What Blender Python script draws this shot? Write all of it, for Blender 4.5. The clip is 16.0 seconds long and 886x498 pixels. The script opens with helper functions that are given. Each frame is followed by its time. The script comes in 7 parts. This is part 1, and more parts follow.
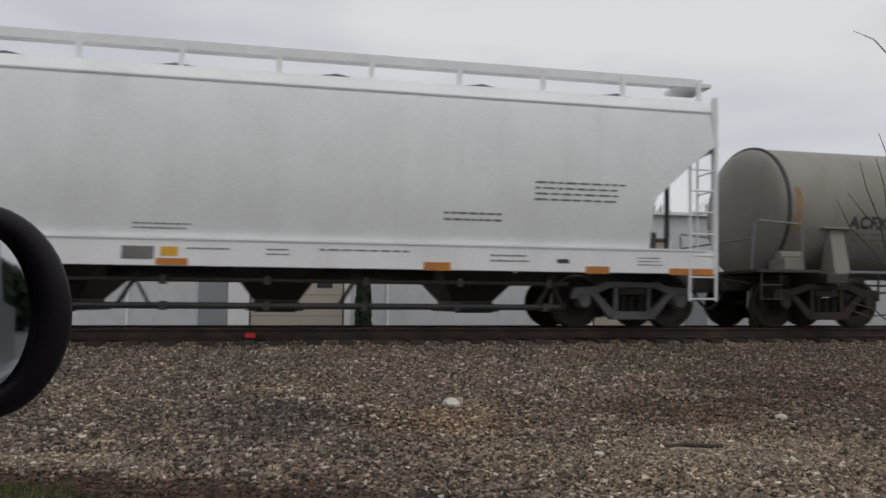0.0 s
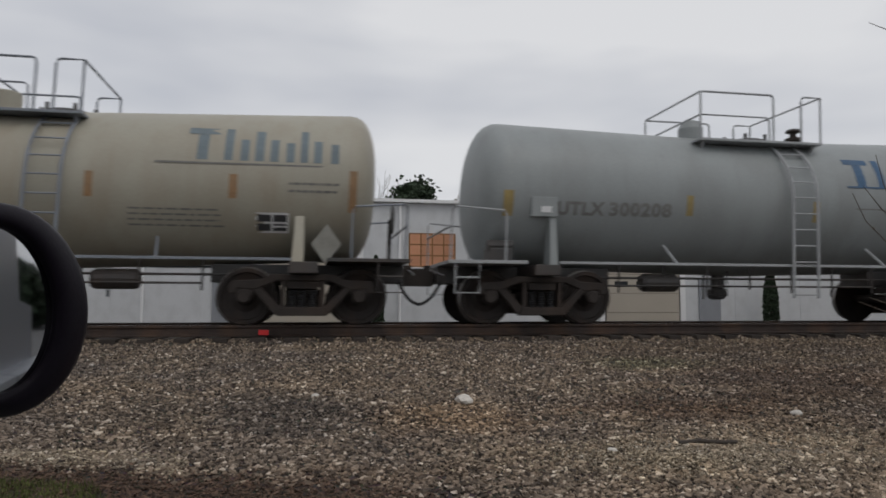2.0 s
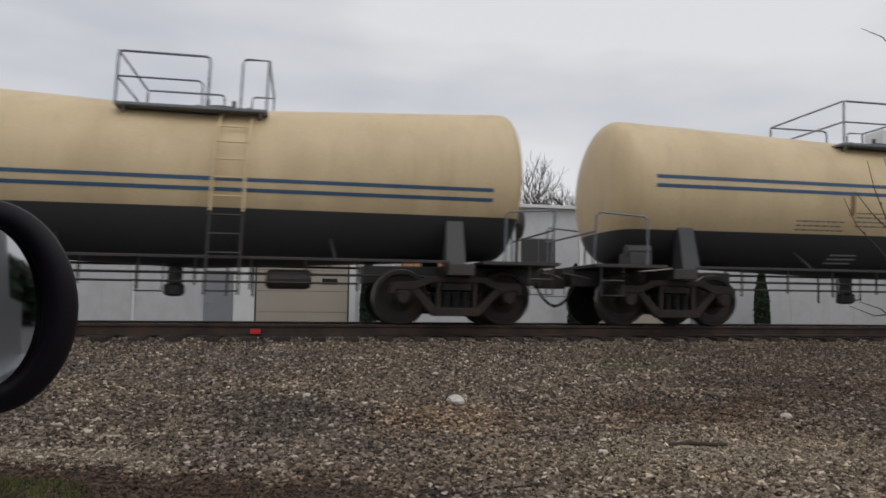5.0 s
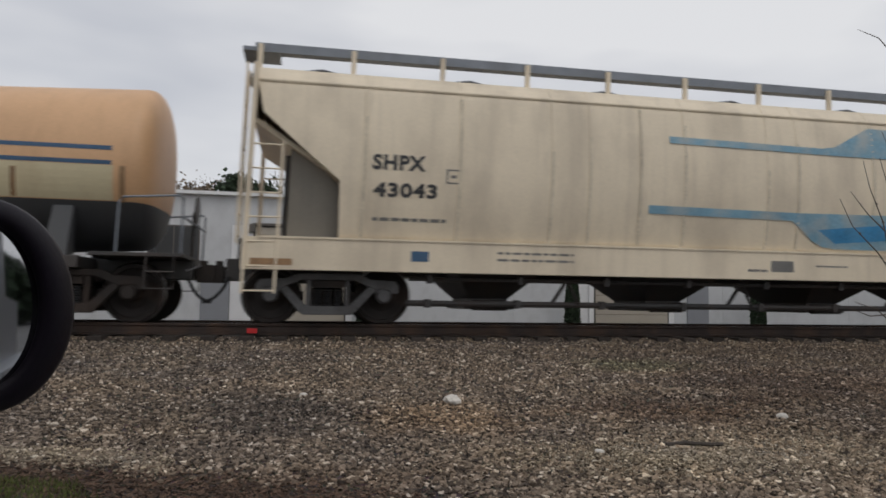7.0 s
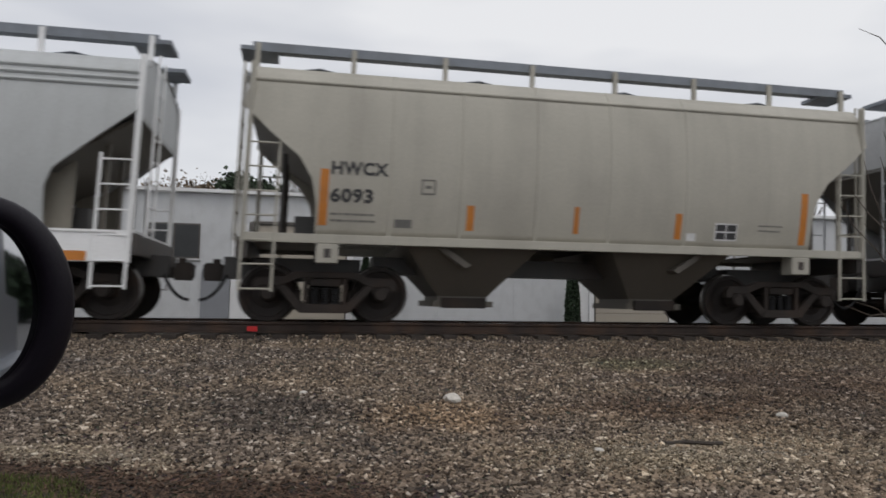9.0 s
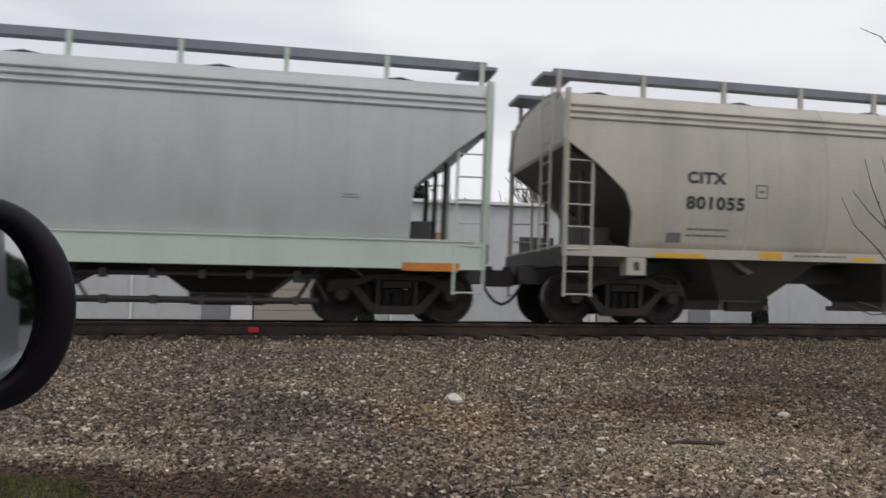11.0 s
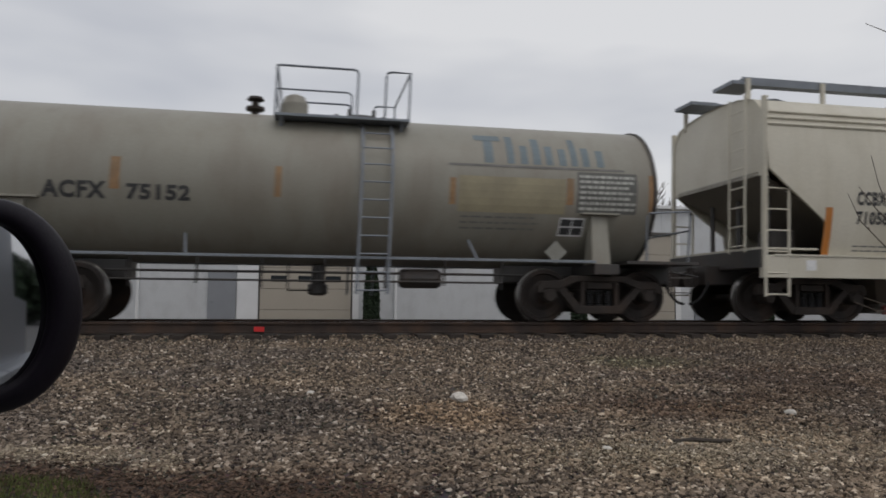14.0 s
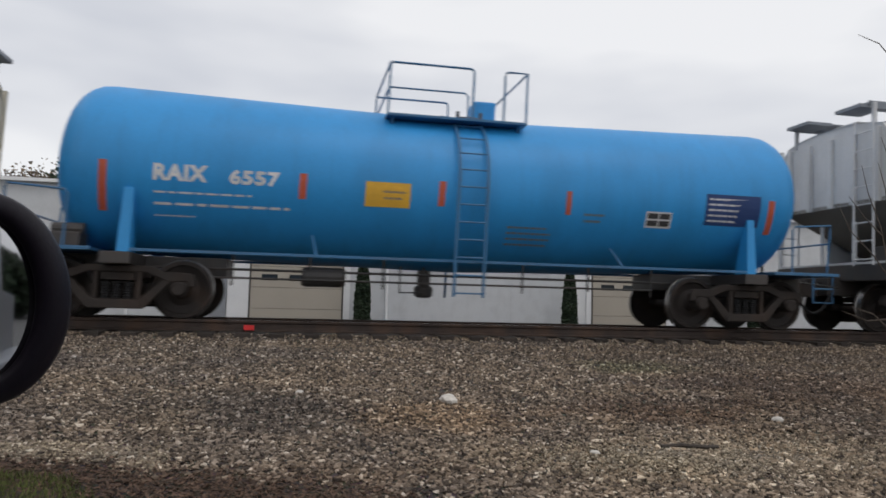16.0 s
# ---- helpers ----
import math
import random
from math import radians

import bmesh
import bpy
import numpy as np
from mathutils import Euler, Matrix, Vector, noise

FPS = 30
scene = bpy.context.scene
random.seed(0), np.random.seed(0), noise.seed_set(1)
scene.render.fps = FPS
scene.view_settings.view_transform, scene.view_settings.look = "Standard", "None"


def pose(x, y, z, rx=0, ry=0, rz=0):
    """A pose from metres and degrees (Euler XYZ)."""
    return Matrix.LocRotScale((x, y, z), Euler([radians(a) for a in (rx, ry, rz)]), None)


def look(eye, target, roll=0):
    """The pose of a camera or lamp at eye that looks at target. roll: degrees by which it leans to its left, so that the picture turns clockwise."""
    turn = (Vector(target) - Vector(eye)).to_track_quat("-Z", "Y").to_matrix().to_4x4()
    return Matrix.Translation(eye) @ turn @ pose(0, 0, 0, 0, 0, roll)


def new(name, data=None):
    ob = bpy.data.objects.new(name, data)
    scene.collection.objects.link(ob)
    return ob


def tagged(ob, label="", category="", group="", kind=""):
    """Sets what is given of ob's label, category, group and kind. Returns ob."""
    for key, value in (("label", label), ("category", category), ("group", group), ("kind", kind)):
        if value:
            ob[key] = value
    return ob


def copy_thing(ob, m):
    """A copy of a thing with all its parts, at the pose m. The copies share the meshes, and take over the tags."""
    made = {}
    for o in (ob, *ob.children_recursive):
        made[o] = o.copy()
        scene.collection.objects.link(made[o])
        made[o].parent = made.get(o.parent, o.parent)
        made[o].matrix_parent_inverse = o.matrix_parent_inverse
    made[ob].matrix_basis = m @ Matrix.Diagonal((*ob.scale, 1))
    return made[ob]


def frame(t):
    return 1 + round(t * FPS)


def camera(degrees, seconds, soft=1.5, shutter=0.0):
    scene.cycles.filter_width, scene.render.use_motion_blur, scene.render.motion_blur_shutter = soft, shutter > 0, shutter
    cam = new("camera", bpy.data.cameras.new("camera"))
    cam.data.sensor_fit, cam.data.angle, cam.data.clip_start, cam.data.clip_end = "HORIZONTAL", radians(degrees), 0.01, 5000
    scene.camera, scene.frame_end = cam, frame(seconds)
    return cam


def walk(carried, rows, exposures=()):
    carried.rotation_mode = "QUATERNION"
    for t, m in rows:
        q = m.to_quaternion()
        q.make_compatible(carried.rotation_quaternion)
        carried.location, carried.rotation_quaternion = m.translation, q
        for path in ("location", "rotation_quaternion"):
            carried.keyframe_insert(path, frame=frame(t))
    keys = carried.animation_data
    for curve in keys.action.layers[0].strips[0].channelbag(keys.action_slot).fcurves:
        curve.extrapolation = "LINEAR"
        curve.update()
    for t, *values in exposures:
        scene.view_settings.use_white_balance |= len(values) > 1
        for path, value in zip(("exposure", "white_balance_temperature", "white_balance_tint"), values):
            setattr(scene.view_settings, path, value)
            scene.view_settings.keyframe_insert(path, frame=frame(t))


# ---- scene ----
# ---------------------------------------------------------------- camera
EYE = (0.0, 0.0, 0.37)      # the rail head is at 0, the road 0.8 m lower
cam = camera(65.0, 16.0, soft=1.7, shutter=0.6)
scene.cycles.rolling_shutter_type = "TOP"       # a phone's sensor, read from top to bottom
scene.cycles.rolling_shutter_duration = 0.2


def view(yaw, pitch, roll):
    return pose(*EYE, 90 + pitch, roll, yaw)


walk(cam, [
    (0.0, view(-11.43, 4.66, -0.34)), (0.5, view(-11.12, 4.54, -0.33)), (1.0, view(-10.78, 4.38, -0.22)),
    (1.5, view(-10.68, 4.32, -0.16)), (2.0, view(-10.43, 4.37, -0.12)), (2.5, view(-10.82, 4.35, -0.43)),
    (3.0, view(-10.79, 4.44, -0.34)), (3.5, view(-10.97, 4.32, -0.58)), (6.0, view(-11.13, 4.47, -0.65)),
    (6.5, view(-11.72, 4.11, -0.95)), (7.0, view(-11.30, 4.39, -0.72)), (7.5, view(-11.37, 4.44, -0.61)),
    (8.0, view(-11.27, 4.45, -0.64)), (8.5, view(-11.29, 4.31, -0.61)), (9.0, view(-11.28, 4.27, -0.84)),
    (9.2, view(-11.46, 3.90, -1.10)), (11.5, view(-11.18, 4.36, -0.61)), (12.0, view(-11.42, 4.24, -0.79)),
    (12.5, view(-11.24, 4.25, -0.74)), (13.0, view(-10.97, 4.38, -0.55)), (13.5, view(-10.86, 4.31, -0.53)),
    (14.0, view(-10.77, 4.19, -0.43)), (14.5, view(-10.75, 4.25, -0.50)), (15.0, view(-10.95, 4.02, -0.67)),
    (15.5, view(-11.55, 4.34, -1.19)), (16.0, view(-11.51, 4.34, -1.45))],
    exposures=[(0.0, 0.09), (0.5, -0.03), (1.0, -0.04), (2.5, 0.14), (3.3, 0.15), (6.5, 0.12), (7.3, 0.20), (8.2, 0.23), (9.0, 0.29), (11.5, 0.42), (12.2, 0.40), (13.0, 0.13), (14.0, 0.08), (15.0, 0.28), (16.0, 0.38)])

# ---------------------------------------------------------------- light
SUN_UP, SUN_TURN = radians(60), radians(158)
world = bpy.data.worlds.new("overcast_sky")
scene.world = world
world.use_nodes = True
wn, wl = world.node_tree.nodes, world.node_tree.links
wn.clear()
w_out = wn.new("ShaderNodeOutputWorld")
w_bg = wn.new("ShaderNodeBackground")
w_sky = wn.new("ShaderNodeTexSky")
w_sky.sky_type, w_sky.sun_disc = "NISHITA", False
w_sky.sun_elevation, w_sky.sun_rotation = SUN_UP, SUN_TURN
w_sky.air_density, w_sky.dust_density = 1.0, 3.0
w_dim = wn.new("ShaderNodeVectorMath")
w_dim.operation = "SCALE"
w_dim.inputs["Scale"].default_value = 0.08
w_co = wn.new("ShaderNodeTexCoord")
w_map = wn.new("ShaderNodeMapping")
w_map.inputs["Scale"].default_value = (1.6, 1.6, 5.5)
w_map.inputs["Rotation"].default_value = (0.12, -0.1, 0.0)
w_map.inputs["Location"].default_value = (0.75, 0.9, 0.2)
w_noise = wn.new("ShaderNodeTexNoise")
w_noise.inputs["Scale"].default_value = 1.35
w_noise.inputs["Detail"].default_value = 3.5
w_noise.inputs["Roughness"].default_value = 0.48
w_ramp = wn.new("ShaderNodeValToRGB")
w_ramp.color_ramp.elements[0].position, w_ramp.color_ramp.elements[0].color = 0.32, (0.50, 0.513, 0.552, 1)
w_ramp.color_ramp.elements[1].position, w_ramp.color_ramp.elements[1].color = 0.62, (0.70, 0.70, 0.71, 1)
w_mix = wn.new("ShaderNodeMixRGB")
w_mix.inputs["Fac"].default_value = 0.88        # cloud cover
wl.new(w_co.outputs["Generated"], w_map.inputs["Vector"])
wl.new(w_map.outputs["Vector"], w_noise.inputs["Vector"])
wl.new(w_noise.outputs["Fac"], w_ramp.inputs["Fac"])
wl.new(w_sky.outputs["Color"], w_dim.inputs[0])
wl.new(w_dim.outputs["Vector"], w_mix.inputs["Color1"])
wl.new(w_ramp.outputs["Color"], w_mix.inputs["Color2"])
wl.new(w_mix.outputs["Color"], w_bg.inputs["Color"])
wl.new(w_bg.outputs["Background"], w_out.inputs["Surface"])
w_bg.inputs["Strength"].default_value = 1.04

sun = new("sun", bpy.data.lights.new("sun", "SUN"))
sun.data.energy, sun.data.angle, sun.data.color = 0.36, radians(25), (1.0, 0.97, 0.93)
sun.matrix_world = look((60 * math.cos(SUN_UP) * math.sin(SUN_TURN), 60 * math.cos(SUN_UP) * math.cos(SUN_TURN), 60 * math.sin(SUN_UP)), (0, 0, 0))


# ---------------------------------------------------------------- materials
def mat(name, base, rough=0.6, metal=0.0, var=0.25, scale=3.0, fine=60.0, bump=0.15, dirt=None, dirt_amount=0.35,
        streak=0.0, spec=0.4, island=False, stretch=(1, 1, 1), per_object=0.0):
    m = bpy.data.materials.new(name)
    m.use_nodes = True
    n, l = m.node_tree.nodes, m.node_tree.links
    b = n["Principled BSDF"]
    b.inputs["Roughness"].default_value, b.inputs["Metallic"].default_value = rough, metal
    b.inputs["Specular IOR Level"].default_value = spec
    co = n.new("ShaderNodeTexCoord")
    mp = n.new("ShaderNodeMapping")
    mp.inputs["Scale"].default_value = stretch
    l.new(co.outputs["Object"], mp.inputs["Vector"])
    big = n.new("ShaderNodeTexNoise")
    big.inputs["Scale"].default_value, big.inputs["Detail"].default_value = scale, 6.0
    small = n.new("ShaderNodeTexNoise")
    small.inputs["Scale"].default_value, small.inputs["Detail"].default_value = fine, 4.0
    l.new(mp.outputs["Vector"], big.inputs["Vector"])
    l.new(mp.outputs["Vector"], small.inputs["Vector"])
    add = n.new("ShaderNodeMath")
    add.operation = "ADD"
    l.new(big.outputs["Fac"], add.inputs[0])
    l.new(small.outputs["Fac"], add.inputs[1])
    rng = n.new("ShaderNodeMapRange")
    rng.inputs["From Min"].default_value, rng.inputs["From Max"].default_value = 0.6, 1.4
    rng.inputs["To Min"].default_value, rng.inputs["To Max"].default_value = 1 - var, 1 + var
    l.new(add.outputs[0], rng.inputs["Value"])
    col = n.new("ShaderNodeVectorMath")
    col.operation = "SCALE"
    col.inputs[0].default_value = base[:3]
    value = rng.outputs["Result"]
    if island or per_object:
        src = n.new("ShaderNodeNewGeometry" if island else "ShaderNodeObjectInfo")
        r2 = n.new("ShaderNodeMapRange")
        amount = 0.55 if island else per_object
        r2.inputs["To Min"].default_value, r2.inputs["To Max"].default_value = 1 - amount, 1 + amount
        l.new(src.outputs["Random Per Island" if island else "Random"], r2.inputs["Value"])
        mul = n.new("ShaderNodeMath")
        mul.operation = "MULTIPLY"
        l.new(r2.outputs["Result"], mul.inputs[0])
        l.new(value, mul.inputs[1])
        value = mul.outputs[0]
    l.new(value, col.inputs["Scale"])
    out = col.outputs["Vector"]
    if dirt:
        dn = n.new("ShaderNodeTexNoise")
        dm = n.new("ShaderNodeMapping")
        dm.inputs["Scale"].default_value = (0.75, 0.75, 0.45) if streak else (1.5, 1.5, 1.2)
        l.new(co.outputs["Object"], dm.inputs["Vector"])
        l.new(dm.outputs["Vector"], dn.inputs["Vector"])
        dn.inputs["Scale"].default_value, dn.inputs["Detail"].default_value = 1.6, 8.0
        dr = n.new("ShaderNodeMapRange")
        dr.inputs["From Min"].default_value, dr.inputs["From Max"].default_value = 0.45, 0.80
        dr.inputs["To Max"].default_value = dirt_amount
        l.new(dn.outputs["Fac"], dr.inputs["Value"])
        mx = n.new("ShaderNodeMixRGB")
        l.new(dr.outputs["Result"], mx.inputs["Fac"])
        l.new(out, mx.inputs["Color1"])
        mx.inputs["Color2"].default_value = (*dirt[:3], 1)
        out = mx.outputs["Color"]
    if streak:
        # narrow runs of grime down the side
        sm = n.new("ShaderNodeMapping")
        sm.inputs["Scale"].default_value = (3.4, 2.0, 0.20)
        l.new(co.outputs["Object"], sm.inputs["Vector"])
        sn = n.new("ShaderNodeTexNoise")
        sn.inputs["Scale"].default_value, sn.inputs["Detail"].default_value = 1.5, 7.0
        l.new(sm.outputs["Vector"], sn.inputs["Vector"])
        sr = n.new("ShaderNodeMapRange")
        sr.inputs["From Min"].default_value, sr.inputs["From Max"].default_value = 0.50, 0.72
        sr.inputs["To Max"].default_value = dirt_amount * 0.40
        l.new(sn.outputs["Fac"], sr.inputs["Value"])
        m2 = n.new("ShaderNodeMixRGB")
        l.new(sr.outputs["Result"], m2.inputs["Fac"])
        l.new(out, m2.inputs["Color1"])
        m2.inputs["Color2"].default_value = (*dirt[:3], 1)
        out = m2.outputs["Color"]
    l.new(out, b.inputs["Base Color"])
    if bump:
        bp = n.new("ShaderNodeBump")
        bp.inputs["Strength"].default_value, bp.inputs["Distance"].default_value = bump, 0.01
        l.new(add.outputs[0], bp.inputs["Height"])
        l.new(bp.outputs["Normal"], b.inputs["Normal"])
    return m


RUST = (0.13, 0.07, 0.04)
GRIME = (0.10, 0.09, 0.075)


def paint(name, base, dirt=GRIME, amount=0.45, rough=0.46, var=0.08):
    return mat(name, base, rough, 0.0, var, 0.9, 25.0, 0.04, dirt, amount * 0.75, streak=1.0, spec=0.45)


M_IRON = mat("grimy_cast_iron", (0.029, 0.023, 0.020), 0.75, 0.0, 0.4, 4.0, 60.0, 0.3, RUST, 0.2)
M_IRON_GREY = mat("dusty_grey_cast_iron", (0.125, 0.123, 0.125), 0.75, 0.0, 0.35, 4.0, 60.0, 0.3, (0.05, 0.045, 0.04), 0.6)
M_WHEEL = mat("rolled_steel_wheel", (0.024, 0.019, 0.017), 0.65, 0.2, 0.35, 5.0, 70.0, 0.2, RUST, 0.35)
M_TREAD = mat("polished_steel_tread", (0.28, 0.27, 0.26), 0.35, 0.9, 0.2, 6.0, 70.0, 0.05)
M_BLACK = paint("black_underframe_paint", (0.046, 0.044, 0.043), RUST, 0.35)
M_HOSE = mat("black_rubber", (0.018, 0.018, 0.019), 0.8, 0.0, 0.2, 6, 90, 0.1)
M_RAIL = mat("rusty_rail_steel", (0.043, 0.031, 0.026), 0.75, 0.1, 0.35, 5.0, 70.0, 0.3, RUST, 0.6)
M_RAILTOP = mat("worn_rail_head", (0.30, 0.29, 0.28), 0.3, 0.9, 0.15, 4, 60, 0.05)
M_TIE = mat("creosoted_tie_wood", (0.045, 0.036, 0.03), 0.9, 0.0, 0.4, 3, 60, 0.4, stretch=(6, 1, 6), per_object=0.3)
M_ORANGE = mat("orange_reflector_tape", (0.55, 0.20, 0.035), 0.5, 0.0, 0.15, 5, 50, 0.03, GRIME, 0.4)
M_YELLOW = mat("yellow_reflector_tape", (0.75, 0.42, 0.04), 0.5, 0.0, 0.12, 5, 50, 0.03, GRIME, 0.25)
M_INK = mat("black_stencil_paint", (0.045, 0.045, 0.047), 0.6, 0.0, 0.3, 4, 40, 0.0)
M_FADED = mat("faded_grey_stencil", (0.17, 0.165, 0.155), 0.65, 0.0, 0.3, 4, 40, 0.0)
M_SOFTINK = mat("worn_black_stencil", (0.17, 0.166, 0.16), 0.65, 0.0, 0.3, 4, 40, 0.0)
M_WHITEINK = mat("white_stencil_paint", (0.70, 0.70, 0.70), 0.6, 0.0, 0.2, 4, 40, 0.0, GRIME, 0.3)
M_GALV = mat("galvanised_grating", (0.23, 0.25, 0.28), 0.55, 0.4, 0.2, 3, 60, 0.2, GRIME, 0.3)


# ---------------------------------------------------------------- mesh helpers
def part(name, bm, material, parent=None, label="", smooth=False):
    me = bpy.data.meshes.new(name)
    bm.to_mesh(me)
    bm.free()
    for m in (material if isinstance(material, (list, tuple)) else (material,)):
        me.materials.append(m)
    if smooth:
        for p in me.polygons:
            p.use_smooth = True
    ob = new(name, me)
    if parent is not None:
        ob.parent = parent
    if label:
        tagged(ob, label)
    return ob


def again(ob, parent, m=None):
    """The same mesh once more, as a part of parent."""
    o = new(ob.name.split(".")[0], ob.data)
    o.parent = parent
    if m is not None:
        o.matrix_basis = m
    return o


def box(bm, x0, x1, y0, y1, z0, z1, bevel=0.0):
    vs = [bm.verts.new(p) for p in ((x0, y0, z0), (x1, y0, z0), (x1, y1, z0), (x0, y1, z0),
                                    (x0, y0, z1), (x1, y0, z1), (x1, y1, z1), (x0, y1, z1))]
    fs = [bm.faces.new([vs[i] for i in f]) for f in ((3, 2, 1, 0), (4, 5, 6, 7), (0, 1, 5, 4), (1, 2, 6, 5), (2, 3, 7, 6), (3, 0, 4, 7))]
    if bevel:
        es = {e for f in fs for e in f.edges}
        bmesh.ops.bevel(bm, geom=list(es), offset=bevel, segments=2, affect="EDGES", profile=0.7)
    return bm


def prism(bm, poly, y0, y1):
    """Extrudes a polygon of (x, z) from y0 to y1."""
    a = [bm.verts.new((x, y0, z)) for x, z in poly]
    b = [bm.verts.new((x, y1, z)) for x, z in poly]
    n = len(poly)
    bm.faces.new(a)
    bm.faces.new(b[::-1])
    for i in range(n):
        bm.faces.new((a[i], b[i], b[(i + 1) % n], a[(i + 1) % n]))
    bmesh.ops.recalc_face_normals(bm, faces=bm.faces)
    return bm


def tube(bm, pts, r, n=8):
    """A round bar along a line of points."""
    pts = [Vector(p) for p in pts]
    rings = []
    for i, p in enumerate(pts):
        d = (pts[min(i + 1, len(pts) - 1)] - pts[max(i - 1, 0)]).normalized()
        up = Vector((0, 0, 1)) if abs(d.z) < 0.9 else Vector((1, 0, 0))
        a = d.cross(up).normalized()
        b = d.cross(a)
        rings.append([bm.verts.new(p + r * (math.cos(k * math.tau / n) * a + math.sin(k * math.tau / n) * b)) for k in range(n)])
    for u, v in zip(rings, rings[1:]):
        for k in range(n):
            bm.faces.new((u[k], u[(k + 1) % n], v[(k + 1) % n], v[k]))
    bm.faces.new(rings[0][::-1])
    bm.faces.new(rings[-1])
    return bm


def lathe(bm, profile, n=32, axis="x", centre=(0, 0, 0), a0=0.0, a1=math.tau):
    """Turns (along, radius) pairs about an axis."""
    full = abs(a1 - a0 - math.tau) < 1e-6
    cnt = n if full else n + 1
    rings = []
    for s, r in profile:
        ring = []
        for k in range(cnt):
            a = a0 + (a1 - a0) * k / n
            c, d = r * math.cos(a), r * math.sin(a)
            v = {"x": (s, c, d), "y": (c, s, d), "z": (c, d, s)}[axis]
            ring.append(bm.verts.new(Vector(v) + Vector(centre)))
        rings.append(ring)
    for u, v in zip(rings, rings[1:]):
        for k in range(cnt if full else cnt - 1):
            bm.faces.new((u[k], u[(k + 1) % cnt], v[(k + 1) % cnt], v[k]))
    if full:
        for ring, (s, r) in ((rings[0], profile[0]), (rings[-1], profile[-1])):
            if r > 1e-4:
                bm.faces.new(ring)
    bmesh.ops.remove_doubles(bm, verts=bm.verts, dist=1e-5)
    bmesh.ops.recalc_face_normals(bm, faces=bm.faces)
    return bm


def empty(name, m, label, category, group="", kind=""):
    ob = new(name)
    ob.empty_display_size = 0.3
    ob.matrix_basis = m
    return tagged(ob, label, category, group, kind)


# ---------------------------------------------------------------- ground and track
TRACK_Y = 12.28
GROUND = -0.80
LOW = -0.81


def ground_z(x, y):
    """The lie of the land: a level road, a gravel bank up to the track bed, and lower ground behind it."""
    if y < 3.2:
        return GROUND
    if y < 10.9:
        return GROUND + 0.0685 * (y - 3.2)
    if y < 11.3:
        return -0.273 + 0.058 * (y - 10.9) / 0.4
    if y < 14.4:
        return -0.215
    if y < 18.0:
        return -0.215 + (LOW + 0.215) * (y - 14.4) / 3.6
    return LOW


def ground_material():
    m = bpy.data.materials.new("gravel_yard_ground")
    m.use_nodes = True
    n, l = m.node_tree.nodes, m.node_tree.links
    b = n["Principled BSDF"]
    b.inputs["Roughness"].default_value = 0.95
    co = n.new("ShaderNodeTexCoord")
    big = n.new("ShaderNodeTexNoise")
    big.inputs["Scale"].default_value, big.inputs["Detail"].default_value = 0.7, 6
    vor = n.new("ShaderNodeTexVoronoi")
    vor.inputs["Scale"].default_value = 32
    for t in (big, vor):
        l.new(co.outputs["Object"], t.inputs["Vector"])
    r = n.new("ShaderNodeValToRGB")
    r.color_ramp.elements[0].position, r.color_ramp.elements[0].color = 0.3, (0.042, 0.035, 0.029, 1)
    r.color_ramp.elements[1].position, r.color_ramp.elements[1].color = 0.75, (0.105, 0.087, 0.070, 1)
    l.new(big.outputs["Fac"], r.inputs["Fac"])
    mx = n.new("ShaderNodeMixRGB")
    mx.blend_type = "MULTIPLY"
    mx.inputs["Fac"].default_value = 0.55
    l.new(r.outputs["Color"], mx.inputs["Color1"])
    l.new(vor.outputs["Color"], mx.inputs["Color2"])
    l.new(mx.outputs["Color"], b.inputs["Base Color"])
    bp = n.new("ShaderNodeBump")
    bp.inputs["Strength"].default_value, bp.inputs["Distance"].default_value = 0.6, 0.02
    l.new(vor.outputs["Distance"], bp.inputs["Height"])
    l.new(bp.outputs["Normal"], b.inputs["Normal"])
    return m


M_GROUND = ground_material()


def build_ground():
    xs = [-3000, -600, -120, -40, -20] + [-12 + 0.5 * i for i in range(85)] + [36, 60, 120, 600, 3000]
    ys = [-3000, -300, -60, -15, -4] + [0.4 * i for i in range(36)] + [14.4, 15.3, 16.2, 17.1, 18, 20, 24, 30, 60, 150, 600, 3000]
    bm = bmesh.new()
    grid = []
    for y in ys:
        row = []
        for x in xs:
            z = ground_z(x, y)
            if 0 < y < 10.4 and -12 < x < 30:
                z += 0.018 * noise.noise((x * 0.8, y * 0.8, 0)) + 0.008 * noise.noise((x * 3, y * 3, 4))
            row.append(bm.verts.new((x, y, z)))
        grid.append(row)
    for a, b in zip(grid, grid[1:]):
        for i in range(len(xs) - 1):
            bm.faces.new((a[i], a[i + 1], b[i + 1], b[i]))
    tagged(part("ground", bm, M_GROUND, smooth=True), "gravel yard beside a railway track", "ground", kind="structure")


M_ROAD = mat("worn_pale_asphalt", (0.17, 0.168, 0.165), 0.9, 0, 0.2, 0.8, 90, 0.25, GRIME, 0.3)


def build_road():
    tagged(part("road", box(bmesh.new(), -400, 400, -6.0, 1.9, GROUND - 0.2, GROUND + 0.035), M_ROAD), "worn pale asphalt road beside the gravel bank", "road", kind="structure")


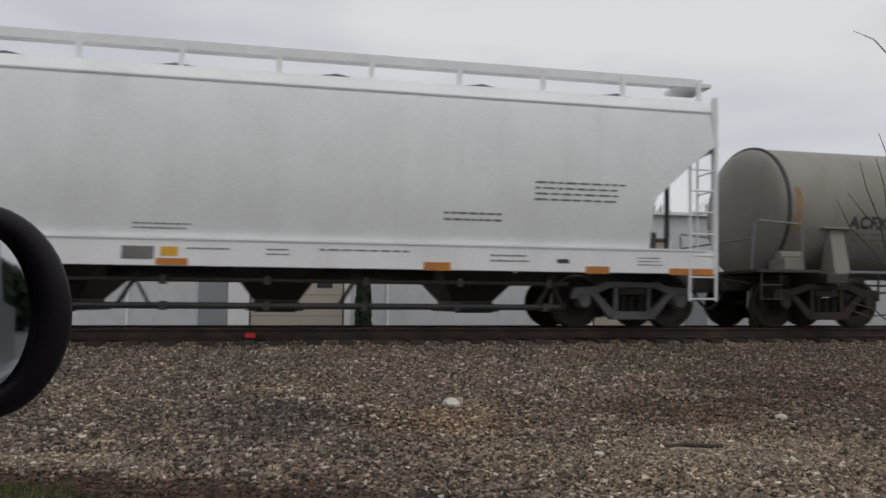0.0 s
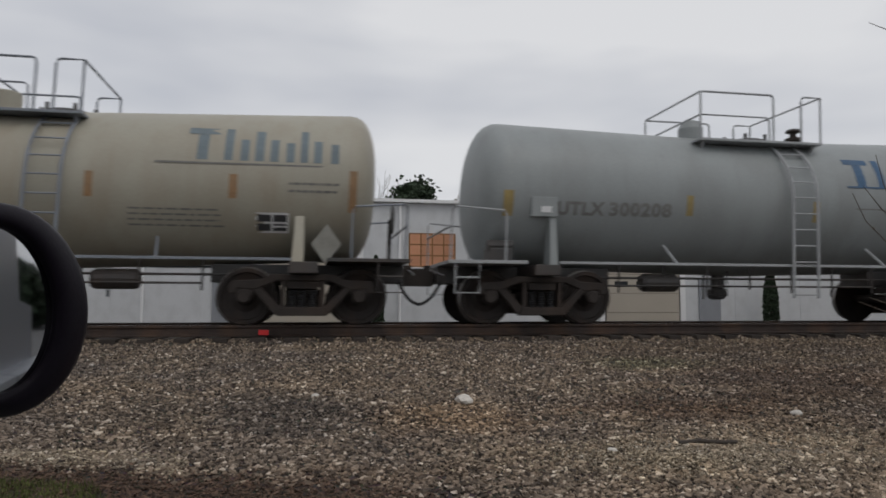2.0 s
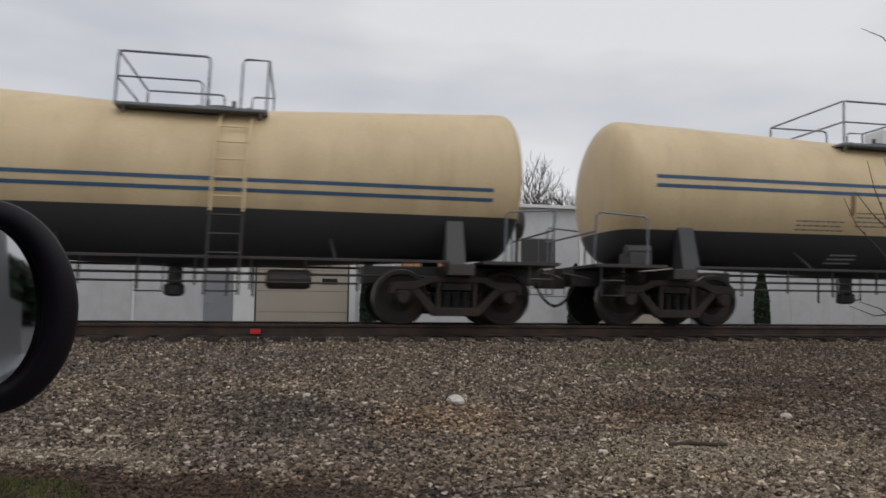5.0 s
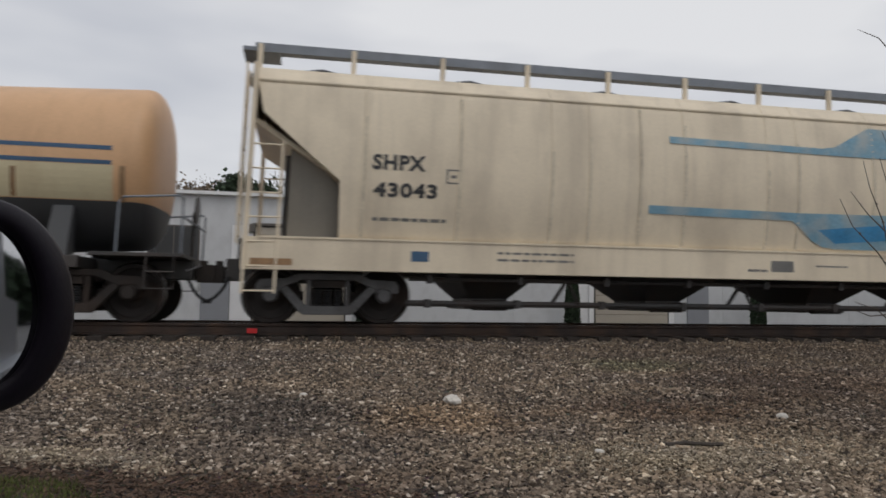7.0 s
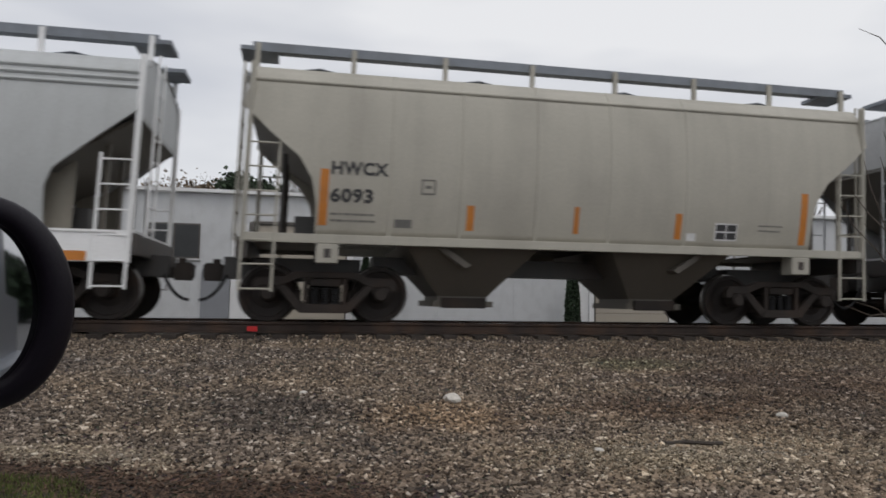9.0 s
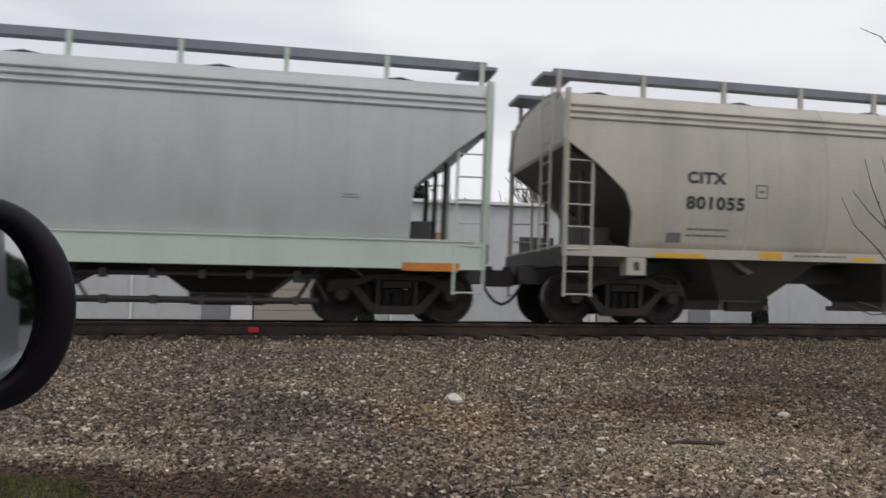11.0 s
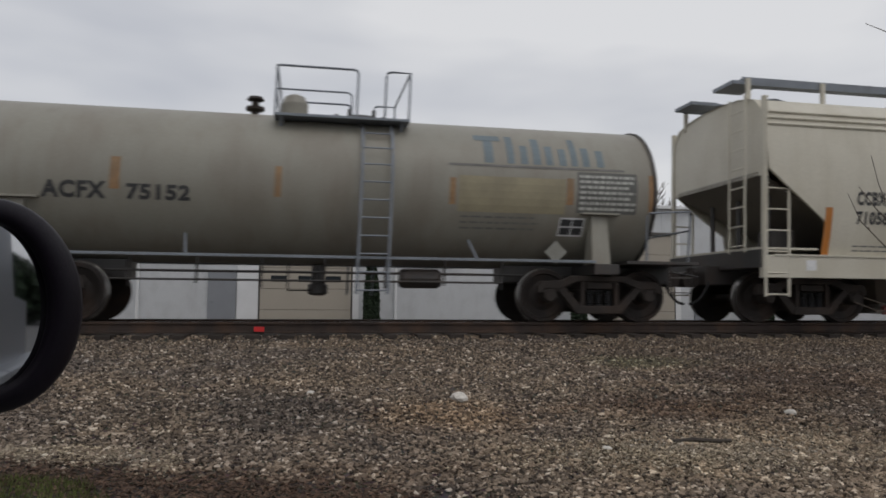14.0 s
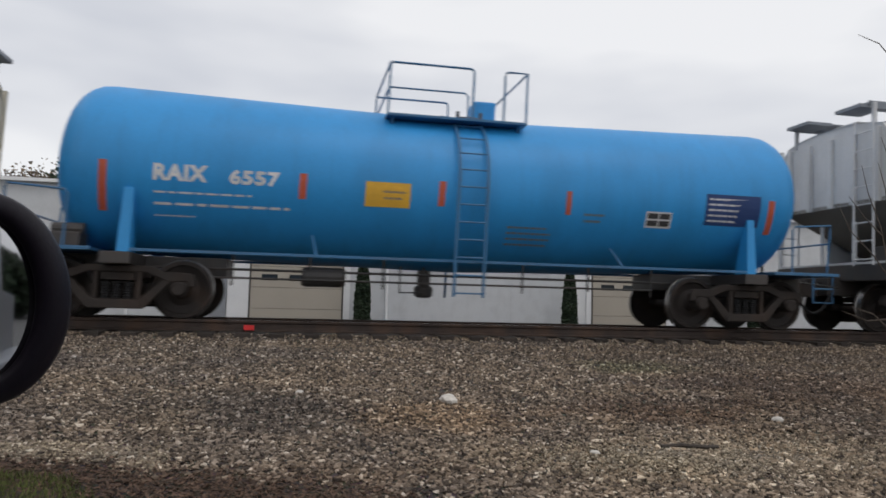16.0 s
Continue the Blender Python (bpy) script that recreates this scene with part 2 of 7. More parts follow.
def stones(name, material, count, place, size, seed, label, category="gravel"):
    """Many small angular stones in one mesh."""
    rs = np.random.RandomState(seed)
    v0 = np.array([(1, 0, 0), (-1, 0, 0), (0, 1, 0), (0, -1, 0), (0, 0, 1), (0, 0, -1)], float)
    f0 = np.array([(0, 2, 4), (2, 1, 4), (1, 3, 4), (3, 0, 4), (2, 0, 5), (1, 2, 5), (3, 1, 5), (0, 3, 5)])
    pts = place(rs, count)
    n = len(pts)
    rad = size(rs, n)
    jit = 1 + 0.75 * (rs.rand(n, len(v0), 1) - 0.5)
    scl = rad[:, None] * (0.55 + 0.7 * rs.rand(n, 3)) * np.array((1.15, 1.15, 0.75))
    q = rs.randn(n, 3, 3)
    q = np.linalg.qr(q)[0]
    v = np.einsum("nij,nkj->nki", q, v0[None] * jit * (0.7 + 0.6 * rs.rand(n, 1, 3))) * scl[:, None, :] + pts[:, None, :]
    f = f0[None] + (np.arange(n) * len(v0))[:, None, None]
    me = bpy.data.meshes.new(name)
    me.from_pydata(v.reshape(-1, 3).tolist(), [], f.reshape(-1, 3).tolist())
    me.materials.append(material)
    ob = new(name, me)
    return tagged(ob, label, category, kind="stuff")


def bank_edge(x):
    """Where the gravel ends against grass and dirt."""
    return np.where(x < 2.2, 4.85 - 0.33 * (x + 1.4) - 0.02 * (x + 1.4) ** 2, 0.0)


def in_view(rs, n, y0, y1, power, wide=False):
    y = y0 + (y1 - y0) * rs.rand(n) ** power
    x = (-0.42 * y - 0.3) + (1.42 * y + 0.9) * rs.rand(n)
    if wide:
        y = y0 + (y1 - y0) * rs.rand(n)
        x = -16 + 44 * rs.rand(n)
        out = (x < -0.42 * y - 0.3) | (x > y + 0.6)
        x, y = x[out], y[out]
        n = len(x)
    keep = (y > bank_edge(np.maximum(x, -1.9)) + 0.05 * np.sin(x * 9) + 0.12 * rs.randn(n)) | (x > 2.2)
    x, y = x[keep], y[keep]
    z = np.array([ground_z(a, b) + (0.018 * noise.noise((a * 0.8, b * 0.8, 0)) if b < 10.4 else 0.0) for a, b in zip(x, y)])
    return np.stack([x, y, z + 0.008], 1)


def gravel_material(name, dark, mid, pale, patch=0.9, spots=()):
    """Stones of mixed colour: each its own tone, in broad browner and greyer patches."""
    m = bpy.data.materials.new(name)
    m.use_nodes = True
    n, l = m.node_tree.nodes, m.node_tree.links
    b = n["Principled BSDF"]
    b.inputs["Roughness"].default_value, b.inputs["Specular IOR Level"].default_value = 0.85, 0.3
    geo = n.new("ShaderNodeNewGeometry")
    ramp = n.new("ShaderNodeValToRGB")
    ramp.color_ramp.elements[0].position, ramp.color_ramp.elements[0].color = 0.0, (*dark, 1)
    ramp.color_ramp.elements[1].position, ramp.color_ramp.elements[1].color = 1.0, (*pale, 1)
    e = ramp.color_ramp.elements.new(0.55)
    e.color = (*mid, 1)
    e = ramp.color_ramp.elements.new(0.9)
    e.color = (mid[0] * 1.6, mid[1] * 1.6, mid[2] * 1.6, 1)
    l.new(geo.outputs["Random Per Island"], ramp.inputs["Fac"])
    co = n.new("ShaderNodeTexCoord")
    big = n.new("ShaderNodeTexNoise")
    big.inputs["Scale"].default_value, big.inputs["Detail"].default_value = patch, 5
    l.new(co.outputs["Object"], big.inputs["Vector"])
    tone = n.new("ShaderNodeValToRGB")
    tone.color_ramp.elements[0].position, tone.color_ramp.elements[0].color = 0.36, (0.80, 0.78, 0.78, 1)
    tone.color_ramp.elements[1].position, tone.color_ramp.elements[1].color = 0.62, (1.12, 1.05, 0.95, 1)
    l.new(big.outputs["Fac"], tone.inputs["Fac"])
    mx = n.new("ShaderNodeMixRGB")
    mx.blend_type = "MULTIPLY"
    mx.inputs["Fac"].default_value = 1.0
    l.new(ramp.outputs["Color"], mx.inputs["Color1"])
    l.new(tone.outputs["Color"], mx.inputs["Color2"])
    out = mx.outputs["Color"]
    ragged = n.new("ShaderNodeTexNoise")
    ragged.inputs["Scale"].default_value, ragged.inputs["Detail"].default_value = 2.6, 4
    l.new(co.outputs["Object"], ragged.inputs["Vector"])
    for cx, cy, rx, ry, colour in spots:
        # a patch of other stone, or of painted light falloff, with a ragged rim
        mp = n.new("ShaderNodeMapping")
        mp.inputs["Location"].default_value = (-cx / rx, -cy / ry, 0)
        mp.inputs["Scale"].default_value = (1 / rx, 1 / ry, 0)
        l.new(co.outputs["Object"], mp.inputs["Vector"])
        ln = n.new("ShaderNodeVectorMath")
        ln.operation = "LENGTH"
        l.new(mp.outputs["Vector"], ln.inputs[0])
        ad = n.new("ShaderNodeMath")
        ad.operation = "MULTIPLY_ADD"
        ad.inputs[1].default_value, ad.inputs[2].default_value = 1.5, -0.75
        l.new(ragged.outputs["Fac"], ad.inputs[0])
        sm = n.new("ShaderNodeMath")
        l.new(ln.outputs["Value"], sm.inputs[0])
        l.new(ad.outputs[0], sm.inputs[1])
        rg = n.new("ShaderNodeMapRange")
        rg.inputs["From Min"].default_value, rg.inputs["From Max"].default_value = 0.45, 1.1
        rg.inputs["To Min"].default_value, rg.inputs["To Max"].default_value = 1.0, 0.0
        l.new(sm.outputs[0], rg.inputs["Value"])
        mm = n.new("ShaderNodeMixRGB")
        mm.blend_type = "MULTIPLY"
        mm.inputs["Color2"].default_value = (*colour, 1)
        l.new(rg.outputs["Result"], mm.inputs["Fac"])
        l.new(out, mm.inputs["Color1"])
        out = mm.outputs["Color"]
    l.new(out, b.inputs["Base Color"])
    return m


M_GRAVEL = gravel_material("crushed_limestone", (0.034, 0.027, 0.023), (0.205, 0.166, 0.130), (0.70, 0.63, 0.54), 0.9, (
    (-0.7, 6.2, 1.5, 1.0, (0.74, 0.75, 0.77)), (1.25, 5.9, 0.95, 0.7, (1.07, 0.98, 0.88)), (3.2, 4.60, 2.0, 0.8, (1.30, 1.30, 1.24)),
    (5.8, 7.2, 2.4, 1.3, (0.68, 0.63, 0.62)), (3.3, 6.1, 1.2, 0.6, (0.72, 0.64, 0.60)), (-2.0, 9.3, 3.2, 1.7, (0.92, 0.95, 1.0)),
    # the last spot darkens the right foreground, standing in for light falloff
    (8.0, 9.6, 4.5, 2.0, (0.72, 0.71, 0.70)), (4.3, 8.6, 0.9, 0.6, (0.72, 0.82, 0.74)), (0.4, 4.4, 1.0, 0.3, (0.85, 0.81, 0.78)), (5.5, 5.4, 2.5, 2.0, (0.72, 0.70, 0.69))))
M_PALE = gravel_material("pale_crushed_stone", (0.09, 0.075, 0.06), (0.27, 0.235, 0.18), (0.62, 0.58, 0.50), 2.0)
M_GRASS = mat("short_green_grass", (0.100, 0.120, 0.034), 0.8, 0, 0.4, 3, 40, 0, island=True)
M_LITTER = mat("dead_brown_leaves", (0.105, 0.064, 0.042), 0.85, 0, 0.4, 6, 60, 0, island=True)


def scatter_blades(name, material, count, place, length, lie, seed, label, category):
    """Grass blades or leaf scraps in one mesh: thin bent triangles pairs."""
    rs = random.Random(seed)
    bm_v, bm_f = [], []
    for i in range(count):
        p = place(rs)
        if p is None:
            continue
        a = rs.uniform(0, math.tau)
        s = length * rs.uniform(0.5, 1.4)
        d = Vector((math.cos(a), math.sin(a), 0))
        up = Vector((0, 0, 1)) * (1 - lie) + Vector((math.cos(a * 3 + 1), math.sin(a * 3 + 1), 0.15)) * lie
        w = s * (0.10 if lie < 0.5 else 0.35)
        base = Vector(p)
        k = len(bm_v)
        bm_v += [tuple(base - d * w), tuple(base + d * w), tuple(base + up * s * 0.6 + d * w * 0.6 + d * s * 0.1), tuple(base + up * s + d * s * 0.3)]
        bm_f += [(k, k + 1, k + 2), (k, k + 2, k + 3)]
    me = bpy.data.meshes.new(name)
    me.from_pydata(bm_v, [], bm_f)
    me.materials.append(material)
    return tagged(new(name, me), label, category, kind="stuff")


def build_verge():
    """Grass, leaf litter and a few larger stones in the yard."""
    def grass(rs):
        x, y = rs.uniform(-7.0, -0.7), 4.6 - 2.2 * rs.random() ** 1.4
        if y > float(bank_edge(max(x, -1.9))) - 0.30 - 0.12 * rs.random() - max(0, x + 1.25) * 1.3:
            return None
        return (x, y, ground_z(x, y))

    def litter(rs):
        x = rs.uniform(-4.5, 0.7)
        y = float(bank_edge(max(x, -1.9))) - 0.08 + rs.gauss(-0.24, 0.22)
        return (x, y, ground_z(x, y) + 0.012)
    scatter_blades("grass", M_GRASS, 60000, grass, 0.055, 0.15, 5, "short green grass at the edge of the gravel", "grass")
    scatter_blades("leaf_litter", M_LITTER, 20000, litter, 0.03, 0.9, 6, "dead brown leaves between grass and gravel", "leaf litter")

    def band(rs, n):
        x = -5.0 + 4.2 * rs.rand(n)
        y = bank_edge(np.maximum(x, -1.9)) + 0.16 + 0.12 * rs.randn(n)
        return np.stack([x, y, [ground_z(a, b) + 0.012 for a, b in zip(x, y)]], 1)
    stones("pale_gravel", M_PALE, 5000, band, lambda rs, n: 0.006 + 0.012 * rs.rand(n), 8, "pale fine gravel along the grass edge")

    def drift(rs, n):
        x, y = 3.1 + 0.85 * rs.randn(n), 4.62 + 0.24 * rs.randn(n)
        return np.stack([x, y, [ground_z(a, b) + 0.016 for a, b in zip(x, y)]], 1)
    stones("fine_gravel", M_PALE, 5500, drift, lambda rs, n: 0.005 + 0.009 * rs.rand(n), 12, "patch of pale fine gravel on the bank")
    for k, (x, y, r, nm) in enumerate(((1.40, 6.48, 0.085, 0.6), (4.27, 5.65, 0.05, 0.5), (0.02, 6.9, 0.04, 0.5), (2.1, 4.75, 0.035, 0.55))):
        bm = bmesh.new()
        bmesh.ops.create_icosphere(bm, subdivisions=2, radius=r)
        for v in bm.verts:
            v.co *= 1 + 0.35 * noise.noise(v.co * 14 + Vector((k * 7, 0, 0)))
            v.co.z *= 0.62
        ob = part("stone", bm, mat("pale_limestone", (nm, nm * 0.94, nm * 0.85), 0.85, 0, 0.2, 8, 60, 0.3))
        ob.matrix_basis = pose(x, y, ground_z(x, y) + r * 0.38)
        tagged(ob, "pale rounded stone lying on the gravel", "stone", "loose stones in the yard")
    ob = part("stick", tube(bmesh.new(), [(-0.2, 0, 0.02), (-0.05, 0.02, 0.03), (0.12, -0.01, 0.025), (0.24, 0.02, 0.02)], 0.016, 6), M_BARK_EARLY)
    ob.matrix_basis = pose(2.87, 4.81, ground_z(2.87, 4.81) + 0.005, 0, 0, -8)
    tagged(ob, "dark weathered stick lying on the gravel", "stick")


M_BARK_EARLY = mat("weathered_stick_bark", (0.06, 0.05, 0.042), 0.9, 0, 0.3, 6, 60, 0.3)


def build_track():
    rail_profile = [(-0.068, -0.18), (0.068, -0.18), (0.068, -0.165), (0.014, -0.145), (0.012, -0.055), (0.036, -0.040),
                    (0.036, -0.008), (0.028, 0.0), (-0.028, 0.0), (-0.036, -0.008), (-0.036, -0.040), (-0.012, -0.055),
                    (-0.014, -0.145), (-0.068, -0.165)]
    for side, name in ((-1, "near"), (1, "far")):
        bm = bmesh.new()
        yc = TRACK_Y + side * 0.7525
        a = [bm.verts.new((-300, yc + p, z)) for p, z in rail_profile]
        b = [bm.verts.new((400, yc + p, z)) for p, z in rail_profile]
        k = len(a)
        for i in range(k):
            f = bm.faces.new((a[i], a[(i + 1) % k], b[(i + 1) % k], b[i]))
            f.material_index = 1 if i in (7,) else 0
        bm.faces.new(a)
        bm.faces.new(b[::-1])
        bmesh.ops.recalc_face_normals(bm, faces=bm.faces)
        tagged(part("rail", bm, (M_RAIL, M_RAILTOP)), "rusty steel rail with a polished running surface", "rail", "rails of the track", "structure")
    tie0 = part("railway_tie", box(bmesh.new(), -0.11, 0.11, -1.3, 1.3, -0.12, 0.0, 0.012), M_TIE)
    tie0.location = (-12, TRACK_Y, -0.183)
    tagged(tie0, "dark creosoted wooden tie bedded in ballast", "railway tie", "ties of the track", "structure")
    for i in range(1, 90):
        t = copy_thing(tie0, pose(-12 + 0.53 * i, TRACK_Y + random.uniform(-.03, .03), -0.183 + random.uniform(-.008, 0), 0, 0, random.uniform(-1, 1)))
    # a small red marker on the near rail
    bm = box(bmesh.new(), -0.08, 0.08, -0.012, 0.012, -0.04, 0.04, 0.008)
    ob = part("rail_marker", bm, mat("red_marker_paint", (0.62, 0.03, 0.03), 0.5, 0, 0.15, 8, 60, 0.02))
    ob.matrix_basis = pose(-0.79, TRACK_Y - 0.7525 - 0.085, -0.115)
    tagged(ob, "small bright red marker fixed to the rail", "marker")


M_WALL = mat("white_ribbed_metal_wall", (0.60, 0.61, 0.62), 0.6, 0.0, 0.06, 0.5, 20, 0.05, GRIME, 0.15)
M_TRIM = mat("white_painted_trim", (0.78, 0.78, 0.78), 0.55, 0, 0.06, 2, 40, 0.05)
M_BEIGE = mat("beige_steel_door_paint", (0.43, 0.385, 0.32), 0.6, 0, 0.06, 1, 30, 0.05)
M_GREYDOOR = mat("grey_steel_door_paint", (0.27, 0.28, 0.30), 0.6, 0, 0.08, 2, 30, 0.05)
M_DARKTRIM = mat("weathered_dark_flashing", (0.12, 0.11, 0.10), 0.7, 0, 0.2, 3, 40, 0.1)
M_GLASS_DARK = mat("dark_window_glass", (0.03, 0.035, 0.04), 0.08, 0, 0.1, 2, 10, 0.0, spec=0.6)
M_ROOF = mat("grey_metal_roof", (0.30, 0.30, 0.31), 0.6, 0.2, 0.12, 1, 20, 0.05)
WALL_Y = 26.0


def build_warehouse():
    house = empty("warehouse", pose(6, WALL_Y, LOW), "long low white metal warehouse with overhead doors", "building")

    def put(name, bm, material, parent=house, label="", at=(0, 0, 0)):
        ob = part(name, bm, material, parent, label)
        ob.location = Vector(at)
        return ob
    x0, x1, h = -34.0, 44.0, 4.93
    # ribbed wall, in the house's own space (x from the plan less 6)
    bm = bmesh.new()
    box(bm, x0, x1, 0, 18, 0, h)
    put("wall", bm, M_WALL, label="white metal-clad wall")
    bm = bmesh.new()
    prism(bm, [(x0 - 0.3, h), (x1 + 0.3, h), (x1 + 0.3, h + 0.12), (x0 - 0.3, h + 0.12)], -0.22, 0.02)
    put("gutter", bm, M_TRIM)
    for k in range(27):
        px = x0 + 3.0 * k - 0.02
        put("wall_seam", box(bmesh.new(), px, px + 0.03, -0.012, 0.004, 0, h - 0.02), M_WALL)
    bm = bmesh.new()
    a = [bm.verts.new(p) for p in ((x0 - .3, -.2, h + .12), (x1 + .3, -.2, h + .12), (x1 + .3, 9, h + .75), (x0 - .3, 9, h + .75))]
    b = [bm.verts.new(p) for p in ((x0 - .3, 18.2, h + .12), (x1 + .3, 18.2, h + .12))]
    bm.faces.new(a)
    bm.faces.new((a[3], a[2], b[1], b[0]))
    put("roof", bm, M_ROOF)
    for dx in (-24.0, -15.0, -5.95, 3.12, 11.08, 18.80, 27.0, 35.5):
        bm = tube(bmesh.new(), [(dx - 6, -0.09, h), (dx - 6, -0.09, 0.14), (dx - 5.9, -0.12, 0.06), (dx - 5.72, -0.2, 0.05)], 0.055)
        put("downspout", bm, M_TRIM)
    for gx0, gx1, mx0, mx1 in ((-1.79, 1.46, -3.60, -2.63), (11.35, 14.45, 15.35, 16.30), (-19.5, -16.3, -21, -20.1), (28.5, 31.7, 33, 34)):
        # overhead door of five sections, with three small lights
        door = put("overhead_door", box(bmesh.new(), gx0 - 6 - 0.06, gx1 - 6 + 0.06, -0.035, -0.024, 0, 3.86), M_DARKTRIM)
        for k in range(5):
            s = put("door_section", box(bmesh.new(), gx0 - 6, gx1 - 6, -0.075, -0.036, 0.03 + 0.76 * k, 0.03 + 0.76 * k + 0.745, 0.008), M_BEIGE, door)
        for k in range(3):
            cx = gx0 - 6 + (gx1 - gx0) * (0.2 + 0.3 * k)
            put("door_light", box(bmesh.new(), cx - 0.28, cx + 0.28, -0.085, -0.074, 1.80, 2.02, 0.004), M_GLASS_DARK, door)
        put("door_jamb", box(bmesh.new(), gx0 - 6 - 0.80, gx0 - 6 - 0.07, -0.06, -0.022, 0, 3.86), M_TRIM)
        put("door_jamb", box(bmesh.new(), gx1 - 6 + 0.07, gx1 - 6 + 0.30, -0.06, -0.022, 0, 3.86), M_TRIM)
        put("lintel", box(bmesh.new(), gx0 - 6 - .1, gx1 - 6 + .1, -0.16, -0.02, 3.87, 3.96), M_DARKTRIM)
        d = put("door", box(bmesh.new(), mx0 - 6, mx1 - 6, -0.07, -0.023, 0.05, 2.16, 0.006), M_GREYDOOR, label="grey steel door")
        put("door_handle", tube(bmesh.new(), [(mx0 - 5.9, -0.13, 1.05), (mx0 - 5.78, -0.13, 1.05)], 0.015), M_GALV, d)
        lamp = put("wall_lamp", box(bmesh.new(), mx0 - 4.4, mx0 - 4.2, -0.2, -0.02, 3.62, 3.92, 0.03), M_DARKTRIM)


M_TANPANE = mat("tan_boarded_pane", (0.52, 0.25, 0.14), 0.7, 0, 0.12, 3, 40, 0.05, per_object=0.2)
M_ORANGEFRAME = mat("orange_brown_window_frame", (0.22, 0.11, 0.04), 0.7, 0, 0.2, 4, 40, 0.05)
M_DARKPANE = mat("dark_grey_glazing", (0.045, 0.047, 0.048), 0.35, 0, 0.15, 2, 20, 0.0)


def build_windows():
    """Windows in the warehouse wall: two dark ones and one glazed in tan panes."""
    for k, (x0, x1, z0, z1, pane, rim, cols, rows, label) in enumerate((
            (-5.45, -3.70, 1.74, 3.00, M_DARKPANE, M_DARKTRIM, 2, 1, "dark window in the warehouse wall"),
            (8.15, 9.55, 1.74, 2.92, M_DARKPANE, M_DARKTRIM, 2, 1, "dark window in the warehouse wall"),
            (3.46, 5.26, 1.68, 2.98, M_TANPANE, M_ORANGEFRAME, 4, 3, "window with tan panes in an orange-brown frame"))):
        win = empty("window", pose(x0, WALL_Y, z0), label, "window", kind="structure")
        w, h = x1 - x0, z1 - z0
        frame_ = part("window_frame", box(bmesh.new(), 0, w, -0.05, -0.012, 0, h, 0.006), rim, win)
        pw, ph = (w - 0.05) / cols, (h - 0.05) / rows
        for i in range(cols):
            for j in range(rows):
                part("pane", box(bmesh.new(), 0.05 + i * pw, i * pw + pw, -0.058, -0.048, 0.05 + j * ph, j * ph + ph, 0.004), pane, win)
        part("window_sill", box(bmesh.new(), -0.05, w + 0.05, -0.10, -0.012, -0.05, -0.004, 0.006), M_TRIM, win)


# ---------------------------------------------------------------- trees
M_BARK = mat("grey_brown_bark", (0.10, 0.08, 0.065), 0.9, 0, 0.35, 4, 50, 0.4)
M_TWIG = mat("bare_reddish_twigs", (0.105, 0.080, 0.068), 0.9, 0, 0.3, 4, 50, 0.1, island=True)
M_EVERGREEN = mat("dark_evergreen_leaf", (0.035, 0.055, 0.030), 0.8, 0, 0.3, 2, 40, 0.1, island=True)
M_LEAFBROWN = mat("dry_brown_leaf", (0.16, 0.12, 0.08), 0.85, 0, 0.3, 2, 40, 0.1, island=True)


def branches(rs, start, direction, length, radius, depth, out, spread=0.55, split=3):
    a, d = Vector(start), Vector(direction).normalized()
    pts, p = [a.copy()], a.copy()
    for k in range(3):
        d = (d + Vector((rs.uniform(-1, 1), rs.uniform(-1, 1), rs.uniform(-0.5, 0.8))) * 0.16).normalized()
        p = p + d * length / 3
        pts.append(p.copy())
    out.append((pts, radius, depth))
    if depth:
        for k in range(split):
            at = pts[rs.choice((1, 2, 3, 3))]
            nd = d + Vector((rs.uniform(-1, 1), rs.uniform(-1, 1), rs.uniform(-0.3, 0.8))) * spread * 1.6
            branches(rs, at, nd, length * rs.uniform(0.55, 0.8), radius * 0.66, depth - 1, out, spread, split)


def tapered(bm, pts, r0, r1, n):
    rings = []
    for i, p in enumerate(pts):
        d = (pts[min(i + 1, len(pts) - 1)] - pts[max(i - 1, 0)]).normalized()
        a = d.cross(Vector((0.3, 1, 0.1))).normalized()
        b = d.cross(a)
        r = r0 + (r1 - r0) * i / (len(pts) - 1)
        rings.append([bm.verts.new(p + r * (math.cos(k * math.tau / n) * a + math.sin(k * math.tau / n) * b)) for k in range(n)])
    for u, v in zip(rings, rings[1:]):
        for k in range(n):
            bm.faces.new((u[k], u[(k + 1) % n], v[(k + 1) % n], v[k]))


def bare_tree(at, height, seed, group="bare trees behind the warehouse", name="bare_tree", label="leafless winter tree with fine reddish-brown twigs", trunk_r=0.16, depth=5, kids=3):
    rs = random.Random(seed)
    tree = empty(name, pose(*at), label, "tree", group)
    out = []
    branches(rs, (0, 0, 0), (rs.uniform(-.1, .1), rs.uniform(-.1, .1), 1), height * 0.36, trunk_r, depth, out, 0.5, kids)
    bt, bc = bmesh.new(), bmesh.new()
    for pts, r, dp in out:
        tapered(bt if dp >= depth - 1 else bc, pts, r, r * 0.6, 6 if dp >= depth - 1 else 3)
    part("trunk", bt, M_BARK, tree)
    part("crown", bc, M_TWIG, tree)
    return tree


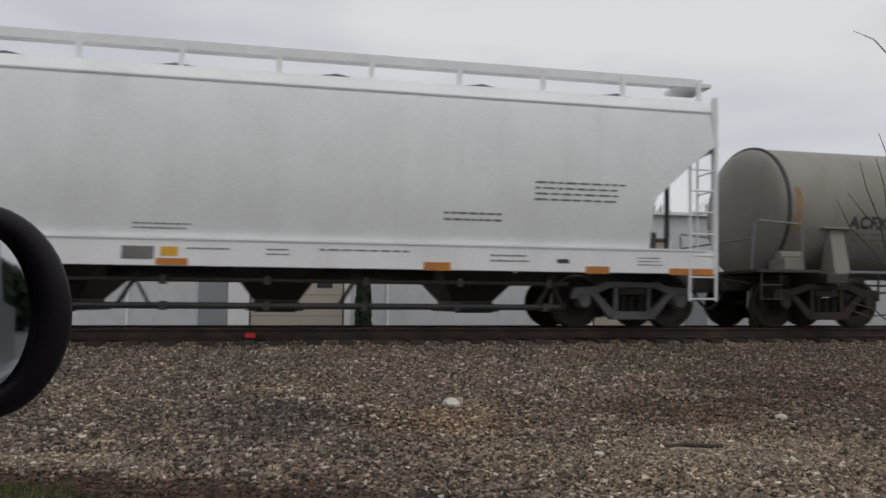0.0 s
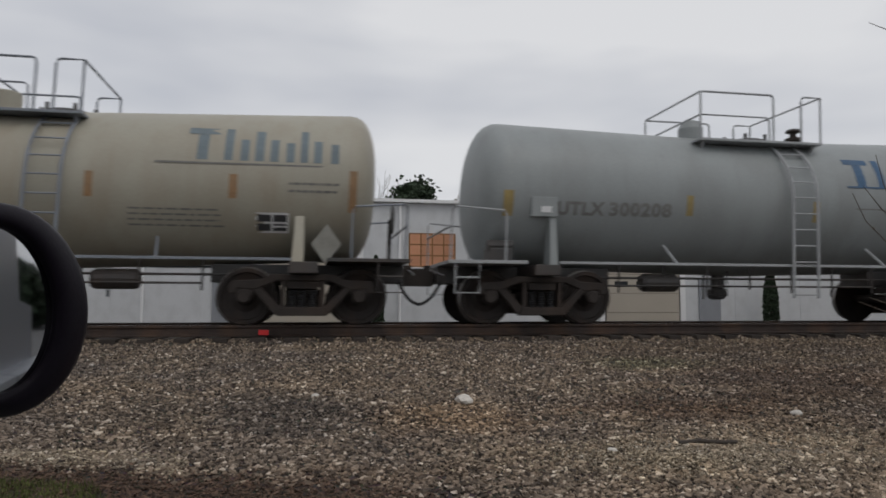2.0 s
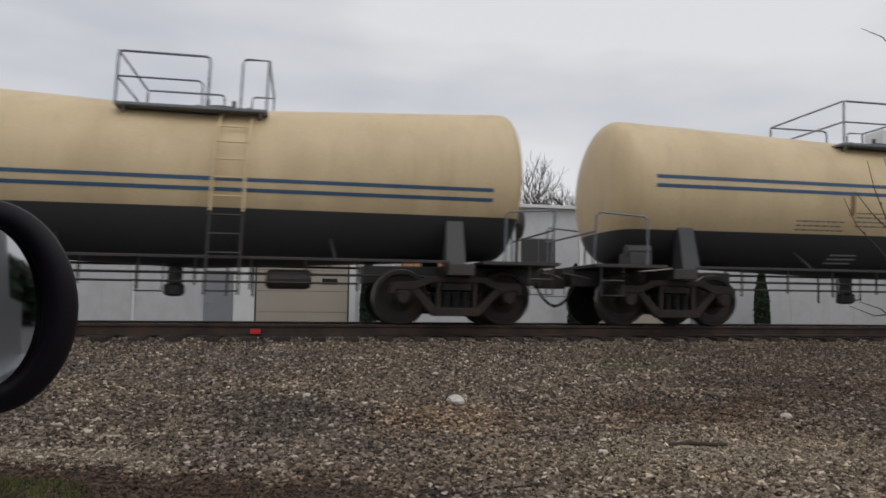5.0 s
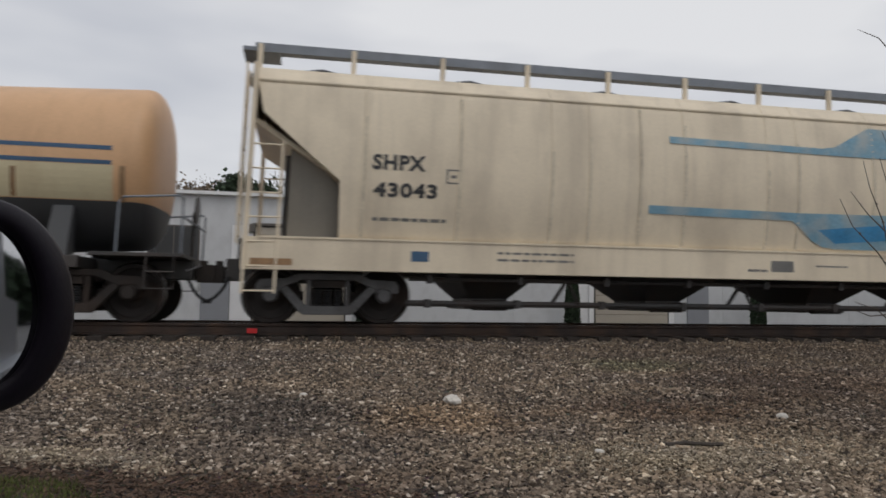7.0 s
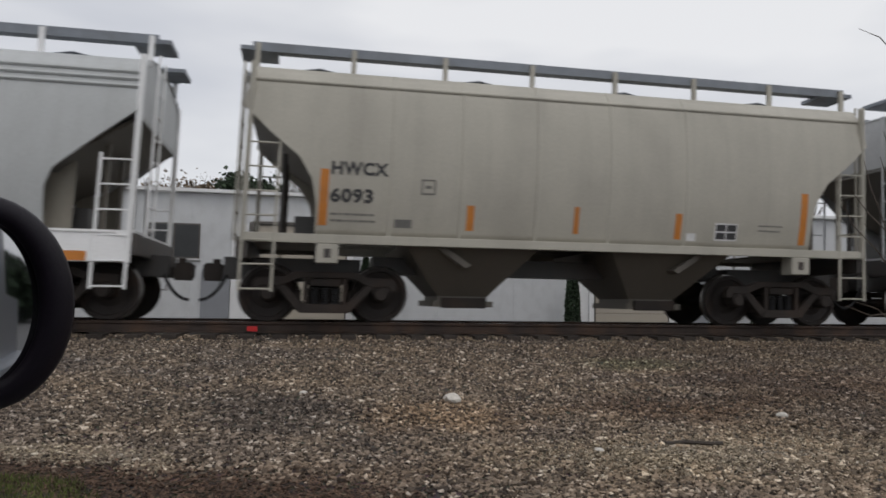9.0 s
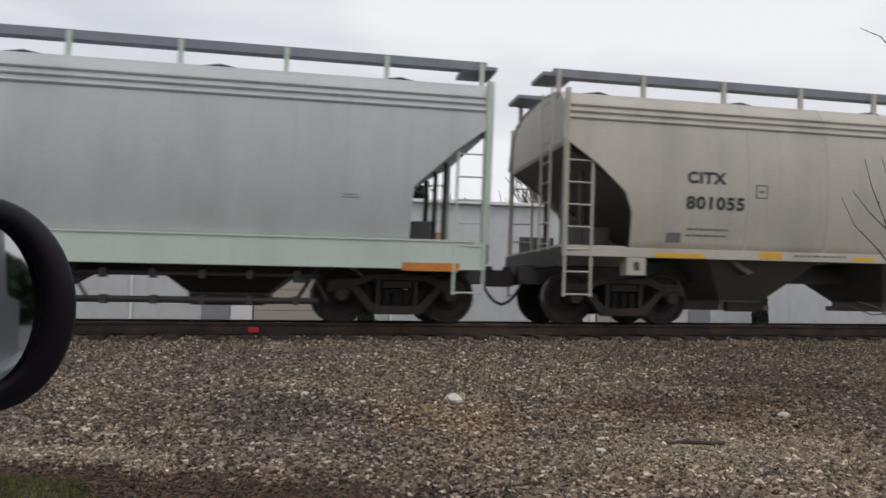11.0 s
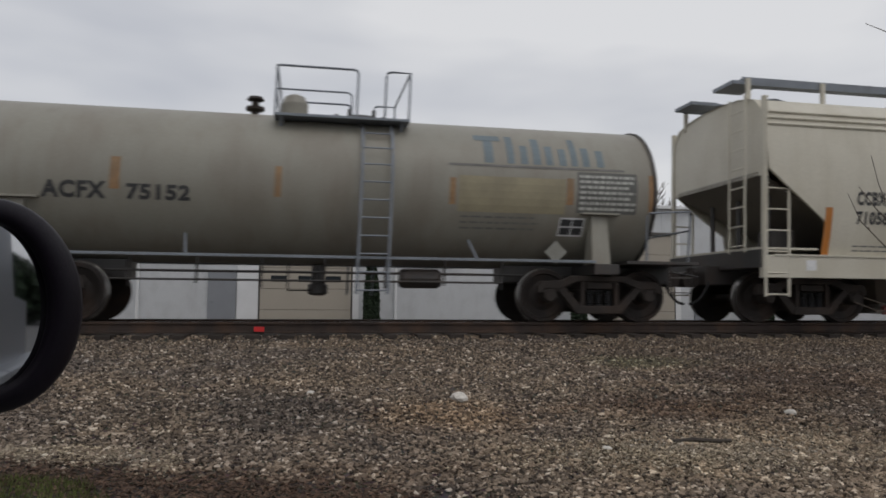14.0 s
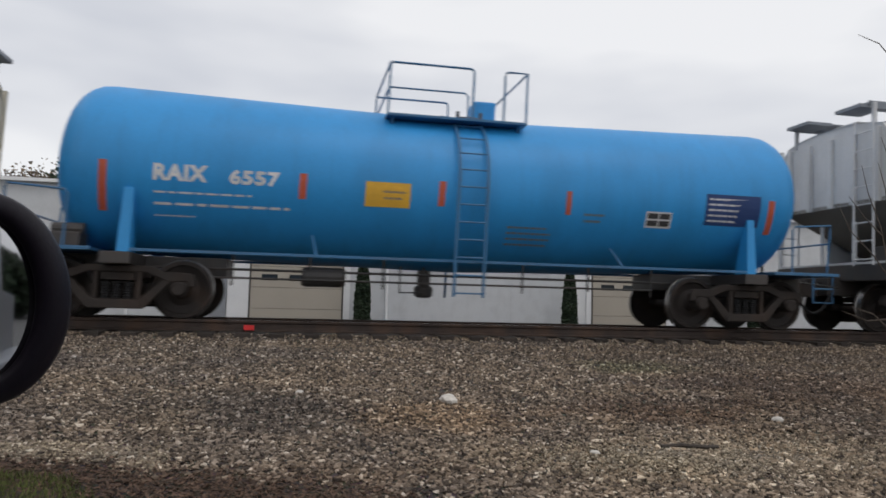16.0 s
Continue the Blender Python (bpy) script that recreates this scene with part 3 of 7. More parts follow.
def leafy(name, at, height, width, seed, material, label, cone=False, count=1500, leaf=0.16, group=""):
    """A tree whose crown is a cloud of small leaf clumps with gaps."""
    rs = random.Random(seed)
    tree = empty(name, pose(*at), label, "tree", group)
    bt = bmesh.new()
    tapered(bt, [Vector((0, 0, 0)), Vector((0.03, 0, height * 0.3)), Vector((0, 0.04, height * 0.8))], 0.05 * height ** 0.7, 0.015, 7)
    if not cone:
        for k in range(7):
            a = k * 0.9
            tapered(bt, [Vector((0, 0, height * 0.3)), Vector((math.cos(a) * width * .2, math.sin(a) * width * .2, height * .5)),
                         Vector((math.cos(a) * width * .38, math.sin(a) * width * .38, height * (.55 + .05 * k)))], 0.05, 0.01, 5)
    part("trunk", bt, M_BARK, tree)
    bm = bmesh.new()
    hubs = [(rs.uniform(-1, 1), rs.uniform(-1, 1), rs.uniform(0, 1)) for _ in range(16)]
    for i in range(count):
        if cone:
            t = rs.random() ** 0.8
            r = width * 0.5 * (1 - t ** 3.2) * (0.75 + 0.3 * rs.random()) * min(1, 0.55 + 4 * t)
            a = rs.uniform(0, math.tau)
            p = Vector((r * math.cos(a), r * math.sin(a), height * (0.02 + 0.98 * t)))
        else:
            hx, hy, hz = hubs[i % 16]
            p = Vector((hx * width * 0.36, hy * width * 0.36, height * (0.45 + 0.42 * hz))) + Vector((rs.gauss(0, 1), rs.gauss(0, 1), rs.gauss(0, 0.8))) * width * 0.12
        n = Vector((rs.uniform(-1, 1), rs.uniform(-1, 1), rs.uniform(-0.6, 1))).normalized()
        a = n.cross(Vector((0.2, 0.3, 1))).normalized()
        b = n.cross(a)
        s = leaf * rs.uniform(0.6, 1.5)
        q = [bm.verts.new(p + s * v) for v in (a, b * 0.6 + n * 0.25, -a, -b * 0.6 + n * 0.25)]
        bm.faces.new((q[0], q[1], q[2]))
        bm.faces.new((q[0], q[2], q[3]))
    part("crown", bm, material, tree)
    return tree


def twig_bush():
    """A leafless sapling at the roadside, whose thin shoots reach into view."""
    tree = empty("sapling", pose(4.26, 4.35, ground_z(4.26, 4.35) + 0.1), "thin leafless sapling with bare dark shoots", "tree")
    rs = random.Random(11)
    bm = tapered_new([(0, 0, -0.1), (0.03, 0.02, 0.7), (-0.02, 0.03, 1.4), (0.05, 0.0, 2.4), (0.12, 0.02, 3.3)], 0.022, 0.008)
    part("trunk", bm, M_BARK, tree)
    for pts in (((-0.02, .03, 1.35), (-0.10, .0, 1.62), (-0.22, -.02, 1.86), (-0.28, -.03, 2.06)), ((-0.01, .03, 1.25), (-0.16, 0, 1.40), (-0.36, 0, 1.58), (-0.46, 0, 1.78)),
                ((-0.08, 0, 1.55), (-0.20, 0.03, 1.68), (-0.34, 0.03, 1.84)), ((0.0, .03, 1.6), (-0.03, .02, 1.9), (-0.11, 0, 2.1)), ((0.0, 0.02, 0.85), (-0.18, 0, 0.98), (-0.36, 0, 1.03)),
                ((0.0, 0.02, 0.95), (-0.2, 0.04, 0.93), (-0.40, 0.05, 1.0)), ((0.02, 0.02, 1.9), (-0.02, 0, 2.15), (-0.06, 0.02, 2.3)), ((0.10, 0, 2.84), (-0.08, 0, 3.01), (-0.26, 0, 3.06))):
        part("shoot", tapered_new(pts, 0.006, 0.002), M_BARK, tree)
    for p in ((-0.16, -0.01, 1.75), (-0.3, 0, 1.53), (-0.1, 0, 1.62)):
        bm = bmesh.new()
        bmesh.ops.create_icosphere(bm, subdivisions=1, radius=0.010, matrix=Matrix.Translation(p))
        part("bud", bm, M_BARK, tree)


def tapered_new(pts, r0, r1):
    bm = bmesh.new()
    tapered(bm, [Vector(p) for p in pts], r0, r1, 6)
    return bm


def build_trees():
    twig_bush()
    for x in (2.15, 10.0, 17.9, 25.8):
        leafy("arborvitae", (x, WALL_Y - 1.0, LOW), 2.75 + 0.1 * math.sin(x), 0.56, int(x * 10), M_EVERGREEN,
              "narrow dark green cone-shaped arborvitae by the warehouse", True, 5200, 0.055, "evergreens along the warehouse")
    i = 0
    for x, y, h in ((-24, 60, 10), (-19, 58, 10.5), (-14, 62, 10), (-9, 68, 10), (0.3, 60, 11.5), (2.2, 64, 12), (4.3, 58, 11), (12, 66, 11), (22.5, 62, 13), (26, 66, 12.5), (33, 62, 12), (40, 66, 12), (50, 64, 12)):
        i += 1
        bare_tree((x, y, LOW), h + 2.5, 40 + i, depth=5, kids=4 if i % 2 else 3)
    bare_tree((24.6, 60, LOW), 15.0, 77, depth=5, kids=4)
    for x, y, h, w in ((-4.4, 57, 10.6, 4.2), (8.2, 60, 10.0, 4.8), (0.6, 62, 8.2, 3.0), (-16.5, 60, 9.8, 5.5), (30.5, 70, 9.5, 7)):
        i += 1
        leafy("evergreen_tree", (x, y, LOW), h + 2.5, w, 70 + i, M_EVERGREEN, "rounded dark evergreen tree behind the warehouse", False, 13000, 0.21, "evergreens behind the warehouse")
    for x, y, h, w in ((-22, 66, 9.6, 8), (-7.4, 61, 9.4, 5), (-12.5, 66, 9.8, 8), (-8.5, 72, 10.4, 8), (-3, 74, 9.6, 8), (3.5, 72, 8.5, 7), (17, 72, 9, 8)):
        i += 1
        leafy("brown_oak", (x, y, LOW), h + 2.5, w, 90 + i, M_LEAFBROWN, "oak with dry brown leaves behind the warehouse", False, 6000, 0.15, "brown-leaved trees behind the warehouse")
    for x, y, h in ((24, 1.5, 11), (29, -2.5, 12), (27, 5.0, 12), (25, -0.8, 11), (31, 2.6, 13)):
        i += 1
        bare_tree((x, y, ground_z(x, y)), h, 140 + i, "bare trees along the road", depth=5, kids=3)
    for x, y, h, w in ((25, -9, 2.4, 4), (26, -4.5, 2.6, 4), (25, 0.4, 2.0, 4), (26.5, 4, 2.2, 4), (26, 7.6, 2.0, 3.6)):
        i += 1
        leafy("roadside_bush", (x, y, ground_z(x, y)), h, w, 190 + i, M_LEAFBROWN if i % 2 else M_EVERGREEN, "tall dense brownish bush beside the road", True, 4200, 0.28, "tall bushes along the road")


# ---------------------------------------------------------------- rolling stock: parts that all cars share
DROP = 0.05         # how much lower the bodies hang on their bogies
WHEEL_R = 0.457
AXLE = 0.89


def truck_meshes():
    """The parts of a two-axle bogie, about its centre on the rail head."""
    made = {}
    bm = bmesh.new()        # cast side frame
    y0, y1 = -1.12, -0.98
    arch = [(-1.12, 0.62), (-1.06, 0.70), (-0.66, 0.72), (-0.50, 0.80), (0.50, 0.80), (0.66, 0.72), (1.06, 0.70), (1.12, 0.62),
            (1.12, 0.50), (1.03, 0.50), (1.0, 0.58), (0.74, 0.56), (0.40, 0.70), (-0.40, 0.70), (-0.74, 0.56), (-1.0, 0.58), (-1.03, 0.50), (-1.12, 0.50)]
    prism(bm, arch, y0, y1)
    for s in (-1, 1):
        prism(bm, [(s * 0.80, 0.60), (s * 0.66, 0.62), (s * 0.34, 0.30), (s * 0.34, 0.16), (s * 0.42, 0.17)], y0 + 0.01, y1 - 0.01)
        prism(bm, [(s * 0.34, 0.28), (s * 0.27, 0.28), (s * 0.27, 0.72), (s * 0.34, 0.72)], y0 + 0.012, y1 - 0.012)
    prism(bm, [(-0.40, 0.15), (0.40, 0.15), (0.36, 0.29), (-0.36, 0.29)], y0 - 0.02, y1 + 0.02)
    bmesh.ops.bevel(bm, geom=[e for e in bm.edges], offset=0.012, segments=1, affect="EDGES", clamp_overlap=True)
    made["side_frame"] = bm
    bm = bmesh.new()        # spring group
    prof = [(0.29, 0.0)]
    for k in range(7):
        prof += [(0.30 + 0.038 * k - 0.014, 0.050), (0.30 + 0.038 * k, 0.068), (0.30 + 0.038 * k + 0.014, 0.050)]
    lathe(bm, prof + [(0.56, 0.0)], 10, "z", (0, -1.05, 0))
    made["spring"] = bm
    bm = bmesh.new()
    box(bm, -0.24, 0.24, -1.10, 1.10, 0.575, 0.69, 0.02)
    box(bm, -0.34, 0.34, -0.45, 0.45, 0.62, 0.76, 0.03)
    box(bm, -0.26, 0.26, -0.97, 0.97, 0.20, 0.56, 0.02)         # added block that stops light showing between the springs
    made["bolster"] = bm
    bm = bmesh.new()        # journal bearing and cap
    lathe(bm, [(-1.16, 0.04), (-1.16, 0.09), (-1.13, 0.115), (-0.98, 0.12), (-0.90, 0.12)], 16, "y")
    box(bm, -0.13, 0.13, -1.10, -0.98, 0.03, 0.15, 0.015)
    made["bearing"] = bm
    bm = bmesh.new()
    tube(bm, [(-0.42, -0.75, 0.36), (-0.42, 0.75, 0.36)], 0.04)
    box(bm, -0.47, -0.38, -0.86, -0.62, 0.24, 0.52, 0.015)
    box(bm, -0.47, -0.38, 0.62, 0.86, 0.24, 0.52, 0.015)
    made["brake_beam"] = bm
    bm = bmesh.new()        # wheelset
    for s in (-1, 1):
        prof = [(s * 0.66, 0.10), (s * 0.66, 0.33), (s * 0.655, 0.40), (s * 0.655, 0.485), (s * 0.69, 0.475), (s * 0.70, WHEEL_R + 0.005),
                (s * 0.795, WHEEL_R - 0.006), (s * 0.80, WHEEL_R - 0.02), (s * 0.80, 0.385), (s * 0.765, 0.37), (s * 0.735, 0.25), (s * 0.765, 0.15), (s * 0.80, 0.13), (s * 0.80, 0.07)]
        lathe(bm, prof, 36, "y")
    tube(bm, [(0, -0.98, 0), (0, 0.98, 0)], 0.075, 12)
    for f in bm.faces:
        c = f.calc_center_median()
        rr = math.hypot(c.x, c.z)
        f.material_index = 1 if rr > 0.445 and 0.69 < abs(c.y) < 0.80 else 0
    made["wheelset"] = bm
    return made


TRUCKS = {}
WHEELSETS = []


def add_truck(car, x, tone="dark"):
    """A bogie under a car, with its two wheelsets."""
    frame_mat = M_IRON if tone == "dark" else M_IRON_GREY
    if tone not in TRUCKS:
        ms = truck_meshes()
        root = part("bogie", ms.pop("bolster"), M_IRON, car)
        kids = []
        sf = part("side_frame", ms["side_frame"], frame_mat, root)
        sp = part("spring", ms["spring"], M_HOSE, root)
        be = part("bearing", ms["bearing"], frame_mat, root, smooth=False)
        bb = part("brake_beam", ms["brake_beam"], M_IRON, root)
        ws = part("wheelset", ms["wheelset"], (M_WHEEL, M_TREAD), root)
        TRUCKS[tone] = (root, sf, sp, be, bb, ws)
        root.location = (x, 0, DROP)
        first = True
    else:
        base = TRUCKS[tone]
        root = again(base[0], car, pose(x, 0, DROP))
        first = False
        sf, sp, be, bb, ws = [again(o, root) for o in base[1:]]
    again(sf, root, pose(0, 0, 0, 0, 0, 180))
    for x in (-0.16, 0.0, 0.16):
        again(sp, root, pose(x, 0, 0, 0, 0, 180))
    again(sp, root, pose(-0.16, 0, 0))
    again(sp, root, pose(0.16, 0, 0))
    again(bb, root, pose(0, 0, 0, 0, 0, 180))
    be.matrix_basis = pose(-AXLE, 0, WHEEL_R)
    again(be, root, pose(AXLE, 0, WHEEL_R))
    again(be, root, pose(-AXLE, 0, WHEEL_R, 0, 0, 180))
    again(be, root, pose(AXLE, 0, WHEEL_R, 0, 0, 180))
    ws2 = again(ws, root)
    for w, s in ((ws, -1), (ws2, 1)):
        w.matrix_basis = pose(s * AXLE, 0, WHEEL_R)
        WHEELSETS.append((w, s * AXLE))
    return root


ENDS = {}


def add_coupler(car, x_end, s, material=None):
    """Draft gear, coupler head and air hose at one end; s is -1 or 1."""
    if "coupler" not in ENDS:
        bm = bmesh.new()
        box(bm, -0.55, 0.05, -0.075, 0.075, 0.78, 0.92, 0.02)
        prism(bm, [(-0.05, 0.70), (0.20, 0.70), (0.24, 0.76), (0.24, 0.96), (0.18, 1.0), (-0.05, 0.98)], -0.16, 0.13)
        box(bm, -0.02, 0.10, -0.05, 0.06, 0.98, 1.07, 0.015)
        bmesh.ops.recalc_face_normals(bm, faces=bm.faces)
        ENDS["coupler"] = part("coupler", bm, M_IRON, car)
        ob = ENDS["coupler"]
        bm = bmesh.new()
        pts = [(-0.16 + 0.40 * (k / 12) ** 1.3, -0.34, 0.80 - 0.42 * math.sin(math.pi / 2 * k / 12)) for k in range(13)]
        tube(bm, pts, 0.026, 8)
        ENDS["hose"] = part("air_hose", bm, M_HOSE, car, smooth=True)
        oh = ENDS["hose"]
    else:
        ob, oh = again(ENDS["coupler"], car), again(ENDS["hose"], car)
    for o in (ob, oh):
        o.matrix_basis = pose(s * x_end, 0, 0, 0, 0, 0 if s > 0 else 180)
    if s < 0:
        oh.matrix_basis = pose(-x_end, -0.0, 0) @ Matrix.Diagonal((-1, 1, 1, 1))
    return ob


# ---------------------------------------------------------------- markings on a car's side
GLYPHS = {}


def glyphs(text):
    """Flat letters of height about 1: vertices and faces, and their width."""
    if text not in GLYPHS:
        cu = bpy.data.curves.new("letters", "FONT")
        cu.body, cu.size, cu.offset, cu.resolution_u = text, 1.0, 0.042, 3
        cu.space_character = 1.1
        ob = new("letters", cu)
        me = bpy.data.meshes.new_from_object(ob.evaluated_get(bpy.context.evaluated_depsgraph_get()))
        v = [p.co.copy() for p in me.vertices]
        f = [tuple(p.vertices) for p in me.polygons]
        bpy.data.objects.remove(ob)
        bpy.data.curves.remove(cu)
        bpy.data.meshes.remove(me)
        x0, x1 = min(p.x for p in v), max(p.x for p in v)
        z0, z1 = min(p.y for p in v), max(p.y for p in v)
        GLYPHS[text] = ([((p.x - x0) / (x1 - x0), (p.y - z0) / (z1 - z0)) for p in v], f)
    return GLYPHS[text]


class Side:
    """The near side of a car: y as a function of the height, on which signs are laid."""

    def __init__(self, car, half):
        self.car, self.half = car, half

    def text(self, text, x0, x1, z0, z1, material=None, off=0.006, name="lettering"):
        uv, faces = glyphs(text)
        bm = bmesh.new()
        vs = [bm.verts.new((x0 + (x1 - x0) * u, 0, z0 + (z1 - z0) * w)) for u, w in uv]
        for f in faces:
            try:
                bm.faces.new([vs[i] for i in f])
            except ValueError:
                pass
        for k in range(1, 4):
            bmesh.ops.bisect_plane(bm, geom=bm.verts[:] + bm.edges[:] + bm.faces[:], plane_co=(0, 0, z0 + (z1 - z0) * k / 4), plane_no=(0, 0, 1))
        for v in bm.verts:
            v.co.y = -self.half(v.co.z, v.co.x) - off
        bmesh.ops.recalc_face_normals(bm, faces=bm.faces)
        return part(name, bm, material or M_INK, self.car)

    def plate(self, x0, x1, z0, z1, material, name="decal", off=0.005, lean=0.0, parent=None, thick=0.004):
        bm = bmesh.new()
        n = max(1, int((z1 - z0) / 0.12) + 1)
        rows = []
        for k in range(n + 1):
            z = z0 + (z1 - z0) * k / n
            dx = lean * (k / n)
            y = -self.half(z, (x0 + x1) / 2) - off
            rows.append([bm.verts.new((x0 + dx, y, z)), bm.verts.new((x1 + dx, y, z)), bm.verts.new((x1 + dx, y + thick, z)), bm.verts.new((x0 + dx, y + thick, z))])
        for a, b in zip(rows, rows[1:]):
            for i in range(4):
                bm.faces.new((a[i], a[(i + 1) % 4], b[(i + 1) % 4], b[i]))
        bm.faces.new(rows[0])
        bm.faces.new(rows[-1][::-1])
        bmesh.ops.recalc_face_normals(bm, faces=bm.faces)
        return part(name, bm, material, parent or self.car)

    def lines(self, x0, x1, z0, z1, rows, material=None, fill=0.33, seed=1, words=9, name="small_writing", off=0.0045):
        """Writing too small to read: rows of bars broken into words."""
        rs = random.Random(seed + int(x0 * 91) + int(z0 * 37))
        bm = bmesh.new()
        pitch = (z1 - z0) / rows
        for r in range(rows):
            za = z1 - pitch * (r + 1) + pitch * (1 - fill) * 0.5
            zb = za + pitch * fill
            x = x0
            end = x1 - (x1 - x0) * rs.uniform(0, 0.12)
            while x < end - 0.02:
                w = (x1 - x0) / words * rs.uniform(0.5, 1.3)
                e = min(end, x + w)
                q = [bm.verts.new((a, -self.half(b, a) - off, b)) for a, b in ((x, za), (e, za), (e, zb), (x, zb))]
                bm.faces.new(q)
                x = e + (x1 - x0) * 0.025
        return tagged(part(name, bm, material or M_FADED, self.car), kind="stuff")

    def band(self, x0, x1, z0, z1, material, name):
        """A long stripe that follows the side."""
        bm = bmesh.new()
        k, n = 14, max(1, int((z1 - z0) / 0.1))
        rows = [[bm.verts.new((x0 + (x1 - x0) * i / k, -self.half(z0 + (z1 - z0) * j / n, x0 + (x1 - x0) * i / k) - 0.004, z0 + (z1 - z0) * j / n)) for i in range(k + 1)] for j in range(n + 1)]
        for a, b in zip(rows, rows[1:]):
            for i in range(k):
                bm.faces.new((a[i], a[i + 1], b[i + 1], b[i]))
        return part(name, bm, material, self.car)

    def blocks(self, x0, x1, z0, z1, material):
        """A company mark as plain bars of its colour, tall and low ones."""
        w, h = x1 - x0, z1 - z0
        mark = self.plate(x0, x0 + w * 0.20, z0 + h * 0.80, z1, material, "company_mark", 0.005)
        for a, b, d in ((0.065, 0.135, 0.79), (0.24, 0.295, 1.0), (0.345, 0.40, 0.66), (0.44, 0.50, 0.95), (0.54, 0.595, 0.68), (0.645, 0.70, 0.60), (0.74, 0.79, 1.0), (0.83, 0.885, 0.68), (0.945, 1.0, 0.60)):
            self.plate(x0 + w * a, x0 + w * b, z0, z0 + h * d, material, "mark_block", 0.005, parent=mark)
        return mark

    def ribbon(self, pts, width, material, name="painted_stroke", parent=None):
        """A flat brush stroke along a line of (x, z)."""
        bm = bmesh.new()
        rows = []
        for i, (x, z) in enumerate(pts):
            ax, az = pts[max(i - 1, 0)]
            bx, bz = pts[min(i + 1, len(pts) - 1)]
            d = math.hypot(bx - ax, bz - az) or 1
            nx, nz = -(bz - az) / d * width / 2, (bx - ax) / d * width / 2
            rows.append([bm.verts.new((x + s * nx, -self.half(z + s * nz, x) - 0.006, z + s * nz)) for s in (-1, 1)])
        for a, b in zip(rows, rows[1:]):
            bm.faces.new((a[0], a[1], b[1], b[0]))
        return part(name, bm, material, parent or self.car)

    def scrawl(self, x0, x1, z0, z1, material):
        """A brushed emblem: an oval and a few slanting strokes, as plain shapes."""
        w, h = x1 - x0, z1 - z0
        pt = lambda u, v: (x0 + w * u, z0 + h * v)
        oval = self.ribbon([pt(0.5 + 0.48 * math.cos(math.pi * a / 14), 0.08 + 0.86 * math.sin(math.pi * a / 14)) for a in range(15)], h * 0.10, material, "emblem")
        for k in range(7):
            u = 0.12 + 0.76 * k / 6
            top = 0.06 + 0.80 * math.sin(math.acos((u - 0.5) / 0.48))
            self.ribbon([pt(u, 0.04), pt(u + 0.012, top * 0.5), pt(u + 0.02, top)], h * 0.085, material, "painted_stroke", oval)

    def tag(self, x0, x1, z0, z1, material):
        """A loose spray-can scribble."""
        w, h = x1 - x0, z1 - z0
        rs = random.Random(4)
        self.ribbon([(x0 + w * k / 22, z0 + h * (0.5 + 0.45 * math.sin(k * 1.9) * rs.uniform(0.5, 1))) for k in range(23)], h * 0.10, material, "spray_scribble")

    def shape(self, pts, material, name="painted_swoosh", off=0.008):
        bm = bmesh.new()
        f = bm.faces.new([bm.verts.new((x, 0, z)) for x, z in pts])
        bmesh.ops.triangulate(bm, faces=[f])
        z0, z1 = min(z for _, z in pts), max(z for _, z in pts)
        for k in range(1, 7):
            bmesh.ops.bisect_plane(bm, geom=bm.verts[:] + bm.edges[:] + bm.faces[:], plane_co=(0, 0, z0 + (z1 - z0) * k / 7), plane_no=(0, 0, 1))
        for v in bm.verts:
            v.co.y = -self.half(v.co.z, v.co.x) - off
        bmesh.ops.recalc_face_normals(bm, faces=bm.faces)
        return part(name, bm, material, self.car)

    def diamond(self, x0, x1, z0, z1):
        mx, mz = (x0 + x1) / 2, (z0 + z1) / 2
        y = -self.half(z1, mx) - 0.03
        bm = prism(bmesh.new(), [(x0, mz), (mx, z0), (x1, mz), (mx, z1)], y, y + 0.012)
        return part("placard", bm, M_PLACARD, self.car)

    def square_mark(self, x0, x1, z0, z1):
        """A small square outline with a bar in it."""
        t = 0.024
        m = self.plate(x0, x1, z1 - t, z1, M_FADED, "square_mark")
        for a, b, c, d in ((x0, x1, z0, z0 + t), (x0, x0 + t, z0 + t, z1 - t), (x1 - t, x1, z0 + t, z1 - t), (x0 + 0.07, x1 - 0.07, (z0 + z1) / 2 - t, (z0 + z1) / 2 + t)):
            self.plate(a, b, c, d, M_FADED, "mark_bar", parent=m)

    def panel(self, x0, x1, z0, z1):
        """A black test-data stencil: dark box with a white frame and two white cells' worth of bars."""
        f = self.plate(x0, x1, z0, z1, M_WHITEINK, "data_stencil", 0.004)
        mx, mz, w = (x0 + x1) / 2, (z0 + z1) / 2, (x1 - x0)
        t = w * 0.06
        for a, b, c, d in ((x0 + t, mx - t / 2, z0 + t, mz - t / 2), (mx + t / 2, x1 - t, z0 + t, mz - t / 2), (x0 + t, mx - t / 2, mz + t / 2, z1 - t), (mx + t / 2, x1 - t, mz + t / 2, z1 - t)):
            self.plate(a, b, c, d, M_INK, "stencil_cell", 0.008, parent=f)
        return f


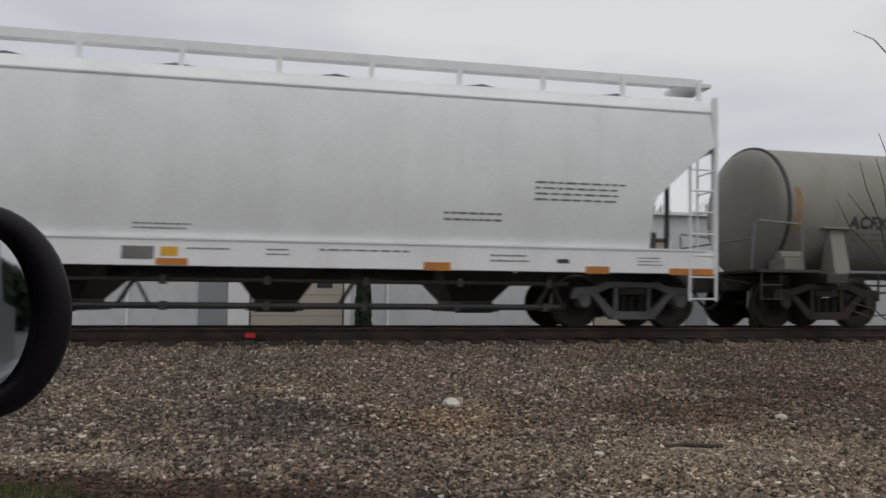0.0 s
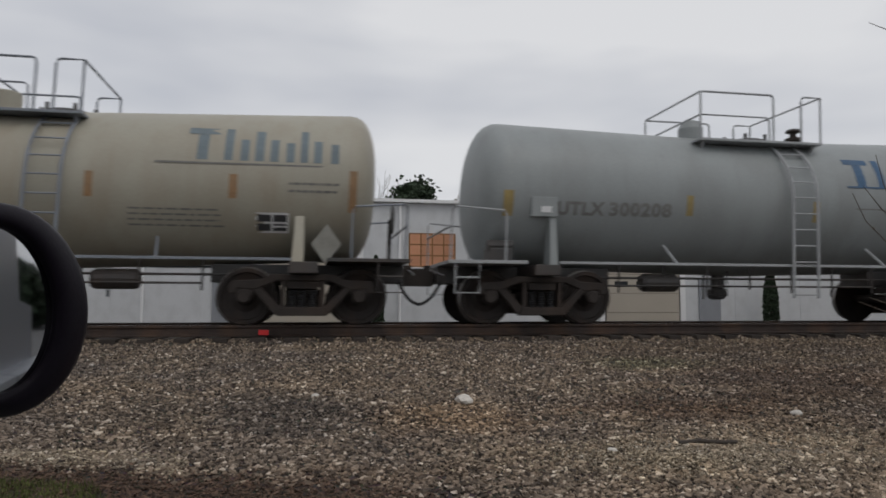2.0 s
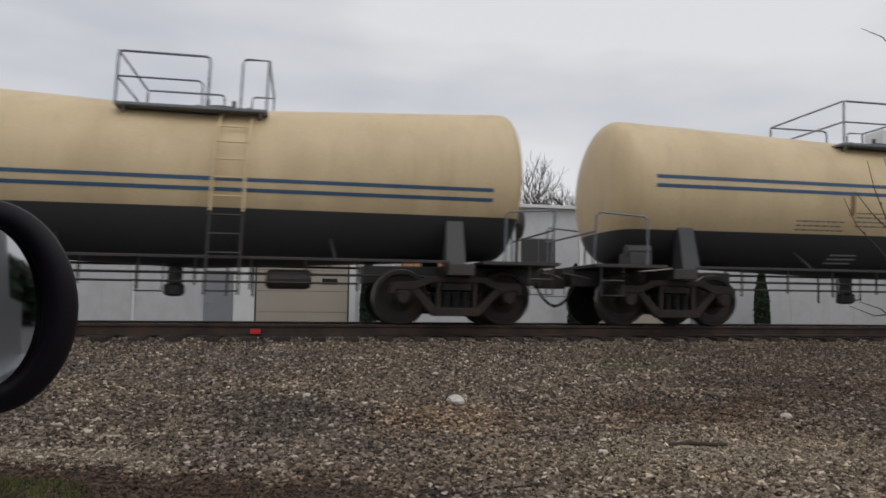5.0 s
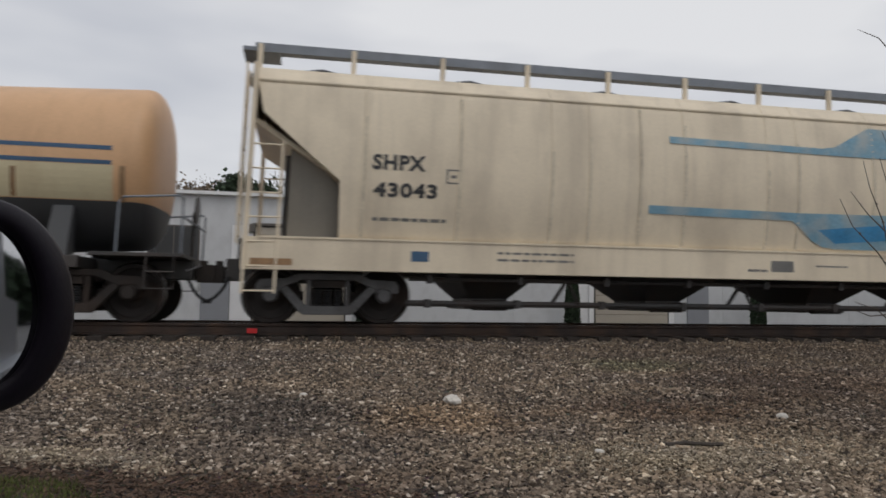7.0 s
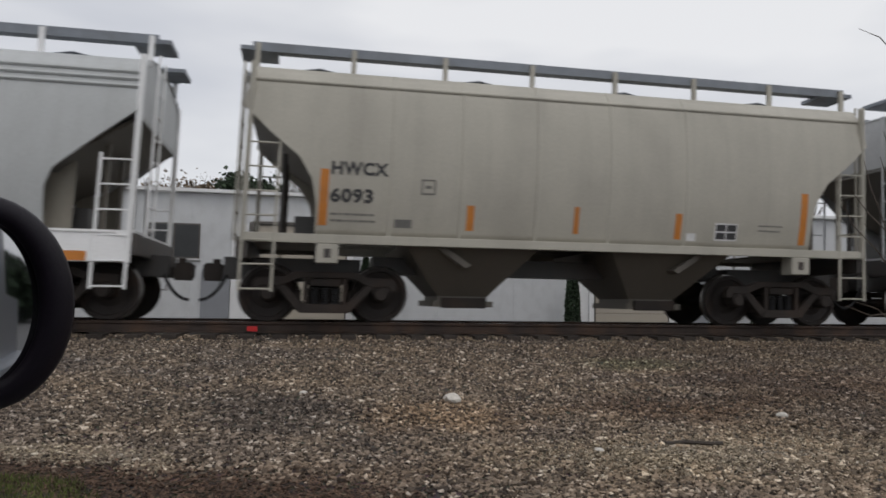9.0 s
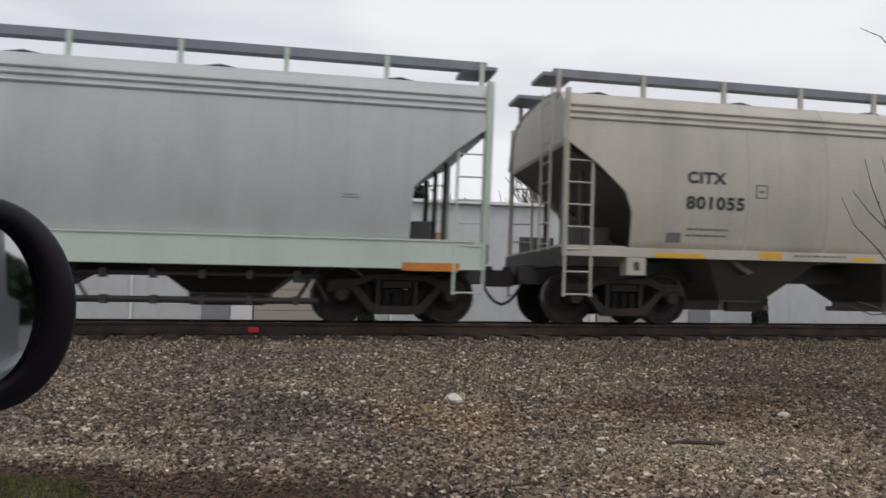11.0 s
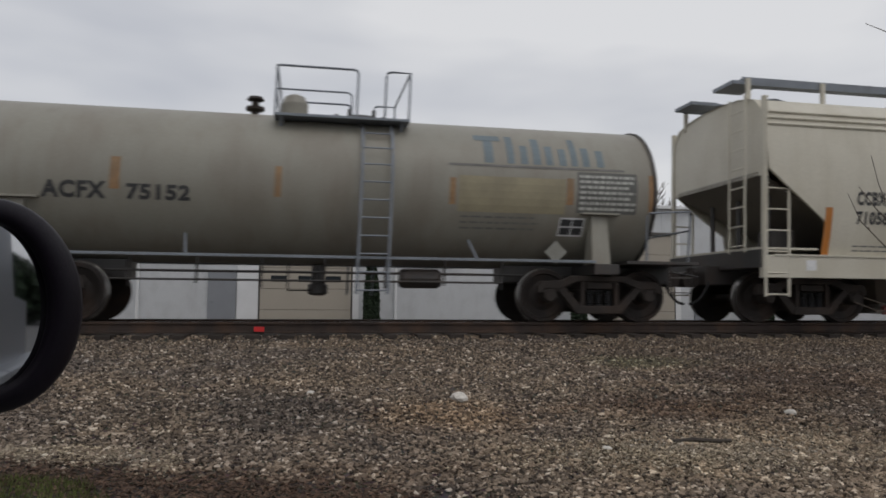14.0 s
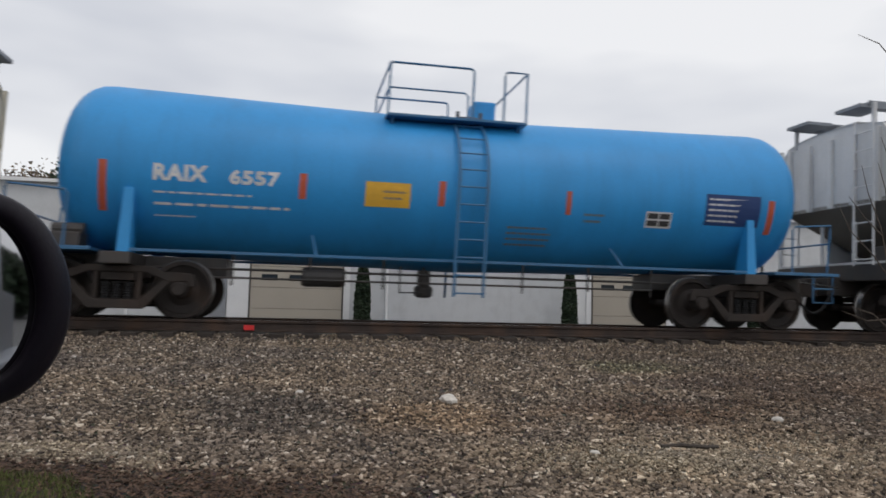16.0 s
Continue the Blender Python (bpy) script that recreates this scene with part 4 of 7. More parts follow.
# ---------------------------------------------------------------- tank cars
def tank_car(s_left, s_right, label, shell, lower=None, split=1.83, r=1.28, zc=2.29, flat=0.37, rise=0.0, pl=-0.95, pr=1.25, ladder=0.70, frame=None, rail=None,
             dome="cap", tone="dark", supports=None, rim=False, ends=1.13, gear=0, guard=0.80, ladder_mat=None, lid=None, drum=None, number="tank cars of the train", dome_x=None, mirrored=False, paddle=False, valve_x=None, corner=0.68, cap=0.06, saddle=(0.16, 0.42), valve=True):
    """A tank car between two bogie centres (metres along the train). shell, lower: paints; flat: depth of the heads by the radius."""
    r, zc = r + 0.06, zc + 0.06
    tc = s_right - s_left
    car = empty("tank_car", pose((s_left + s_right) / 2, TRACK_Y, -DROP), label, "tank car", number)
    h = tc / 2
    frame, rail, supports = frame or M_BLACK, rail or M_GALV, supports or shell
    half_len = h + ends
    px = (pl + pr) / 2

    def axis_z(x):
        return zc + rise * abs(x) / half_len

    def bend(bm):
        """Lets the ends of a funnel-shaped tank stand higher than its middle."""
        for v in bm.verts:
            v.co.z += rise * abs(v.co.x) / half_len
        return bm
    hd = flat * r
    prof = []
    for k in range(9):
        a = math.pi / 2 * k / 8
        prof.append((-(half_len - hd) - hd * math.cos(a) ** 0.85, max(r * math.sin(a) ** corner, 0.0)))
    rings = [-(half_len - hd) + (half_len - hd) * 2 * k / 6 for k in range(1, 6)]   # one ring falls on the middle
    full = prof + [(x, r) for x in rings] + [(-x, q) for x, q in prof[::-1]]
    if lower is None:
        part("tank", bend(lathe(bmesh.new(), full, 56, "x", (0, 0, zc))), shell, car, smooth=True)
    else:
        for name, paint_, up in (("upper_shell", shell, True), ("lower_shell", lower, False)):
            bm = bend(lathe(bmesh.new(), full, 64, "x", (0, 0, zc)))
            bmesh.ops.bisect_plane(bm, geom=bm.verts[:] + bm.edges[:] + bm.faces[:], plane_co=(0, 0, split), plane_no=(0, 0, 1), clear_inner=up, clear_outer=not up)
            part(name, bm, paint_, car, smooth=True)
    if rim:
        for s in (-1, 1):
            part("head_rim", bend(lathe(bmesh.new(), [(s * (half_len - hd), r), (s * (half_len - hd), r + 0.03), (s * (half_len - hd) + s * 0.05, r + 0.03), (s * (half_len - hd) + s * 0.05, r - 0.03)], 48, "x", (0, 0, zc))), M_BLACK, car)
    for s in (-1, 1):
        # stub sill, body bolster, end deck, saddle plates
        bm = bmesh.new()
        box(bm, min(s * (h - 1.5), s * (h + 1.68)), max(s * (h - 1.5), s * (h + 1.68)), -0.36, 0.36, 0.74, 1.04, 0.02)
        box(bm, s * h - 0.22, s * h + 0.22, -1.38, 1.38, 0.86, 1.04, 0.02)
        part("stub_sill", bm, frame, car)
        x0, x1 = sorted((s * (h + 0.35), s * (h + 1.66)))
        bm = box(bmesh.new(), x0, x1, -1.40, 1.40, 1.045, 1.10, 0.008)
        part("end_deck", bm, rail if gear % 2 and lower is None else frame, car)
        for y in (-1, 1):
            za = axis_z(h)
            zt = za - (saddle[1] if lower is None else 0.72)
            yt = math.sqrt(r * r - (zt - za) ** 2) + 0.02
            bm = bmesh.new()
            xx = s * (h - 0.10)
            wide = 0.07 if paddle else saddle[0]
            pts = [(xx - wide, 1.04), (xx + wide, 1.04), (xx + wide - 0.02, zt), (xx - wide + 0.02, zt)]
            a = [bm.verts.new((x, y * 1.38, z)) for x, z in pts[:2]] + [bm.verts.new((x, y * yt, z)) for x, z in pts[2:]]
            b = [bm.verts.new((x, y * 1.02, z)) for x, z in pts[:2]] + [bm.verts.new((x, y * (yt - 0.12), z)) for x, z in pts[2:]]
            bm.faces.new(a)
            bm.faces.new(b[::-1])
            for i in range(4):
                bm.faces.new((a[i], b[i], b[(i + 1) % 4], a[(i + 1) % 4]))
            bmesh.ops.recalc_face_normals(bm, faces=bm.faces)
            sad = part("saddle", bm, supports, car)
            if paddle:
                y0, y1 = sorted((y * (yt - 0.06), y * (yt + 0.05)))
                part("saddle_plate", box(bmesh.new(), xx - 0.38, xx + 0.07, y0, y1, zt - 0.08, zt + 0.25, 0.012), supports, sad)
                y0, y1 = sorted((y * (yt + 0.052), y * (yt + 0.060)))
                part("notice_plate", box(bmesh.new(), xx - 0.22, xx - 0.04, y0, y1, zt - 0.01, zt + 0.09, 0.003), M_WHITEINK, sad)
            if rim:
                y0, y1 = sorted((y * (yt - 0.10), y * (yt + 0.10)))
                part("saddle_cap", box(bmesh.new(), xx - 0.33, xx + 0.33, y0, y1, zt + 0.002, zt + 0.035, 0.005), supports, sad)
            # end handrail
            e = s * (h + 1.60)
            i_ = s * (h + 0.72)
            pts = [(i_, y * 1.36, 1.08), (i_, y * 1.36, 1.86), (i_ + s * 0.05, y * 1.36, 1.92), (e - s * 0.05, y * 1.30, 1.98), (e, y * 1.24, 1.93), (e, y * 1.15, 1.08)]
            part("end_handrail", tube(bmesh.new(), pts, 0.018, 6), rail, car)
        pts = [(s * (h + 1.62), -1.2, 1.66), (s * (h + 1.62), 1.2, 1.66)]
        part("end_rail", tube(bmesh.new(), pts, 0.018, 6), rail, car)
        xs = s * (h + 1.35)
        for y in (-1.36, 1.36):
            bm = tube(bmesh.new(), [(xs - 0.2, y, 1.06), (xs - 0.2, y, 0.57), (xs + 0.2, y, 0.57), (xs + 0.2, y, 1.06)], 0.016, 6)
            tube(bm, [(xs - 0.2, y, 0.82), (xs + 0.2, y, 0.82)], 0.014, 5)
            part("corner_step", bm, rail if gear % 2 and lower is None else frame, car)
        add_coupler(car, h + 1.76, s)
        # uncoupling lever
        part("uncoupling_lever", tube(bmesh.new(), [(s * (h + 1.72), -1.30, 0.84), (s * (h + 1.76), -0.9, 0.90), (s * (h + 1.78), -0.15, 0.98)], 0.014, 5), frame, car)
    # side walkway pipe and its stays
    for y in (-1, 1):
        part("side_rail", box(bmesh.new(), -(h - 0.2), h - 0.2, y * 1.36 - 0.03, y * 1.36 + 0.03, 1.05, 1.095, 0.008), rail if lower is None else frame, car)
        for x in (-h * 0.45, h * 0.52):
            zt = 1.42
            yt = math.sqrt(max(r * r - (zt - axis_z(x)) ** 2, 0.01))
            part("stay", tube(bmesh.new(), [(x, y * 1.35, 1.08), (x - 0.08, y * (yt + 0.02), zt)], 0.022, 6), rail if lower is None else frame, car)
    # brake pipes, cylinder, outlet under the tank
    bm = bmesh.new()
    tube(bm, [(-h + 0.4, -0.55, 0.86), (h - 0.4, -0.55, 0.86)], 0.024, 6)
    tube(bm, [(-h + 1.3, -0.62, 0.72), (h - 1.6, -0.62, 0.72)], 0.02, 6)
    for k in range(7):
        x = -h + 1.6 + (tc - 3.2) * k / 6
        tube(bm, [(x, -0.58, 1.1), (x, -0.58, 0.66 if k % 2 else 0.60)], 0.02, 5)
    part("brake_piping", bm, frame, car)
    bm = lathe(bmesh.new(), [(-0.36, 0.0), (-0.36, 0.13), (-0.30, 0.165), (0.30, 0.165), (0.36, 0.13), (0.36, 0.0)], 16, "x", (-h * 0.42 if gear % 3 else h * 0.35, -0.45, 0.78))
    part("air_reservoir", bm, frame, car, smooth=False)
    bm = lathe(bmesh.new(), [(0.48, 0.10), (0.52, 0.17), (0.66, 0.17), (0.70, 0.12), (1.05, 0.12)], 16, "z", (px - 0.25, 0, 0))
    part("bottom_outlet", bm, frame, car)
    bm = bmesh.new()
    tube(bm, [(px - 0.75, -0.5, 1.0), (px - 0.75, -0.5, 0.56), (px - 0.35, -0.5, 0.56), (px - 0.35, -0.5, 1.0)], 0.018, 5)
    part("outlet_linkage", bm, frame, car)
    # ladder on both sides
    for y in (-1, 1):
        rail_out = r + 0.14
        lad = None
        foot = 0.50 if lower is None else split - 0.08
        for ox in (-0.24, 0.24):
            pts = [(ladder + ox, y * rail_out * math.cos(radians(a)), zc + r * math.sin(radians(a))) for a in range(62, -1, -6)]
            pts += [(ladder + ox, y * rail_out, zc - 0.02), (ladder + ox, y * rail_out, foot)]
            if lad is None:
                lad = part("ladder", tube(bmesh.new(), pts, 0.026, 6), ladder_mat or rail, car)
            else:
                part("stringer", tube(bmesh.new(), pts, 0.026, 6), ladder_mat or rail, lad)
            if lower is not None:
                part("lower_stringer", tube(bmesh.new(), [(ladder + ox, y * rail_out, foot - 0.004), (ladder + ox, y * rail_out, 0.50)], 0.022, 6), M_BLACK, lad)
        if y > 0:
            continue
        for k in range(11):
            z = 0.56 + 0.285 * k
            if z > zc + r * 0.86:
                break
            yy = rail_out * math.sqrt(1 - ((z - zc) / r) ** 2) if z > zc else rail_out
            dark = lower is not None and z < foot
            part("rung", tube(bmesh.new(), [(ladder - 0.24, y * yy, z), (ladder + 0.24, y * yy, z)], 0.014, 5), M_BLACK if dark else ladder_mat or rail, lad)
    # platform, guards, fittings
    crown = zc + r
    top = crown - 0.18
    bm = box(bmesh.new(), pl, pr, -1.08, 1.08, top - 0.045, top, 0.008)
    part("platform", bm, rail if gear % 2 else M_GALV, car)
    for x in (pl + 0.12, pr - 0.12):
        for y in (-1, 1):
            bm = tube(bmesh.new(), [(x, y * 1.0, top - 0.03), (x, y * 0.86, crown - 0.36)], 0.03, 6)
            part("platform_bracket", bm, rail if gear % 2 else M_GALV, car)
    gt = top + guard
    a0, a1, b0, b1 = pl + 0.02, pl + (pr - pl) * 0.60, pr - 0.42, pr - 0.02
    if mirrored:
        a0, a1, b0, b1 = pr - 0.02, pr - (pr - pl) * 0.59, pl + 0.46, pl + 0.02
    way = -1 if mirrored else 1
    for y in (-1, 1):
        yy = y * 1.05
        w = way
        part("guard_rail", tube(bmesh.new(), [(a0, yy, top), (a0, yy, gt - 0.04), (a0 + w * 0.04, yy, gt), (a1 - w * 0.07, yy, gt), (a1 - w * 0.02, yy, gt - 0.02), (a1, yy, gt - 0.08), (a1, yy, top)], 0.02, 6), rail, car)
        part("guard_rail", tube(bmesh.new(), [(a0, yy, top + guard * 0.5), (a1 - w * 0.15, yy, top + guard * 0.5), (a1 - w * 0.09, yy, top + guard * 0.44), (a1 - w * 0.08, yy, top)], 0.016, 6), rail, car)
        part("guard_rail", tube(bmesh.new(), [(b0, yy, top), (b0, yy, gt - 0.08), (b0 + w * 0.02, yy, gt - 0.02), (b0 + w * 0.07, yy, gt), (b1, yy, gt), (b1, yy, top)], 0.02, 6), rail, car)
    for x in (a0, b1):
        for z in (gt, top + guard * 0.5):
            if x == b1 and z < gt:
                continue
            part("guard_rail", tube(bmesh.new(), [(x, -1.05, z), (x, 1.05, z)], 0.018, 6), rail, car)
    px = pl + (pr - pl) * 0.52
    dx = dome_x if dome_x is not None else {"cap": -0.85, "drum": -0.62, "box": 0.62}.get(dome, -0.5)
    bm = bmesh.new()
    lathe(bm, [(top - 0.1, 0.36), (top + 0.12, 0.36), (top + 0.12, 0.42), (top + 0.18, 0.42), (top + 0.18, 0.36), (top + 0.23, 0.34), (top + 0.26, 0.0)], 20, "z", (px + 0.3 * way, 0, 0))
    manway = part("manway", bm, M_IRON_GREY, car)
    for k in range(6):
        a = k * math.tau / 6
        bm = lathe(bmesh.new(), [(top + 0.10, 0.035), (top + 0.30, 0.035), (top + 0.30, 0.0)], 8, "z", (px + 0.3 * way + 0.42 * math.cos(a), 0.42 * math.sin(a), 0))
        part("bolt", bm, M_IRON_GREY, manway)
    bm = bmesh.new()
    if dome == "cap":
        lathe(bm, [(top - 0.08, 0.235), (top + 0.36 + cap, 0.235), (top + 0.49 + cap, 0.18), (top + 0.54 + cap, 0.08), (top + 0.545 + cap, 0.0)], 20, "z", (px + dx, 0, 0))
    elif dome == "drum":
        lathe(bm, [(top, 0.27), (top + 0.44, 0.27), (top + 0.46, 0.25), (top + 0.47, 0.0)], 20, "z", (px + dx, -0.2, 0))
    elif dome == "box":
        box(bm, px + dx - 0.20, px + dx + 0.20, -0.25, 0.25, top - 0.05, top + 0.56, 0.05)
    else:
        lathe(bm, [(top, 0.12), (top + 0.2, 0.12), (top + 0.24, 0.0)], 12, "z", (px + dx, 0, 0))
    part("valve_cover", bm, (lid or supports) if dome != "rust" else M_WHEEL, car, smooth=False)
    bm = bmesh.new()
    sx = px + (valve_x if valve_x is not None else -1.52 if gear % 2 == 0 else 1.40)
    lathe(bm, [(top - 0.05, 0.13), (top + 0.16, 0.13), (top + 0.18, 0.07), (top + 0.26, 0.06), (top + 0.29, 0.16), (top + 0.34, 0.16), (top + 0.36, 0.07), (top + 0.44, 0.06), (top + 0.47, 0.15), (top + 0.52, 0.12), (top + 0.55, 0.0)], 14, "z", (sx, 0, 0))
    if valve:
        part("safety_valve", bm, M_IRON, car)
    else:
        bm.free()
    if drum:
        bm = lathe(bmesh.new(), [(h + 0.18, 0.0), (h + 0.18, 0.11), (h + 0.23, 0.17), (h + 1.07, 0.17), (h + 1.12, 0.11), (h + 1.12, 0.0)], 20, "x", (0, -1.12, 1.30))
        part("air_drum", bm, drum, car)
    # brake gear on the leading deck
    bm = bmesh.new()
    box(bm, -(h + 0.95), -(h + 0.55), -1.2, -0.75, 1.10, 1.32, 0.03)
    lathe(bm, [(-0.22, 0.0), (-0.22, 0.1), (0.22, 0.1), (0.22, 0.0)], 12, "x", (-(h + 0.75), -1.05, 1.36))
    part("brake_valve", bm, supports if gear % 2 == 0 else frame, car)
    bm = bmesh.new()
    lathe(bm, [(-0.015, 0.27), (0.0, 0.285), (0.015, 0.27)], 20, "x", ((h + 1.55), 0.55, 1.95))
    for k in range(3):
        a = k * math.pi / 3
        tube(bm, [(h + 1.55, 0.55 + 0.27 * math.cos(a), 1.95 + 0.27 * math.sin(a)), (h + 1.55, 0.55 - 0.27 * math.cos(a), 1.95 - 0.27 * math.sin(a))], 0.012, 5)
    tube(bm, [(h + 1.5, 0.55, 1.95), (h + 1.5, 0.55, 1.08)], 0.03, 6)
    part("brake_wheel", bm, frame, car)
    add_truck(car, -h, tone)
    add_truck(car, h, tone)

    def half(z, x=0.0):
        return math.sqrt(max(r * r - (z - axis_z(x)) ** 2, 0.02))
    return car, Side(car, half)


# ---------------------------------------------------------------- covered hoppers
def hopper_car(s_left, s_right, label, shell, sill_mat=None, bays=4, style="deep", cut=((1.30, 3.22), (0.82, 2.86), (0.12, 2.22), (0.10, 1.44)), top=3.98,
               ribs=(), corrugated=True, bulge=0.20, tone="dark", board=None, pipes=True, bay_mat=None, under=None, ladder_mat=None, ends=1.32, end_ribs=False, pitch=0.0, bay_w=0.0, bay_low=0.62, bay_z=0.46, gate=None, sill=None, web=0.0, web_mat=None, ladder_top=2.85):
    """A covered hopper between two bogie centres. cut: how the side sheet's lower corner is cut away, as distances past the bogie and heights."""
    top += 0.05
    tc = s_right - s_left
    car = empty("hopper_car", pose((s_left + s_right) / 2, TRACK_Y, -DROP), label, "hopper car", "hopper cars of the train")
    h = tc / 2
    hl = h + ends
    W = 1.53
    sill_mat, board, under, bay_mat, ladder_mat = sill_mat or shell, board or M_GALV, under or M_BLACK, bay_mat or M_BLACK, ladder_mat or sill_mat or shell
    sz0, sz1 = sill or ((0.92, 1.37) if style == "deep" else (1.25, 1.40))
    roof_z = top + 0.16
    EAVE = 0.24         # the side leans in towards the roof over this height

    def half(z, x=0.0):
        if z < sz1:
            return W + 0.03
        if z > top:
            return half(top) - 0.62 * ((z - top) / 0.16) ** 1.6
        return W + 0.45 * bulge - bulge * ((z - 2.60) / (top - 2.60)) ** 2 - 0.13 * max(0.0, (z - top + EAVE) / EAVE)
    # side sheets: columns of strips so that the side may bulge
    edge = [(hl, top)] + [(h + a, z) for a, z in cut]
    zs = sorted({sz1 + 0.002, top - EAVE, top - EAVE * 0.5, top} | {z for _, z in edge if z > sz1} | {sz1 + (top - sz1) * k / 14 for k in range(1, 14)})

    def reach(z):
        for (xa, za), (xb, zb) in zip(edge, edge[1:]):
            if zb <= z <= za and za > zb:
                return xb + (xa - xb) * (z - zb) / (za - zb)
        return edge[-1][0]
    for y in (-1, 1):
        bm = bmesh.new()
        rows = []
        for z in zs:
            x = reach(z)
            rows.append([bm.verts.new((-x, y * half(z), z)), bm.verts.new((x, y * half(z), z)), bm.verts.new((x, y * (half(z) - 0.04), z)), bm.verts.new((-x, y * (half(z) - 0.04), z))])
        for a, b in zip(rows, rows[1:]):
            for i in range(4):
                bm.faces.new((a[i], a[(i + 1) % 4], b[(i + 1) % 4], b[i]))
        bm.faces.new(rows[0])
        bm.faces.new(rows[-1][::-1])
        bmesh.ops.recalc_face_normals(bm, faces=bm.faces)
        for e in bm.edges:      # round from sill to roof, sharp at the edges of the sheet
            e.smooth = abs(e.verts[0].co.x - e.verts[1].co.x) > 1.0
        part("side_sheet", bm, shell, car, smooth=True)
        bm = bmesh.new()
        box(bm, -(h + ends), h + ends, min(y * (W - 0.09), y * (W + 0.03)), max(y * (W - 0.09), y * (W + 0.03)), sz0, sz1, 0.012)
        part("side_sill", bm, sill_mat, car)
        if style == "deep":
            part("sill_flange", box(bmesh.new(), -(h + ends) + 0.2, h + ends - 0.2, min(y * (W - 0.07), y * (W + 0.05)), max(y * (W - 0.07), y * (W + 0.05)), sz1 - 0.012, sz1 + 0.018), sill_mat, car)
        if corrugated:
            for k in range(3):
                z = top - EAVE - 0.02 - 0.115 * k
                part("top_rib", tube(bmesh.new(), [(-hl + 0.02, y * (half(z) + 0.004), z), (hl - 0.02, y * (half(z) + 0.004), z)], 0.032, 6), shell, car)
        else:
            part("top_chord", tube(bmesh.new(), [(-hl, y * (half(top - EAVE) - 0.005), top - EAVE - 0.01), (hl, y * (half(top - EAVE) - 0.005), top - EAVE - 0.01)], 0.038, 8), shell, car)
        for x in ribs:
            bm = bmesh.new()
            for za, zb in zip(zs, zs[1:]):
                a = [bm.verts.new((x + dx, y * (half(z) + d), z)) for dx, d, z in ((-.03, 0, za), (.03, 0, za), (.03, 0, zb), (-.03, 0, zb))]
                b = [bm.verts.new((x + dx, y * (half(z) + d), z)) for dx, d, z in ((-.022, .012, za), (.022, .012, za), (.022, .012, zb), (-.022, .012, zb))]
                bm.faces.new(b)
                bm.faces.new((a[0], b[0], b[3], a[3]))
                bm.faces.new((a[1], b[1], b[2], a[2]))
            bmesh.ops.recalc_face_normals(bm, faces=bm.faces)
            part("side_seam", bm, shell, car)
    # roof
    bm = bmesh.new()
    prof = [(y, roof_z - 0.16 * (abs(y) / half(top)) ** 2.6) for y in [half(top) * k / 7 for k in range(-7, 8)]]
    for (ya, za), (yb, zb) in zip(prof, prof[1:]):
        q = [bm.verts.new(p) for p in ((-hl, ya, za), (hl, ya, za), (hl, yb, zb), (-hl, yb, zb))]
        bm.faces.new(q)
    bmesh.ops.remove_doubles(bm, verts=bm.verts, dist=1e-4)
    part("roof", bm, shell, car, smooth=True)
    # end sheets and slope sheets
    for s in (-1, 1):
        bm = bmesh.new()
        zc0 = cut[0][1]
        pts = [(y, z) for y, z in prof]
        down = [z for z in zs[::-1] if zc0 - 0.1 < z < top] + [zc0 - 0.1]
        pts += [(half(z) - 0.02, z) for z in down] + [(-half(z) + 0.02, z) for z in down[::-1]]
        f = [bm.verts.new((s * (hl - 0.03), y, z)) for y, z in pts]
        bm.faces.new(f)
        part("end_sheet", bm, shell, car)
        if end_ribs:
            for y in (-1.2, -0.6, 0.0, 0.6, 1.2):
                x0, x1 = sorted((s * (hl - 0.03), s * (hl + 0.05)))
                part("end_rib", box(bmesh.new(), x0, x1, y - 0.05, y + 0.05, zc0 - 0.1, top - 0.05, 0.012), shell, car)
        bm = bmesh.new()
        inner = h - 2.2
        prism(bm, [(s * (hl - 0.03), zc0 - 0.1), (s * (hl - 0.03), zc0 - 0.02), (s * (inner - 0.1), 1.0), (s * (inner), 0.95)], -W + 0.17, W - 0.17)
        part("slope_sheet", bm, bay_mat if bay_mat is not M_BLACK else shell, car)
        if web:
            # plates that brace the slope sheet over the bogie, set in from the sides
            for y in (-1, 1):
                poly = [(h - 0.30, 1.39)] + [(h - 0.30, 2.2)] + [(reach(z) - 0.01, z) for z in [1.5 + 0.06 * k for k in range(32)] if z > 2.2 and reach(z) < h + web and z < zc0]
                poly += [(h + web, poly[-1][1]), (h + web, 1.39)]
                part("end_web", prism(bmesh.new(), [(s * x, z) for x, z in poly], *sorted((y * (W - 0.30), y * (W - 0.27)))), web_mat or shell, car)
        # corner posts, ladders
        for y in (-1, 1):
            xo, xi = s * (hl - 0.03), s * (hl - 0.50)
            bm = bmesh.new()
            box(bm, xo - 0.04, xo + 0.04, y * W - 0.05, y * W + 0.03, sz0, top, 0.01)
            part("corner_post", bm, ladder_mat, car)
            bm = bmesh.new()
            tube(bm, [(xi, y * (W + 0.02), 0.52), (xi, y * (W + 0.02), ladder_top)], 0.024, 6)
            tube(bm, [(xo, y * (W + 0.05), 0.52), (xo, y * (W + 0.05), top - 0.05)], 0.024, 6)
            for k in range(7):
                z = 0.56 + 0.37 * k
                if z > ladder_top:
                    break
                tube(bm, [(xo, y * (W + 0.04), z), (xi, y * (W + 0.02), z)], 0.015, 5)
            part("side_ladder", bm, ladder_mat, car)
            bm = bmesh.new()
